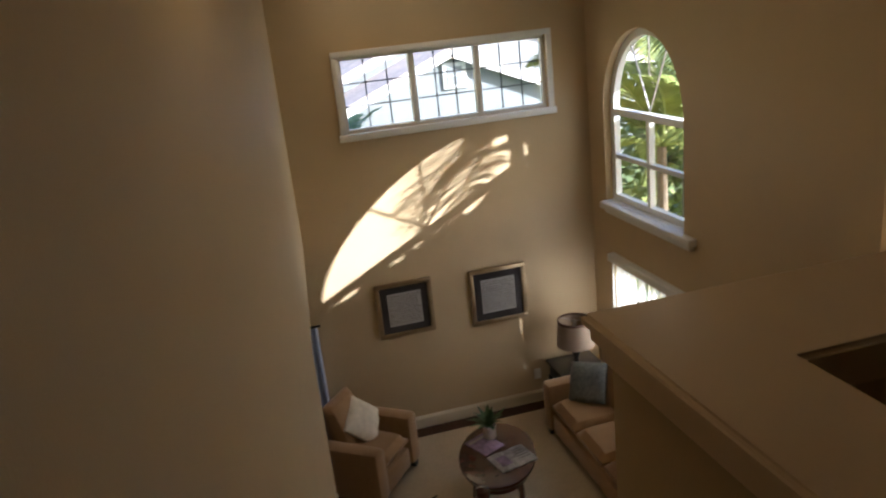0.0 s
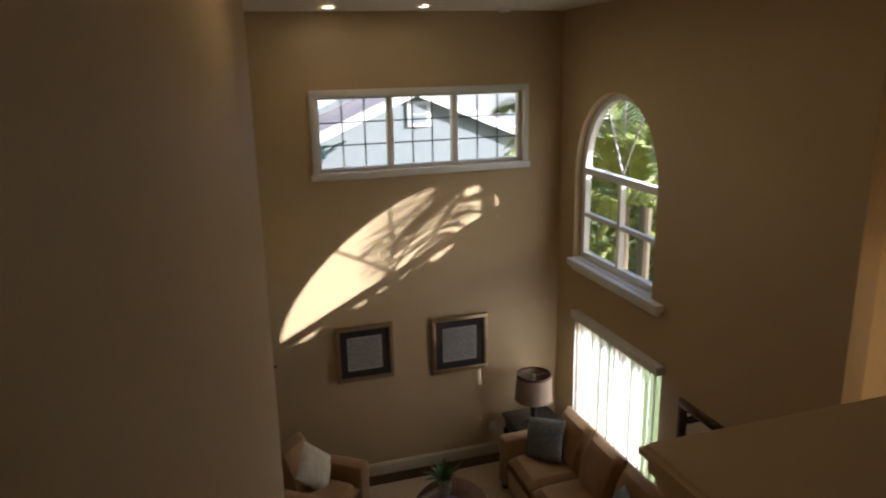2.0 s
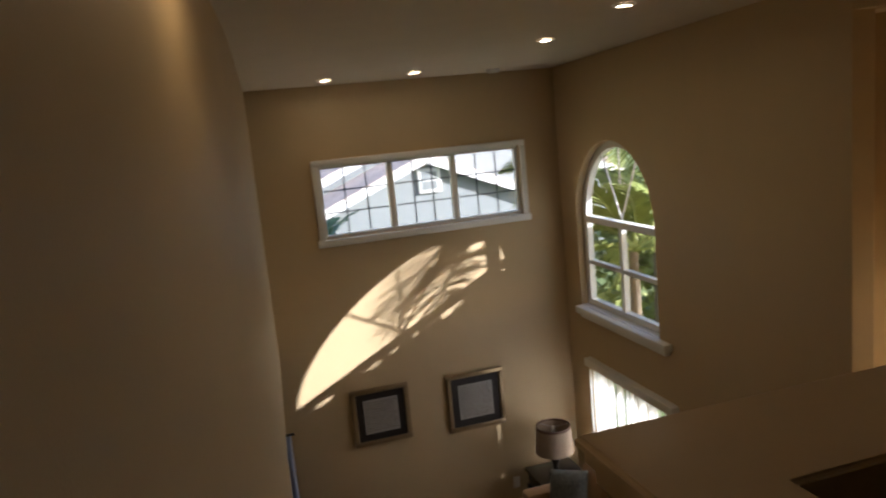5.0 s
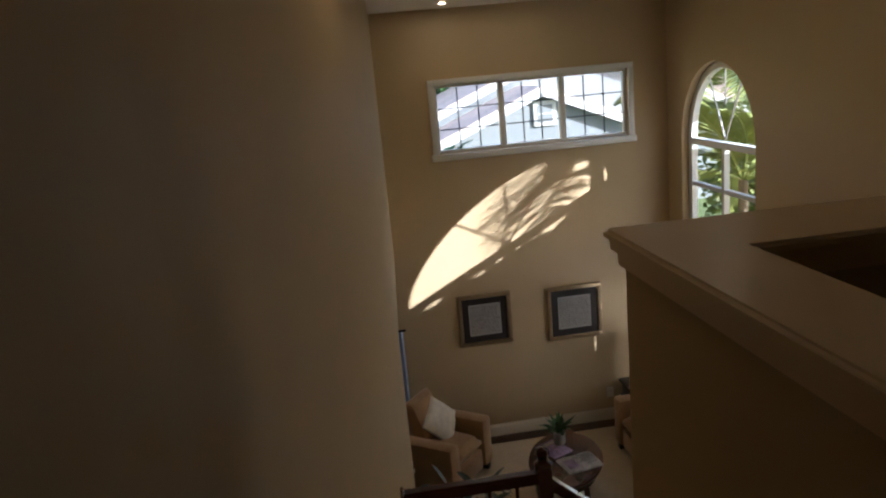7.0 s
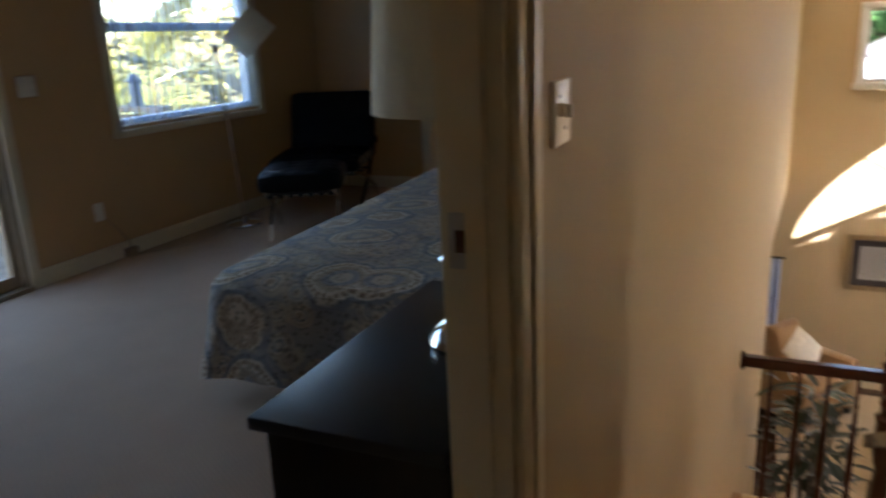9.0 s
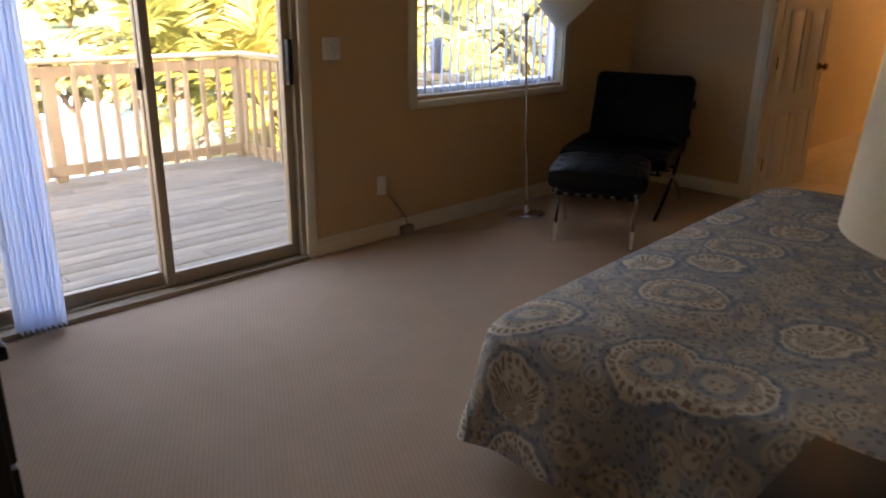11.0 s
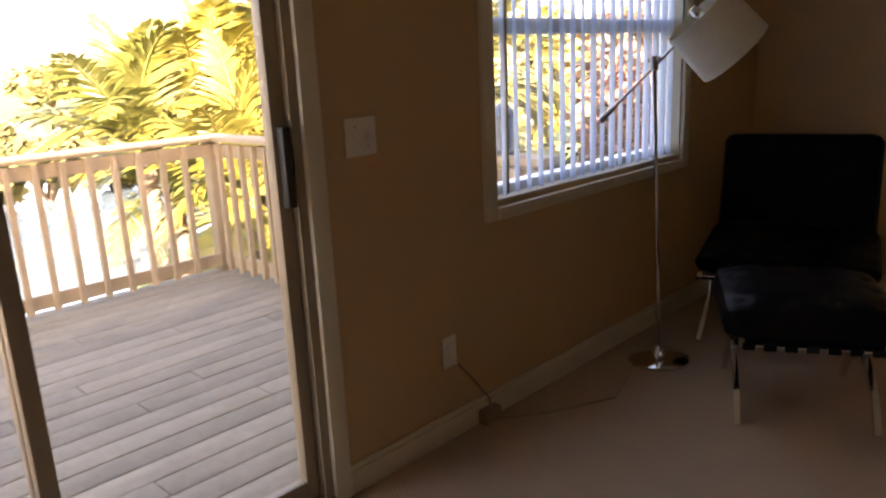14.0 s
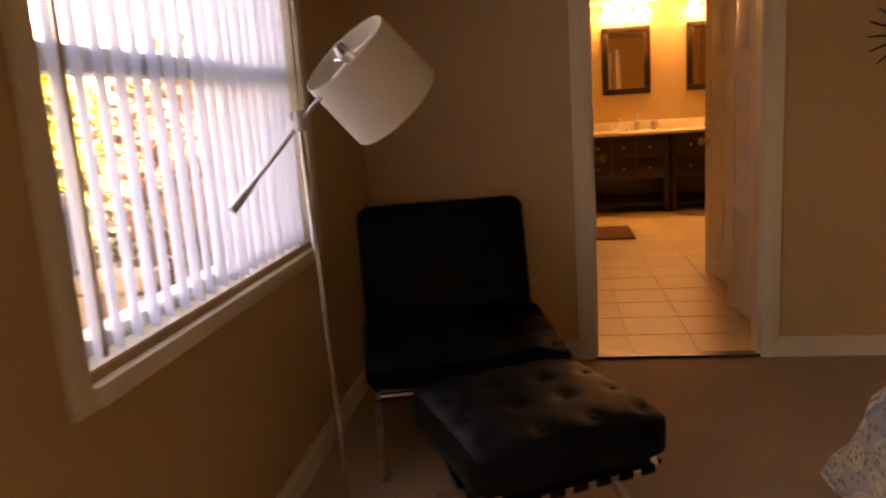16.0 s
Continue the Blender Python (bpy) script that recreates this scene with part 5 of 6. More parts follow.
for k in range(190):
    a = rp.uniform(0, 6.28)
    r = rp.uniform(0.03, 0.24)
    z = rp.uniform(0.7, 1.5)
    el = rp.uniform(-0.4, 0.9)
    blade(bm, (r * math.cos(a), r * math.sin(a), z), (math.cos(a + rp.uniform(-1, 1)) * math.cos(el), math.sin(a + rp.uniform(-1, 1)) * math.cos(el), math.sin(el)), rp.uniform(0.10, 0.2), 0.05, rp.uniform(0.1, 0.5), 4)
part("foliage", bm, HOUSELEAF, fp)

# ---- bedroom ----
bed = thing("bed", "low bed made up with a blue-grey medallion bedspread", "bed", (-0.55, 2.85, 0), 3.0)
bm = bmesh.new()
box(bm, -0.86, 0.34, -0.68, 1.40, 0.0, 0.22, bevel=0.01)
part("bed_base", bm, BLACKWOOD, bed)
bm = bmesh.new()
box(bm, -0.93, 0.36, -0.77, 1.50, 0.222, 0.44, bevel=0.05)
part("mattress", bm, PAPER, bed)
bm = bmesh.new()
# bedspread: a draped sheet with rounded top edge and hanging folds
X0, X1, Y0, Y1 = -1.05, 0.37, -0.85, 1.66
outline = []
rounds = 0.10
corner = []
for cx, cy, a0 in ((X0 + rounds, Y0 + rounds, 180), (X1, Y0, 270), (X1, Y1, 0), (X0 + rounds, Y1 - rounds, 90)):
    rr = rounds if cx < 0 else 0.0
    for k in range(9 if rr else 1):
        a = radians(a0 + 90 * k / 8)
        corner.append((cx + rr * math.cos(a), cy + rr * math.sin(a)))
pts = []
for (ax, ay), (bx_, by_) in zip(corner, corner[1:] + corner[:1]):
    L = math.hypot(bx_ - ax, by_ - ay)
    n = max(1, int(L / 0.04))
    for k in range(n):
        pts.append((ax + (bx_ - ax) * k / n, ay + (by_ - ay) * k / n))
cxm, cym = (X0 + X1) / 2, (Y0 + Y1) / 2
levels = [(0.0, 0.50, 0.0), (0.5, 0.505, 0.0), (0.8, 0.50, 0.0), (0.93, 0.492, 0.0), (0.975, 0.48, 0.0), (1.0, 0.45, 0.0), (1.008, 0.40, 0.2), (1.012, 0.32, 0.5), (1.02, 0.22, 0.9), (1.03, 0.15, 1.2), (1.036, 0.085, 1.3)]
rings = []
for f, z, wav in levels:
    ring = []
    for i, (px, py) in enumerate(pts):
        dx, dy = px - cxm, py - cym
        ln = math.hypot(dx, dy)
        wob = 0.016 * wav * math.sin(i * 0.55) + 0.012 * wav * math.sin(i * 0.21 + 1)
        if px > X1 - 0.02:
            wob = 0
        q = f if f < 0.9 else 1 - (1 - f) * 1.0
        zz = z + (0.012 * math.sin(px * 7 + 1) * math.sin(py * 5) if f < 0.95 else 0) + (0.02 * wav * math.sin(i * 0.11) if f > 1.02 else 0)
        flare = max(0.0, f - 1.0)
        flare *= 1 + 2.6 * math.exp(-((px - X0) ** 2 + (py - Y1) ** 2) / 0.03)
        ring.append(bm.verts.new((cxm + dx * min(q, 1.0) + dx / ln * (wob + flare * 1.6) * (0 if px > X1 - 0.02 else 1), cym + dy * min(q, 1.0) + dy / ln * (wob + flare * 1.6), zz)))
    rings.append(ring)
for a, b in zip(rings[1:], rings[2:]):
    for i in range(len(pts)):
        j = (i + 1) % len(pts)
        bm.faces.new((a[i], a[j], b[j], b[i]))
for v in rings[0]:
    bm.verts.remove(v)
bm.faces.new(rings[1])
spread = part("bedspread", bm, SPREAD, bed, "blue-grey and cream medallion bedspread")


def drawer_unit(name, label, category, at, rz, w, d, h, rows, cols, knob=True):
    """A drawer chest facing -y; its back at y = d."""
    e = thing(name, label, category, at, rz)
    part("body", bx(-w / 2 + 0.01, w / 2 - 0.01, 0.012, d, 0.06, h - 0.03, bevel=0.004), BLACKWOOD, e)
    part("top", bx(-w / 2 - 0.012, w / 2 + 0.012, -0.015, d + 0.002, h - 0.03, h, bevel=0.005), BLACKWOOD, e)
    for sx in (-1, 1):
        for y in (0.05, d - 0.05):
            part("foot", bx(sx * (w / 2 - 0.05) - 0.025, sx * (w / 2 - 0.05) + 0.025, y - 0.025, y + 0.025, 0, 0.06), BLACKWOOD, e)
    cw, rh = (w - 0.06) / cols, (h - 0.13) / rows
    for i in range(rows):
        for j in range(cols):
            x, z = -w / 2 + 0.03 + cw * (j + 0.5), 0.08 + rh * (i + 0.5)
            dr = part("drawer", bx(x - cw / 2 + 0.006, x + cw / 2 - 0.006, -0.006, 0.014, z - rh / 2 + 0.006, z + rh / 2 - 0.006, bevel=0.004), BLACKWOOD, e)
            for s in ((-0.25, 0.25) if cw > 0.5 else (0,)):
                bm = bmesh.new()
                lathe(bm, [(0.0, 0.0), (0.006, 0.0), (0.006, 0.012), (0.014, 0.018), (0.012, 0.026), (0.0, 0.028)], 14)
                bmesh.ops.transform(bm, matrix=pose(x + s * cw, -0.006, z, 90, 0, 0), verts=bm.verts[:])
                part("knob", bm, STEEL, dr, "polished steel knob")
    return e


drawer_unit("nightstand", "black wood nightstand beside the bed", "nightstand", (-0.545, 1.405, 0), -90, 0.87, 0.41, 0.60, 2, 1)
drawer_unit("dresser", "long black wood dresser with steel knobs", "dresser", (-2.31, 0.72, 0), 180, 1.42, 0.52, 0.80, 3, 2)

# silver lamp on the nightstand
sl = thing("table_lamp", "polished silver baluster table lamp with a cream drum shade", "lamp", (-0.27, 1.43, 0.601))
KZ, KR = 1.24, 1.1
bm = bmesh.new()
lathe(bm, [(r * KR, z * KZ) for r, z in [(0.0, 0.0), (0.085, 0.0), (0.088, 0.012), (0.075, 0.035), (0.045, 0.055), (0.022, 0.065), (0.020, 0.075), (0.030, 0.085), (0.032, 0.097), (0.022, 0.107), (0.018, 0.112), (0.026, 0.122), (0.028, 0.132), (0.018, 0.142), (0.045, 0.150), (0.058, 0.163), (0.058, 0.173), (0.040, 0.188), (0.026, 0.198), (0.030, 0.210), (0.026, 0.222), (0.018, 0.235), (0.014, 0.30), (0.019, 0.315), (0.028, 0.325), (0.030, 0.335), (0.022, 0.345), (0.031, 0.355), (0.032, 0.365), (0.022, 0.375), (0.029, 0.385), (0.028, 0.395), (0.012, 0.41), (0.010, 0.56), (0.0, 0.56)]], 32)
part("base", bm, CHROME, sl)
bm = bmesh.new()
lathe(bm, [(0.195, 0.55), (0.175, 0.86), (0.172, 0.86), (0.192, 0.55), (0.195, 0.55)], 40)
part("shade", bm, SHADE, sl)
bm = bmesh.new()
for k in range(3):
    a = 2.1 * k
    cyl(bm, (0, 0, 0.83), (0.174 * math.cos(a), 0.174 * math.sin(a), 0.84), 0.003, seg=6)
lathe(bm, [(0, 0.68), (0.014, 0.68), (0.02, 0.74), (0.004, 0.8), (0.004, 0.84), (0.0, 0.85)], 12)
part("harp", bm, STEEL, sl)

# chrome floor lamp
fl = thing("floor_lamp", "chrome swing-arm floor lamp with a tilted cream drum shade", "lamp", (-3.27, 4.335, 0))
bm = bmesh.new()
lathe(bm, [(0.0, 0.003), (0.135, 0.003), (0.135, 0.018), (0.12, 0.026), (0.03, 0.034), (0.022, 0.06), (0.010, 0.07), (0.0, 0.07)], 36)
part("base", bm, CHROME, fl)
bm = bmesh.new()
cyl(bm, (0, 0, 0.06), (0, -0.10, 1.30), 0.009, seg=14)
part("pole", bm, CHROME, fl)
bm = bmesh.new()
cyl(bm, (0, -0.098, 1.28), (0, -0.102, 1.335), 0.016, seg=14)
cyl(bm, (-0.022, -0.10, 1.32), (0.022, -0.10, 1.32), 0.012, seg=12)
part("joint", bm, STEEL, fl)
ARM_A, ARM_B = Vector((-0.165, -0.235, 1.085)), Vector((0.11, 0.06, 1.465))
bm = bmesh.new()
tube(bm, [ARM_A, ARM_A.lerp(ARM_B, 0.12), ARM_A.lerp(ARM_B, 0.2), ARM_B], [0.013, 0.011, 0.006, 0.006], 10)
part("arm", bm, STEEL, fl)
sh_axis = Vector((0.15, 0.12, -0.20)).normalized()
mshade = Matrix.Translation(ARM_B + Vector((0.0, 0.0, 0.01))) @ sh_axis.to_track_quat("Z", "Y").to_matrix().to_4x4()
bm = bmesh.new()
lathe(bm, [(0.148, -0.02), (0.156, 0.20), (0.153, 0.20), (0.145, -0.02), (0.148, -0.02)], 40)
bmesh.ops.transform(bm, matrix=mshade, verts=bm.verts[:])
part("shade", bm, SHADE, fl)
bm = bmesh.new()
lathe(bm, [(0.0, -0.05), (0.014, -0.05), (0.022, -0.03), (0.022, 0.02), (0.012, 0.06), (0.0, 0.06)], 14)
for k in range(3):
    a = 2.094 * k
    cyl(bm, (0, 0, 0.0), (0.146 * math.cos(a), 0.146 * math.sin(a), 0.0), 0.003, seg=6)
bmesh.ops.transform(bm, matrix=mshade, verts=bm.verts[:])
part("socket", bm, CHROME, fl)
bm = bmesh.new()
tube(bm, [(-0.12, -0.02, 0.008), (-0.02, -0.2, 0.006), (0.05, -0.45, 0.006), (-0.08, -0.72, 0.006), (-0.2, -0.9, 0.01), (-0.24, -0.93, 0.05)], 0.004, 6)
part("cord", bm, CORDPLASTIC, fl)


def tuft_grid(w, d, nx, ny, depth, rad):
    return [(-w / 2 + w * (i + 0.5) / nx, -d / 2 + d * (j + 0.5) / ny, depth, rad) for i in range(nx) for j in range(ny)]


def tufted(name, parent, w, d, h, m, nx, ny):
    bm = bmesh.new()
    # welts of the square panels
    puff(bm, w, d, h, m, 30, 6.0, tuft_grid(w, d, nx, ny, 0.013, 0.03), 0.12)
    p = part(name, bm, LEATHER, parent, "black tufted leather cushion")
    for tx, ty, td, tr in tuft_grid(w, d, nx, ny, 0.013, 0.03):
        bm = bmesh.new()
        bmesh.ops.create_uvsphere(bm, u_segments=10, v_segments=6, radius=0.009, matrix=m @ Matrix.Translation((tx, ty, h / 2 - 0.011)) @ Matrix.Diagonal((1, 1, 0.5, 1)))
        part("button", bm, LEATHER, p)
    return p


def x_leg(parent, x, pts_a, pts_b):
    bm = bmesh.new()
    flatbar(bm, [(x, y, z) for y, z in pts_a], 0.022, 0.026, (1, 0, 0))
    part("leg", bm, CHROME, parent)
    bm = bmesh.new()
    flatbar(bm, [(x, y, z) for y, z in pts_b], 0.021, 0.026, (1, 0, 0))
    part("leg", bm, CHROME, parent)


def curve(p0, p1, bend, n=10):
    (y0, z0), (y1, z1) = p0, p1
    return [(y0 + (y1 - y0) * k / n + bend * math.sin(math.pi * k / n) * 0.6, z0 + (z1 - z0) * k / n - bend * math.sin(math.pi * k / n) * 0.4) for k in range(n + 1)]


# lounge chair: faces -y
lc = thing("lounge_chair", "black tufted leather lounge chair on crossed chrome legs", "chair", (-2.99, 5.09, 0), 15)
tufted("seat_cushion", lc, 0.80, 0.60, 0.13, pose(0, -0.07, 0.405, 5, 0, 0), 5, 4)
tufted("back_cushion", lc, 0.77, 0.60, 0.12, pose(0, 0.30, 0.635, 76, 0, 0), 5, 4)
for s in (-1, 1):
    x_leg(lc, s * 0.345, [(0.42, 0.86), (0.36, 0.66), (0.24, 0.42), (0.05, 0.22), (-0.18, 0.08), (-0.36, 0.0)], [(-0.40, 0.345), (-0.2, 0.30), (0.05, 0.235), (0.25, 0.13), (0.36, 0.0)])
for y, z in ((-0.36, 0.335), (-0.15, 0.325), (0.06, 0.315)):
    part("strap", bx(-0.36, 0.36, y - 0.03, y + 0.03, z - 0.014, z - 0.005, bevel=0.002), LEATHER, lc)
for y, z in ((0.32, 0.50), (0.40, 0.70)):
    part("strap", bx(-0.36, 0.36, y + 0.05, y + 0.06, z - 0.03, z + 0.03, bevel=0.002), LEATHER, lc)
for y, z in ((-0.38, 0.335), (0.43, 0.84)):
    bm = bmesh.new()
    cyl(bm, (-0.345, y, z), (0.345, y, z), 0.008, seg=10)
    part("crossbar", bm, CHROME, lc)

ot = thing("ottoman", "black tufted leather ottoman on crossed chrome legs", "ottoman", (-2.68, 4.315, 0), 28)
ot.scale = (0.99, 0.99, 1.06)
tufted("cushion", ot, 0.63, 0.61, 0.165, pose(0, 0, 0.376), 4, 4)
for s in (-1, 1):
    x_leg(ot, s * 0.235, [(-0.27, 0.0), (-0.20, 0.10), (-0.02, 0.20), (0.18, 0.27), (0.28, 0.315)], [(0.27, 0.0), (0.20, 0.10), (0.02, 0.20), (-0.18, 0.27), (-0.28, 0.315)])
for k in range(6):
    y = -0.25 + 0.1 * k
    part("strap", bx(-0.26, 0.26, y - 0.028, y + 0.028, 0.300, 0.312, bevel=0.002), LEATHER, ot)
for y in (-0.28, 0.28):
    bm = bmesh.new()
    cyl(bm, (-0.245, y, 0.298), (0.245, y, 0.298), 0.007, seg=10)
    part("crossbar", bm, CHROME, ot)
    for k in range(7):
        x = -0.21 + 0.07 * k
        part("strap_end", bx(x - 0.022, x + 0.022, y - 0.011, y + 0.011, 0.286, 0.312, bevel=0.004), LEATHER, ot)

# dark sunburst ornament on the bath-side wall
orn = thing("wall_ornament", "dark spiky metal wall ornament", "wall decor", (-0.98, NY, 1.50))
bm = bmesh.new()
lathe(bm, [(0.0, 0.0), (0.05, 0.0), (0.045, 0.02), (0.0, 0.025)], 18)
bmesh.ops.transform(bm, matrix=pose(0, -0.004, 0, 90, 0, 0), verts=bm.verts[:])
part("hub", bm, BLACKMETAL, orn)
for k in range(18):
    a = 2 * math.pi * k / 18
    bm = bmesh.new()
    cyl(bm, (0.05 * math.cos(a), -0.012, 0.05 * math.sin(a)), (0.19 * math.cos(a), -0.012, 0.19 * math.sin(a)), 0.007, 0.003, 6)
    part("spike", bm, BLACKMETAL, orn)


# ---- bathroom ----
def panel_door(name, label, at, rz, w, h=2.01, cols=2, kind="structure", rows=((0.12, 0.62), (0.76, 1.38), (1.50, 1.86))):
    """A panelled leaf hinged at its origin, running along +x, 35 mm thick."""
    e = thing(name, label, "door", at, rz)
    e["kind"] = kind
    part("slab", bx(0, w, 0.004, 0.031, 0.008, h, bevel=0.002), DOORWHITE, e)
    stile = 0.09
    cw = (w - stile * (cols + 1)) / cols
    xs = [stile + k * (cw + stile) for k in range(cols)]
    for side in (0, 1):
        y0, y1 = (0.031, 0.037) if side else (-0.002, 0.004)
        bm = bmesh.new()
        zs = [0.008] + [z for r in rows for z in r] + [h]
        for k in range(0, len(zs), 2):
            box(bm, 0, w, y0, y1, zs[k], zs[k + 1])
        for za, zb in rows:
            edges = [0.0] + [q for x in xs for q in (x, x + cw)] + [w]
            for k in range(0, len(edges), 2):
                box(bm, edges[k], edges[k + 1], y0 + 0.0002, y1 - 0.0002, za, zb)
        part("stile_and_rail", bm, DOORWHITE, e)
        for x in xs:
            for za, zb in rows:
                a0, a1 = (0.031, 0.035) if side else (0.0, 0.004)
                part("panel", bx(x + 0.022, x + cw - 0.022, a0, a1, za + 0.022, zb - 0.022, bevel=0.0015), DOORWHITE, e)
    return e


def knob(parent, x, z, material):
    for s, y in ((1, 0.037), (-1, -0.002)):
        bm = bmesh.new()
        lathe(bm, [(0.0, 0.0), (0.03, 0.0), (0.028, 0.008), (0.01, 0.012), (0.01, 0.03), (0.024, 0.04), (0.027, 0.052), (0.018, 0.064), (0.0, 0.066)], 18)
        bmesh.ops.transform(bm, matrix=pose(x, y, z, -90 if s > 0 else 90, 0, 0), verts=bm.verts[:])
        part("door_knob", bm, material, parent)


bd = panel_door("door_2", "white six-panel bathroom door standing open", (-2.385, NY + 0.125, 0), 86, 0.77)
knob(bd, 0.71, 0.95, BRASS)
for z in (0.25, 1.0, 1.75):
    bm = bmesh.new()
    cyl(bm, (-0.002, 0.0, z - 0.045), (-0.002, 0.0, z + 0.045), 0.007, seg=8)
    part("hinge", bm, BRASS, bd)
b1 = panel_door("door_3", "white panelled bifold closet leaf, half folded", (-1.468, 6.479, 0.006), 95, 0.40, 2.01, 1)
b2 = panel_door("door_4", "white panelled bifold closet leaf, half folded", (-1.386, 7.348, 0.006), 101, 0.41, 2.01, 1)
knob(b2, 0.36, 0.95, STEEL)

VY = 10.62
for vx in (-1.79, -0.80):
    v = thing("vanity_cabinet", "dark espresso bathroom vanity with drawers and open shelf", "vanity", (vx, VY, 0.0045), group="vanities")
    part("body", bx(-0.48, 0.48, 0.02, 0.56, 0.38, 0.86, bevel=0.004), DARKWOOD, v)
    for s in (-1, 1):
        part("leg", bx(s * 0.455 - 0.025, s * 0.455 + 0.025, 0.0, 0.05, 0, 0.86, bevel=0.003), DARKWOOD, v)
        part("leg", bx(s * 0.455 - 0.025, s * 0.455 + 0.025, 0.51, 0.56, 0, 0.38, bevel=0.003), DARKWOOD, v)
    part("shelf", bx(-0.43, 0.43, 0.02, 0.55, 0.08, 0.11), DARKWOOD, v)
    part("back_panel", bx(-0.43, 0.43, 0.54, 0.555, 0.11, 0.38), DARKWOOD, v)
    for k, (x0, x1) in enumerate(((-0.42, -0.14), (-0.13, 0.13), (0.14, 0.42))):
        for z0, z1 in ((0.40, 0.61), (0.63, 0.84)):
            d = part("drawer", bx(x0, x1, 0.0, 0.02, z0, z1, bevel=0.004), DARKWOOD, v)
            bm = bmesh.new()
            lathe(bm, [(0.0, 0.0), (0.006, 0.0), (0.006, 0.012), (0.013, 0.018), (0.0, 0.024)], 12)
            bmesh.ops.transform(bm, matrix=pose((x0 + x1) / 2, 0.0, (z0 + z1) / 2, 90, 0, 0), verts=bm.verts[:])
            part("knob", bm, STEEL, d)
bm = bmesh.new()
box(bm, -2.30, -0.28, VY - 0.02, VY + 0.575, 0.866, 0.90, bevel=0.006)
box(bm, -2.30, -0.28, VY + 0.555, VY + 0.575, 0.901, 1.00, bevel=0.004)
simple("countertop", bm, STONETOP, "cream stone vanity top with splashback", "countertop")
for vx in (-1.79, -0.80):
    fc = thing("faucet", "brushed steel bathroom faucet on the vanity", "faucet", (vx, VY + 0.42, 0.901))
    bm = bmesh.new()
    tube(bm, [(0, 0, 0), (0, 0, 0.10), (0, -0.04, 0.14), (0, -0.10, 0.12)], 0.011, 10)
    part("spout", bm, STEEL, fc)
    for s in (-1, 1):
        bm = bmesh.new()
        lathe(bm, [(0, 0), (0.02, 0), (0.015, 0.04), (0.0, 0.05)], 12, s * 0.09, 0)
        part("handle", bm, STEEL, fc)
cup = thing("tumbler", "small cream cup on the vanity top", "cup", (-1.42, VY + 0.30, 0.901))
bm = bmesh.new()
lathe(bm, [(0, 0), (0.034, 0), (0.038, 0.10), (0.034, 0.10), (0.03, 0.01), (0, 0.01)], 18)
part("body", bm, CERAMIC, cup)
soap = thing("soap_bottle", "cream soap bottle with a pump on the vanity", "bottle", (-1.60, VY + 0.34, 0.901))
bm = bmesh.new()
lathe(bm, [(0, 0), (0.032, 0), (0.034, 0.10), (0.014, 0.125), (0.012, 0.15), (0.0, 0.15)], 18)
part("body", bm, CERAMIC, soap)
bm = bmesh.new()
tube(bm, [(0, 0, 0.15), (0, 0, 0.19), (0, -0.035, 0.19)], 0.006, 8)
part("pump", bm, STEEL, soap)
for vx in (-1.69, -0.75):
    m_ = thing("wall_mirror", "dark framed bathroom mirror above the vanity", "mirror", (vx, 11.2, 1.69), group="bathroom mirrors")
    for a in ((-0.27, 0.27, 0.31, 0.38), (-0.27, 0.27, -0.38, -0.31), (-0.27, -0.20, -0.31, 0.31), (0.20, 0.27, -0.31, 0.31)):
        part("frame_bar", bx(a[0], a[1], -0.035, -0.002, a[2], a[3], bevel=0.006), DARKWOOD, m_)
    part("glass", bx(-0.20, 0.20, -0.012, -0.003, -0.31, 0.31), MIRROR, m_)
    lt = thing("vanity_light", "row of lit frosted bulbs over the mirror", "wall lamp", (vx, 11.2, 2.26), group="vanity lights")
    part("back_plate", bx(-0.28, 0.28, -0.03, -0.002, -0.04, 0.04, bevel=0.006), STEEL, lt)
    for k in range(3):
        x = -0.2 + 0.2 * k
        bm = bmesh.new()
        lathe(bm, [(0.025, 0.03), (0.05, -0.02), (0.065, -0.10), (0.06, -0.10), (0.0, -0.02)], 18, x, -0.10)
        part("glass_shade", bm, BULBGLOW, lt)
        bm = bmesh.new()
        tube(bm, [(x, -0.03, 0.0), (x, -0.07, 0.03), (x, -0.10, 0.03)], 0.008, 8)
        part("arm", bm, STEEL, lt)
bm = bmesh.new()
box(bm, -2.5, -1.84, 9.08, 9.75, 0.009, 0.022, bevel=0.005)
simple("bath_mat", bm, MATBROWN, "brown woven bath mat on the tiles", "bath mat")

# ---- deck ----
deck = tagged(new("deck_floor"), "weathered grey wooden deck boards", "deck", kind="structure")
DX0, DX1, DY1 = -6.72, WX - 0.16, 4.22
rail_d = thing("deck_railing", "sunlit wooden deck railing with square balusters", "railing", (0, 0, -0.06))


def dpost(x, y, h=0.94, s=0.045):
    part("post", bx(x - s, x + s, y - s, y + s, 0.0, h, bevel=0.005), RAILWOOD, rail_d)


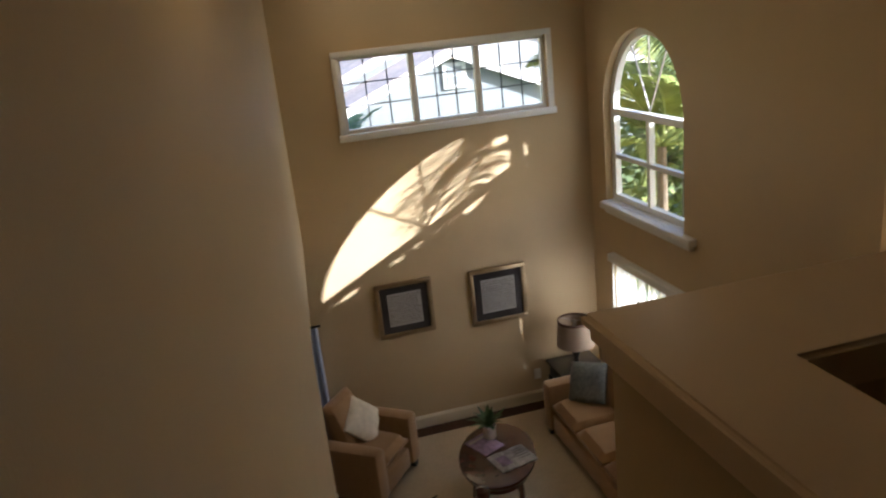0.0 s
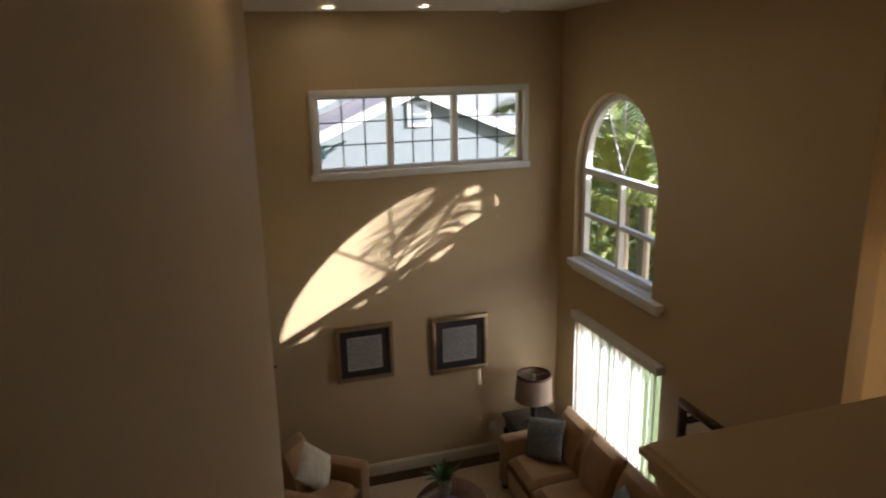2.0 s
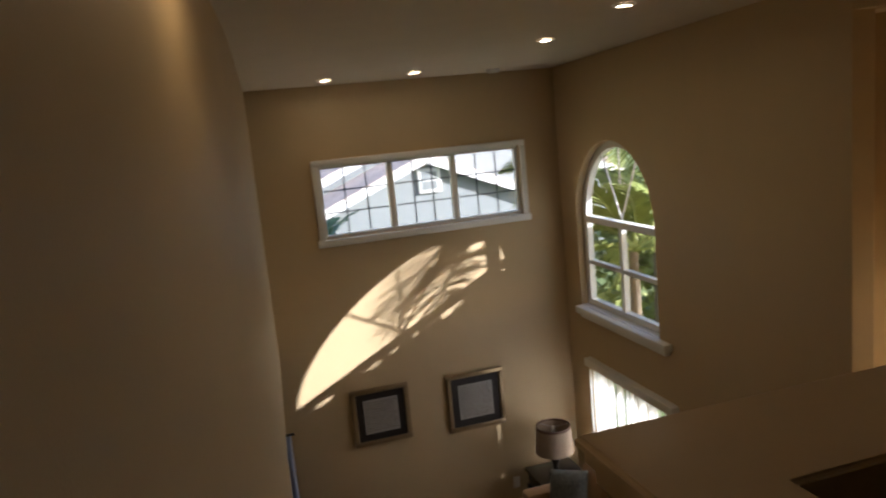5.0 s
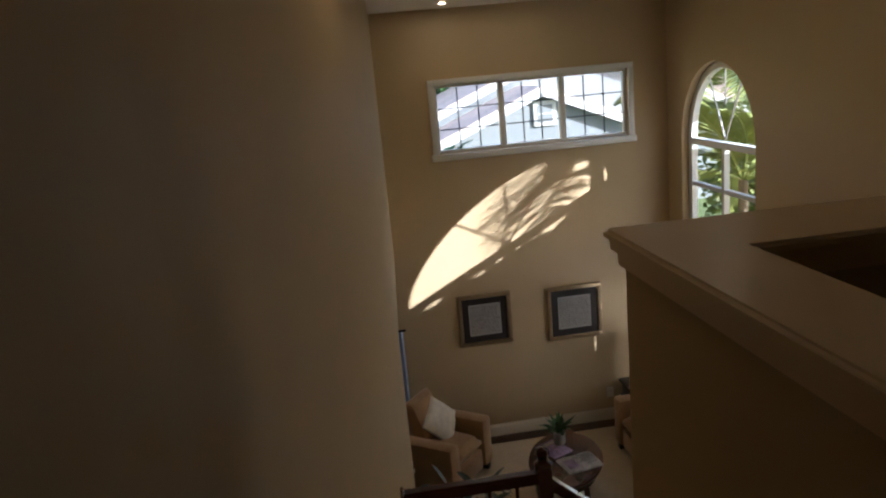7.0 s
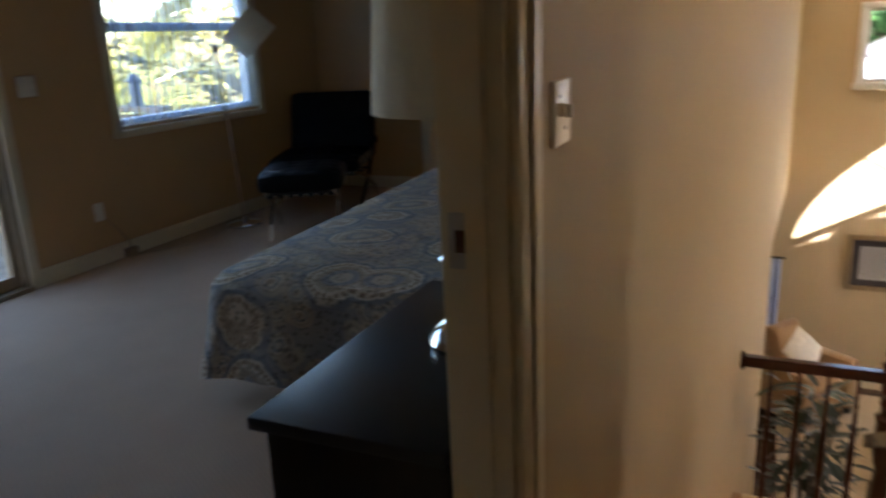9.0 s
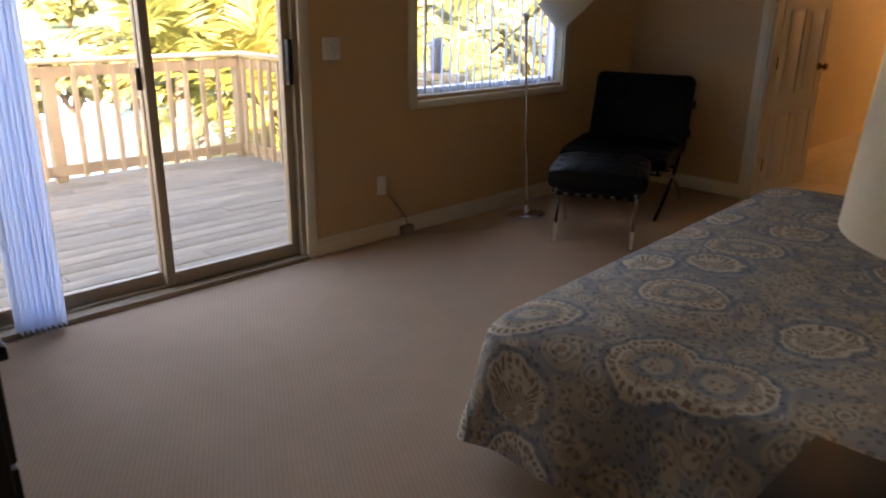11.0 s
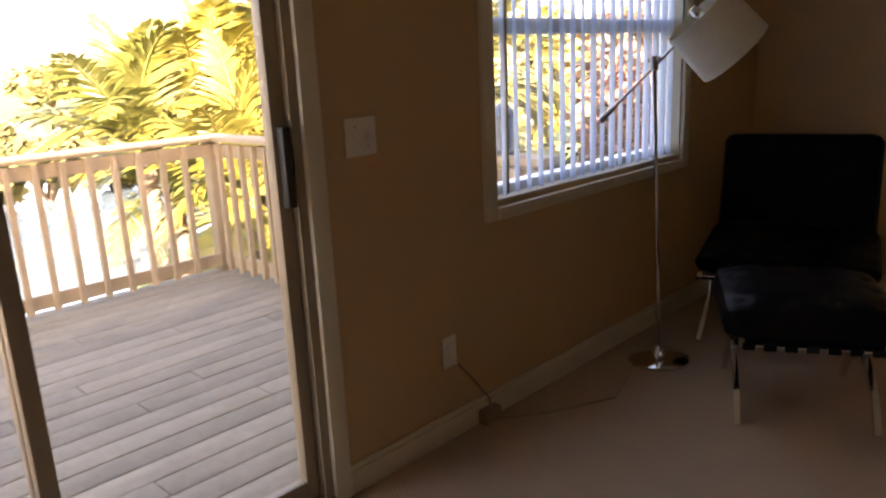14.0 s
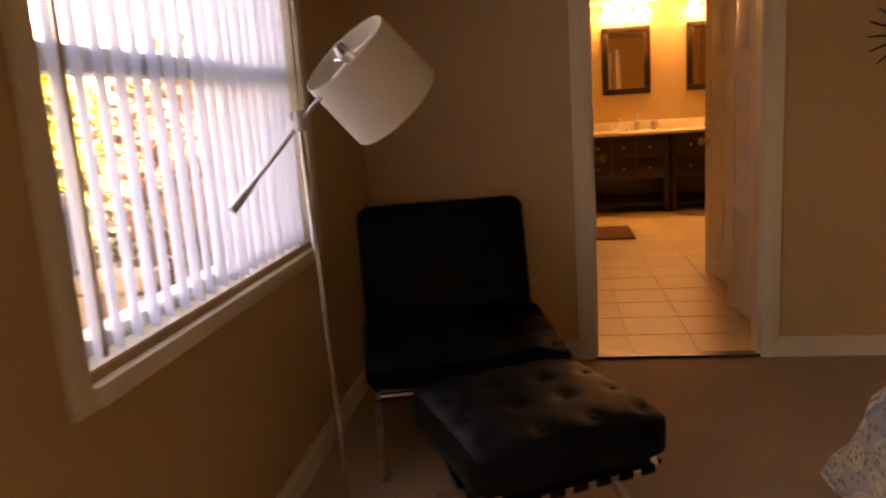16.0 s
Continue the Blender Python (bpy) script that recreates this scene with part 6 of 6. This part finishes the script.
for y in (-1.6, 0.45, 2.42, 4.10):
    dpost(-6.62, y)
dpost(-5.0, 4.14)
dpost(-3.80, 4.14)
part("top_rail", bx(-6.70, -6.54, -3.0, 4.21, 0.942, 0.98, bevel=0.006), RAILWOOD, rail_d)
part("top_rail", bx(-6.54, -3.70, 4.06, 4.21, 0.942, 0.98, bevel=0.006), RAILWOOD, rail_d)
for z in (0.05, 0.84):
    part("rail", bx(-6.600, -6.562, -3.0, 4.055, z, z + 0.085), RAILWOOD, rail_d)
    part("rail", bx(-6.56, -3.70, 4.08, 4.118, z, z + 0.085), RAILWOOD, rail_d)
bal = None
for k in range(44):
    y = -2.9 + 0.157 * k
    if min(abs(y - q) for q in (-1.6, 0.45, 2.42, 4.10)) < 0.07:
        continue
    o = part("baluster", bx(-6.560, -6.525, y - 0.017, y + 0.017, 0.03, 0.93), RAILWOOD, rail_d, smooth=False)
for k in range(19):
    x = -6.45 + 0.145 * k
    if abs(x + 5.0) < 0.06:
        continue
    part("baluster", bx(x - 0.017, x + 0.017, 4.045, 4.079, 0.03, 0.93), RAILWOOD, rail_d, smooth=False)
bm = bmesh.new()
box(bm, DX0, DX1, -3.05, DY1, -0.30, -0.105)
for x, y in ((-6.5, 4.0), (-6.5, 0.5), (-6.5, -2.8)):
    box(bm, x - 0.06, x + 0.06, y - 0.06, y + 0.06, -2.6, -0.30)
part("joists", bm, DECKWOOD, deck)

# ---- outdoors ----
GZ = ZL - 0.22
bm = bmesh.new()
box(bm, -900, 900, -900, 900, GZ - 0.3, GZ)
structure("ground", bm, GRASS, "lawn reaching the horizon", "ground")
bm = bmesh.new()
prism(bm, [(-10, -60), (-9, -20), (-8.6, 2.2), (-9.4, 4.0), (-13, 5.0), (-18, 9), (-26, 20), (-60, 30), (-120, 20), (-120, -90), (-40, -90)], GZ + 0.01, GZ + 0.03)
structure("water", bm, WATER, "still lake reflecting the sky", "water")
bm = bmesh.new()
prism(bm, [(FO.x + 0.3, FO.y - 1.2), (FO.x + 42, FO.y + 6), (FO.x + 38, FO.y + 42), (FO.x - 0.6, FO.y + 1.4)], GZ, GZ + 0.05)
structure("pavement", bm, CONCRETE, "pale sunlit concrete drive in front of the entry", "pavement")


def frond_mesh(rr, length, leaf_len, n, droop, leaf_w=0.035):
    bm = bmesh.new()
    pts = []
    for k in range(n + 1):
        s = k / n
        pts.append(Vector((length * s * (1 - 0.25 * droop * s), 0, length * (0.55 * s - droop * s * s))))
    tube(bm, pts, [0.022 * (1 - 0.85 * k / n) + 0.004 for k in range(n + 1)], 5)
    m = n * 3
    for k in range(m):
        s = 0.14 + 0.86 * k / m
        i = min(int(s * n), n - 1)
        f = s * n - i
        p = pts[i].lerp(pts[i + 1], f)
        d = (pts[i + 1] - pts[i]).normalized()
        L = leaf_len * (math.sin(math.pi * min(1, 0.25 + 0.72 * s))) * rr.uniform(0.8, 1.1)
        for sd_ in (-1, 1):
            dirn = (Vector((0, sd_, 0)) * 0.85 + d * 0.62 + Vector((0, 0, rr.uniform(-0.05, 0.3)))).normalized()
            q = p + dirn * L * 0.55 + Vector((0, 0, -0.05 * L))
            e = p + dirn * L + Vector((0, 0, -0.28 * L))
            wv_ = d * leaf_w * 0.5
            a = [bm.verts.new(v) for v in (p - wv_ * 0.5, p + wv_ * 0.5, q + wv_, q - wv_)]
            t = bm.verts.new(e)
            bm.faces.new(a)
            bm.faces.new((a[3], a[2], t))
    return bm


def palm(label, at, height, fronds, length, seed, material, leaf_len=0.5, lean=0.1, trunk_r=0.11, leaf_w=0.035):
    rr = random.Random(seed)
    e = thing("palm_tree", label, "tree", at)
    bm = bmesh.new()
    pts = [(lean * height * (k / 8) ** 2, 0, height * k / 8) for k in range(9)]
    tube(bm, pts, [trunk_r * (1.25 - 0.45 * k / 8) for k in range(9)], 10)
    part("trunk", bm, BARK, e)
    meshes = [finish(frond_mesh(rr, length * rr.uniform(0.85, 1.1), leaf_len, 12, dr, leaf_w), "frond", material) for dr in (0.55, 0.8, 1.1, 0.35)]
    top = Vector(pts[-1])
    for k in range(fronds):
        ob = new("frond", meshes[k % 4])
        ob.parent = e
        tilt = rr.uniform(-35, 30) if k % 3 else rr.uniform(-70, -25)
        ob.matrix_basis = Matrix.Translation(top) @ pose(0, 0, 0, 0, 0, 360 * k / fronds * 2.4 + rr.uniform(-15, 15)) @ pose(0, 0, 0, rr.uniform(-20, 20), tilt, 0)
    return e


def shrub(name, label, at, size, n, seed, material, leaf=0.12, stem=True, category="shrub"):
    rr = random.Random(seed)
    e = thing(name, label, category, at)
    sx, sy, sz = size
    if stem:
        bm = bmesh.new()
        for k in range(6):
            a = rr.uniform(0, 6.28)
            tube(bm, [(0, 0, 0), (0.2 * sx * math.cos(a), 0.2 * sy * math.sin(a), sz * 0.4), (0.55 * sx * math.cos(a), 0.55 * sy * math.sin(a), sz * rr.uniform(0.6, 0.85))], [0.035 * sz, 0.022 * sz, 0.008 * sz], 6)
        part("trunk", bm, BARK, e)
    verts, faces = [], []
    lumps = [(rr.uniform(-0.6, 0.6), rr.uniform(-0.6, 0.6), rr.uniform(0.2, 0.8), rr.uniform(0.25, 0.5)) for _ in range(11)]
    for k in range(n):
        lx, ly, lz, lr = rr.choice(lumps)
        v = Vector((rr.gauss(0, 1), rr.gauss(0, 1), rr.gauss(0, 1))).normalized() * (lr * rr.uniform(0.55, 1.0))
        p = Vector(((lx + v.x) * sx, (ly + v.y) * sy, max(0.02, (lz + v.z * 0.8)) * sz))
        a = Vector((rr.gauss(0, 1), rr.gauss(0, 1), rr.gauss(0, 0.6))).normalized() * leaf * rr.uniform(0.6, 1.2)
        b = a.cross(Vector((rr.gauss(0, 1), rr.gauss(0, 1), rr.gauss(0, 1)))).normalized() * leaf * 0.45
        i = len(verts)
        verts += [p - a, p + b, p + a, p - b]
        faces.append((i, i + 1, i + 2, i + 3))
    me = bpy.data.meshes.new("crown")
    me.from_pydata([tuple(v) for v in verts], [], faces)
    me.materials.append(material)
    ob = new("crown", me)
    ob.parent = e
    return e


# palms outside the arched window
def blocker_hedge(label, at, size, n, seed, material, leaf):
    rr = random.Random(seed)
    e = thing("hedge", label, "hedge", at)
    sx, sy, sz = size
    bm = bmesh.new()
    for k in range(5):
        y = sy * (k / 4 - 0.5) * 0.8
        tube(bm, [(0, y, 0), (rr.uniform(-0.06, 0.06), y + rr.uniform(-0.1, 0.1), sz * 0.5), (0, y + rr.uniform(-0.1, 0.1), sz * 0.92)], [0.035, 0.025, 0.01], 6)
    part("trunk", bm, BARK, e)
    verts, faces = [], []
    for k in range(n):
        p = Vector((rr.uniform(-0.5, 0.5) * sx, rr.uniform(-0.5, 0.5) * sy, sz * (0.80 + 0.20 * rr.random() ** 0.8)))
        p.z -= 0.05 * (1 + math.sin(p.y * 9 + p.x * 5)) * rr.random()
        a = Vector((rr.gauss(0, 1), rr.gauss(0, 1), rr.gauss(0, 0.6))).normalized() * leaf * rr.uniform(0.6, 1.2)
        b = a.cross(Vector((rr.gauss(0, 1), rr.gauss(0, 1), rr.gauss(0, 1)))).normalized() * leaf * 0.45
        i = len(verts)
        verts += [p - a, p + b, p + a, p - b]
        faces.append((i, i + 1, i + 2, i + 3))
    me = bpy.data.meshes.new("crown")
    me.from_pydata([tuple(v) for v in verts], [], faces)
    me.materials.append(material)
    new("crown", me).parent = e
    return e


# added out of view, to keep the sun off the panes below the arch
blocker_hedge("clipped hedge on bare stems, added to shade the lower arched panes", (5.38, 6.02, GZ), (0.42, 1.35, 4.03), 4200, 27, BUSH, 0.10)
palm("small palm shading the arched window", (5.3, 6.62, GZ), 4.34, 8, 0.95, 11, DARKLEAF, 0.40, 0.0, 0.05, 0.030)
palm("sunlit green palm close to the arched window", (5.0, 9.2, GZ), 2.5, 13, 1.5, 31, SUNLITLEAF, 0.42, 0.0, 0.07, 0.05)
palm("sunlit green palm close to the arched window", (6.3, 10.2, GZ), 2.2, 13, 1.6, 32, SUNLITLEAF, 0.42, 0.0, 0.07, 0.05)
palm("tall palm beyond the arched window", (7.4, 12.4, GZ), 4.2, 15, 2.2, 13, SUNLITLEAF, 0.6, 0.02, 0.1, 0.05)
palm("tall palm beyond the arched window", (5.9, 12.6, GZ), 3.2, 14, 2.0, 14, SUNLITLEAF, 0.6, 0.02, 0.1, 0.05)
shrub("shrub", "leafy shrub under the living room windows", (5.2, 10.6, GZ), (1.0, 1.2, 1.8), 2200, 15, SUNLITLEAF, 0.09)
shrub("shrub", "tall hedge beyond the palms", (8.6, 14.0, GZ), (2.0, 1.6, 2.5), 3600, 16, SUNLITLEAF)
shrub("shrub", "tall hedge beyond the palms", (10.5, 13.0, GZ), (1.6, 1.6, 2.2), 2600, 19, BUSH)
shrub("shrub", "sunlit garden shrub in front of the entry", (10.2, 7.0, GZ), (0.9, 0.9, 1.05), 3000, 17, SUNLITLEAF, 0.08)
shrub("shrub", "sunlit garden shrub in front of the entry", (14.5, 9.0, GZ), (1.2, 1.2, 0.9), 2200, 18, SUNLITLEAF, 0.10)
palm("small yellow-green palm in front of the entry", (8.4, 6.55, GZ), 0.7, 10, 0.8, 24, SUNLITLEAF, 0.3, 0.0, 0.05, 0.04)
# porch column and lantern
colm = thing("porch_column", "square tan stucco porch column", "column", (5.06, 5.16, GZ), 37)
part("shaft", bx(-0.13, 0.13, -0.13, 0.13, 0.2, 3.83, bevel=0.01), PORCH, colm)
part("plinth", bx(-0.17, 0.17, -0.17, 0.17, 0, 0.2, bevel=0.01), PORCH, colm)
part("band", bx(-0.155, 0.155, -0.155, 0.155, 2.55, 2.65, bevel=0.02), FASCIA, colm)
bm = bmesh.new()
prism(bm, [(FA.x + 0.1, FA.y + 0.15), (FB.x + 0.2, FB.y), (FB.x + 0.8, FB.y + 0.5), (FA.x + 0.7, FA.y + 0.55)], 1.25, 1.4)
structure("porch_roof", bm, PORCH, "underside of the porch roof", "roof")
lan = thing("porch_lantern", "hanging metal porch lantern", "lantern", (4.95, 4.765, 0.53))
bm = bmesh.new()
lathe(bm, [(0.0, 0.13), (0.02, 0.12), (0.03, 0.085), (0.075, 0.035), (0.085, 0.0), (0.08, 0.0), (0.0, 0.06)], 20)
part("shade", bm, STEEL, lan)
bm = bmesh.new()
cyl(bm, (0, 0, 0.12), (0, 0, 0.72), 0.006, seg=8)
part("stem", bm, STEEL, lan)

# neighbour's house
nh = thing("neighbour_house", "pale stucco house with white-edged gables and clay tile roof", "house", (4.85, 18.0, GZ))
HH = 0.93 - GZ
PITCH = 0.415


def gable(x0, x1, xa, za, y, depth, roof_left, roof_right):
    """A gabled wing facing -y, its ridge at xa, za."""
    z0, z1 = za - PITCH * (xa - x0), za - PITCH * (x1 - xa)
    bm = bmesh.new()
    poly = [(x0 + 0.3, 0), (x1 - 0.3, 0), (x1 - 0.3, z1 - 0.02), (xa, za - 0.16), (x0 + 0.3, z0 - 0.02)]
    front = [bm.verts.new((x, y, z)) for x, z in poly]
    back = [bm.verts.new((x, y + depth, z)) for x, z in poly]
    bm.faces.new(front)
    bm.faces.new(back[::-1])
    for k in range(5):
        bm.faces.new((front[k], back[k], back[(k + 1) % 5], front[(k + 1) % 5]))
    part("wall", bm, STUCCO, nh, smooth=False)
    for p, q, cover, words in (((x0, z0), (xa, za), roof_left, "pale shaded roof slope"), ((xa, za), (x1, z1), roof_right, "clay tile roof slope")):
        bm = bmesh.new()
        flatbar(bm, [(p[0], y + depth / 2 - 0.05, p[1] + 0.03), (q[0], y + depth / 2 - 0.05, q[1] + 0.03)], depth + 0.22, 0.09, (0, 1, 0))
        part("roof", bm, cover, nh, words)
        bm = bmesh.new()
        flatbar(bm, [(p[0], y - 0.18, p[1] - 0.05), (q[0], y - 0.18, q[1] - 0.05)], 0.03, 0.19, (0, 1, 0))
        part("fascia", bm, FASCIA, nh, "white fascia board")
        bm = bmesh.new()
        flatbar(bm, [(p[0], y - 0.08, p[1] - 0.13), (q[0], y - 0.08, q[1] - 0.13)], 0.15, 0.025, (0, 1, 0))
        part("soffit", bm, FASCIA, nh)


gable(-2.55, 3.4, 0.0, HH, 0.0, 4.0, ROOFTILE, ROOFTILE)
gable(-2.95, 6.4, 1.35, HH + 1.0, 2.2, 5.0, ROOFTILE, ROOFTILE)
gw = part("gable_window", bx(-0.20, 0.36, -0.05, 0.02, HH - 0.86, HH - 0.28, bevel=0.01), FASCIA, nh, "white framed gable window")
part("pane", bx(-0.10, 0.26, -0.06, -0.049, HH - 0.77, HH - 0.37), STUCCO, gw)
part("muntin", bx(-0.10, 0.26, -0.07, -0.061, HH - 0.58, HH - 0.56), FASCIA, gw)
bm = bmesh.new()
verts = [(0.2, 2.3, HH - 0.1), (8.0, 2.3, HH - 3.3), (8.0, 9.5, HH + 1.6), (0.6, 9.5, HH + 1.6)]
bm.faces.new([bm.verts.new(v) for v in verts])
bmesh.ops.solidify(bm, geom=bm.faces[:], thickness=0.1)
part("main_roof", bm, ROOFTILE, nh, "sunlit clay tile main roof")
shrub("tree", "dark leafy tree behind the neighbour's house", (2.2, 26.5, GZ), (3.4, 2.4, 6.6), 5200, 21, LEAF, 0.20, category="tree")
palm("small palm at the neighbour's corner", (1.75, 14.4, GZ), 1.7, 10, 1.5, 22, LEAF, 0.4, 0.0, 0.08, 0.05)
shrub("tree", "leafy tree behind the neighbour's house", (7.5, 38.0, GZ), (5.0, 3.0, 8.0), 3200, 23, BUSH, 0.3, category="tree")

# lakeside planting beyond the deck
rr = random.Random(40)
for k, (x, y, h) in enumerate(((-11.0, 6.5, 3.3), (-10.6, 5.4, 3.0), (-9.4, 6.0, 2.5), (-9.2, 9.6, 3.4), (-13.2, 8.6, 3.6), (-12.4, 6.6, 2.2), (-8.3, 7.8, 2.0), (-10.0, 7.6, 3.9))):
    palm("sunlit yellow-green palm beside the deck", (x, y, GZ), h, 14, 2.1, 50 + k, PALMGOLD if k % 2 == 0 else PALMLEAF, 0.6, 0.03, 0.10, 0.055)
for k, (x, y, sx, sz) in enumerate(((-13.6, 10.2, 1.6, 2.2), (-11.5, 9.6, 1.8, 2.6), (-9.6, 11.3, 2.0, 2.8), (-8.8, 9.0, 1.3, 1.6))):
    shrub("shrub", "sunlit shrub under the palms", (x, y, GZ), (sx, sx, sz), 1700, 70 + k, BUSH, 0.14)
for k, (x, y, sx, sz) in enumerate(((-6.8, 11.5, 1.6, 4.2), (-7.6, 13.6, 2.0, 4.6), (-5.6, 13.0, 1.8, 4.4), (-9.5, 16.0, 2.6, 4.6))):
    shrub("shrub", "reddish flowering shrub outside the bedroom window", (x, y, GZ), (sx, sx, sz), 2600, 80 + k, BUSHRED if k % 2 == 0 else BUSH, 0.16)
for k in range(11):
    y = -2 + 4.2 * k + rr.uniform(-1, 1)
    x = -27 + rr.uniform(-2, 2) + max(0, y - 12) * 0.62
    shrub("tree", "sunlit yellow-green tree on the near lake shore", (x, y + 4, GZ), (3.0, 3.0, rr.uniform(2.2, 2.9) if k < 4 else rr.uniform(4.5, 6.5)), 1500, 200 + k, BUSH if k % 3 else PALMGOLD, 0.34, category="tree")
for k in range(16):
    y = -75 + 11 * k + rr.uniform(-3, 3)
    x = -125 + rr.uniform(-4, 4) + max(0, (y - 10)) * 0.9
    shrub("tree", "distant green tree across the lake", (x, y, GZ), (7, 5, rr.uniform(4, 6)), 700, 100 + k, BUSH, 0.9, category="tree")

lamp = thing("post_lantern", "grey metal lantern on the deck railing outside the bedroom window", "lantern", (-3.97, 4.135, 0.922))
bm = bmesh.new()
lathe(bm, [(0.0, 0.0), (0.055, 0.0), (0.058, 0.015), (0.05, 0.02), (0.05, 0.17), (0.064, 0.175), (0.06, 0.19), (0.03, 0.225), (0.008, 0.235), (0.0, 0.24)], 18)
part("housing", bm, LANTERN_GREY, lamp)

# ---- pieces of floors and decks ----
plank_meshes = {}
for i in range(22):
    x0 = DX0 + 0.005 + i * 0.1385
    if x0 + 0.132 > DX1:
        break
    y = -3.05 - (i * 0.73) % 1.9
    while y < DY1:
        y1 = min(y + (1.9 if i % 2 else 2.4), DY1)
        ya = max(y, -3.05)
        if y1 - ya > 0.1:
            key = round(y1 - ya, 2)
            if key not in plank_meshes:
                plank_meshes[key] = finish(bx(0, 0.132, 0.002, key - 0.002, -0.035, 0.0, bevel=0.004), "plank", DECKWOOD)
            o = new("plank", plank_meshes[key])
            o.parent = deck
            o.location = (x0, ya, -0.065 + rr.uniform(-0.0015, 0.0015))
        y = y1
tile_mesh = finish(bx(0.003, 0.327, 0.003, 0.327, 0.0, 0.0035, bevel=0.001), "tile", TILE, smooth=False)
for i in range(9):
    for j in range(16):
        o = new("tile", tile_mesh)
        o.parent = bath_floor
        o.location = (-2.85 + 0.33 * i - 0.02, NY + 0.02 + 0.33 * j, 0.004)
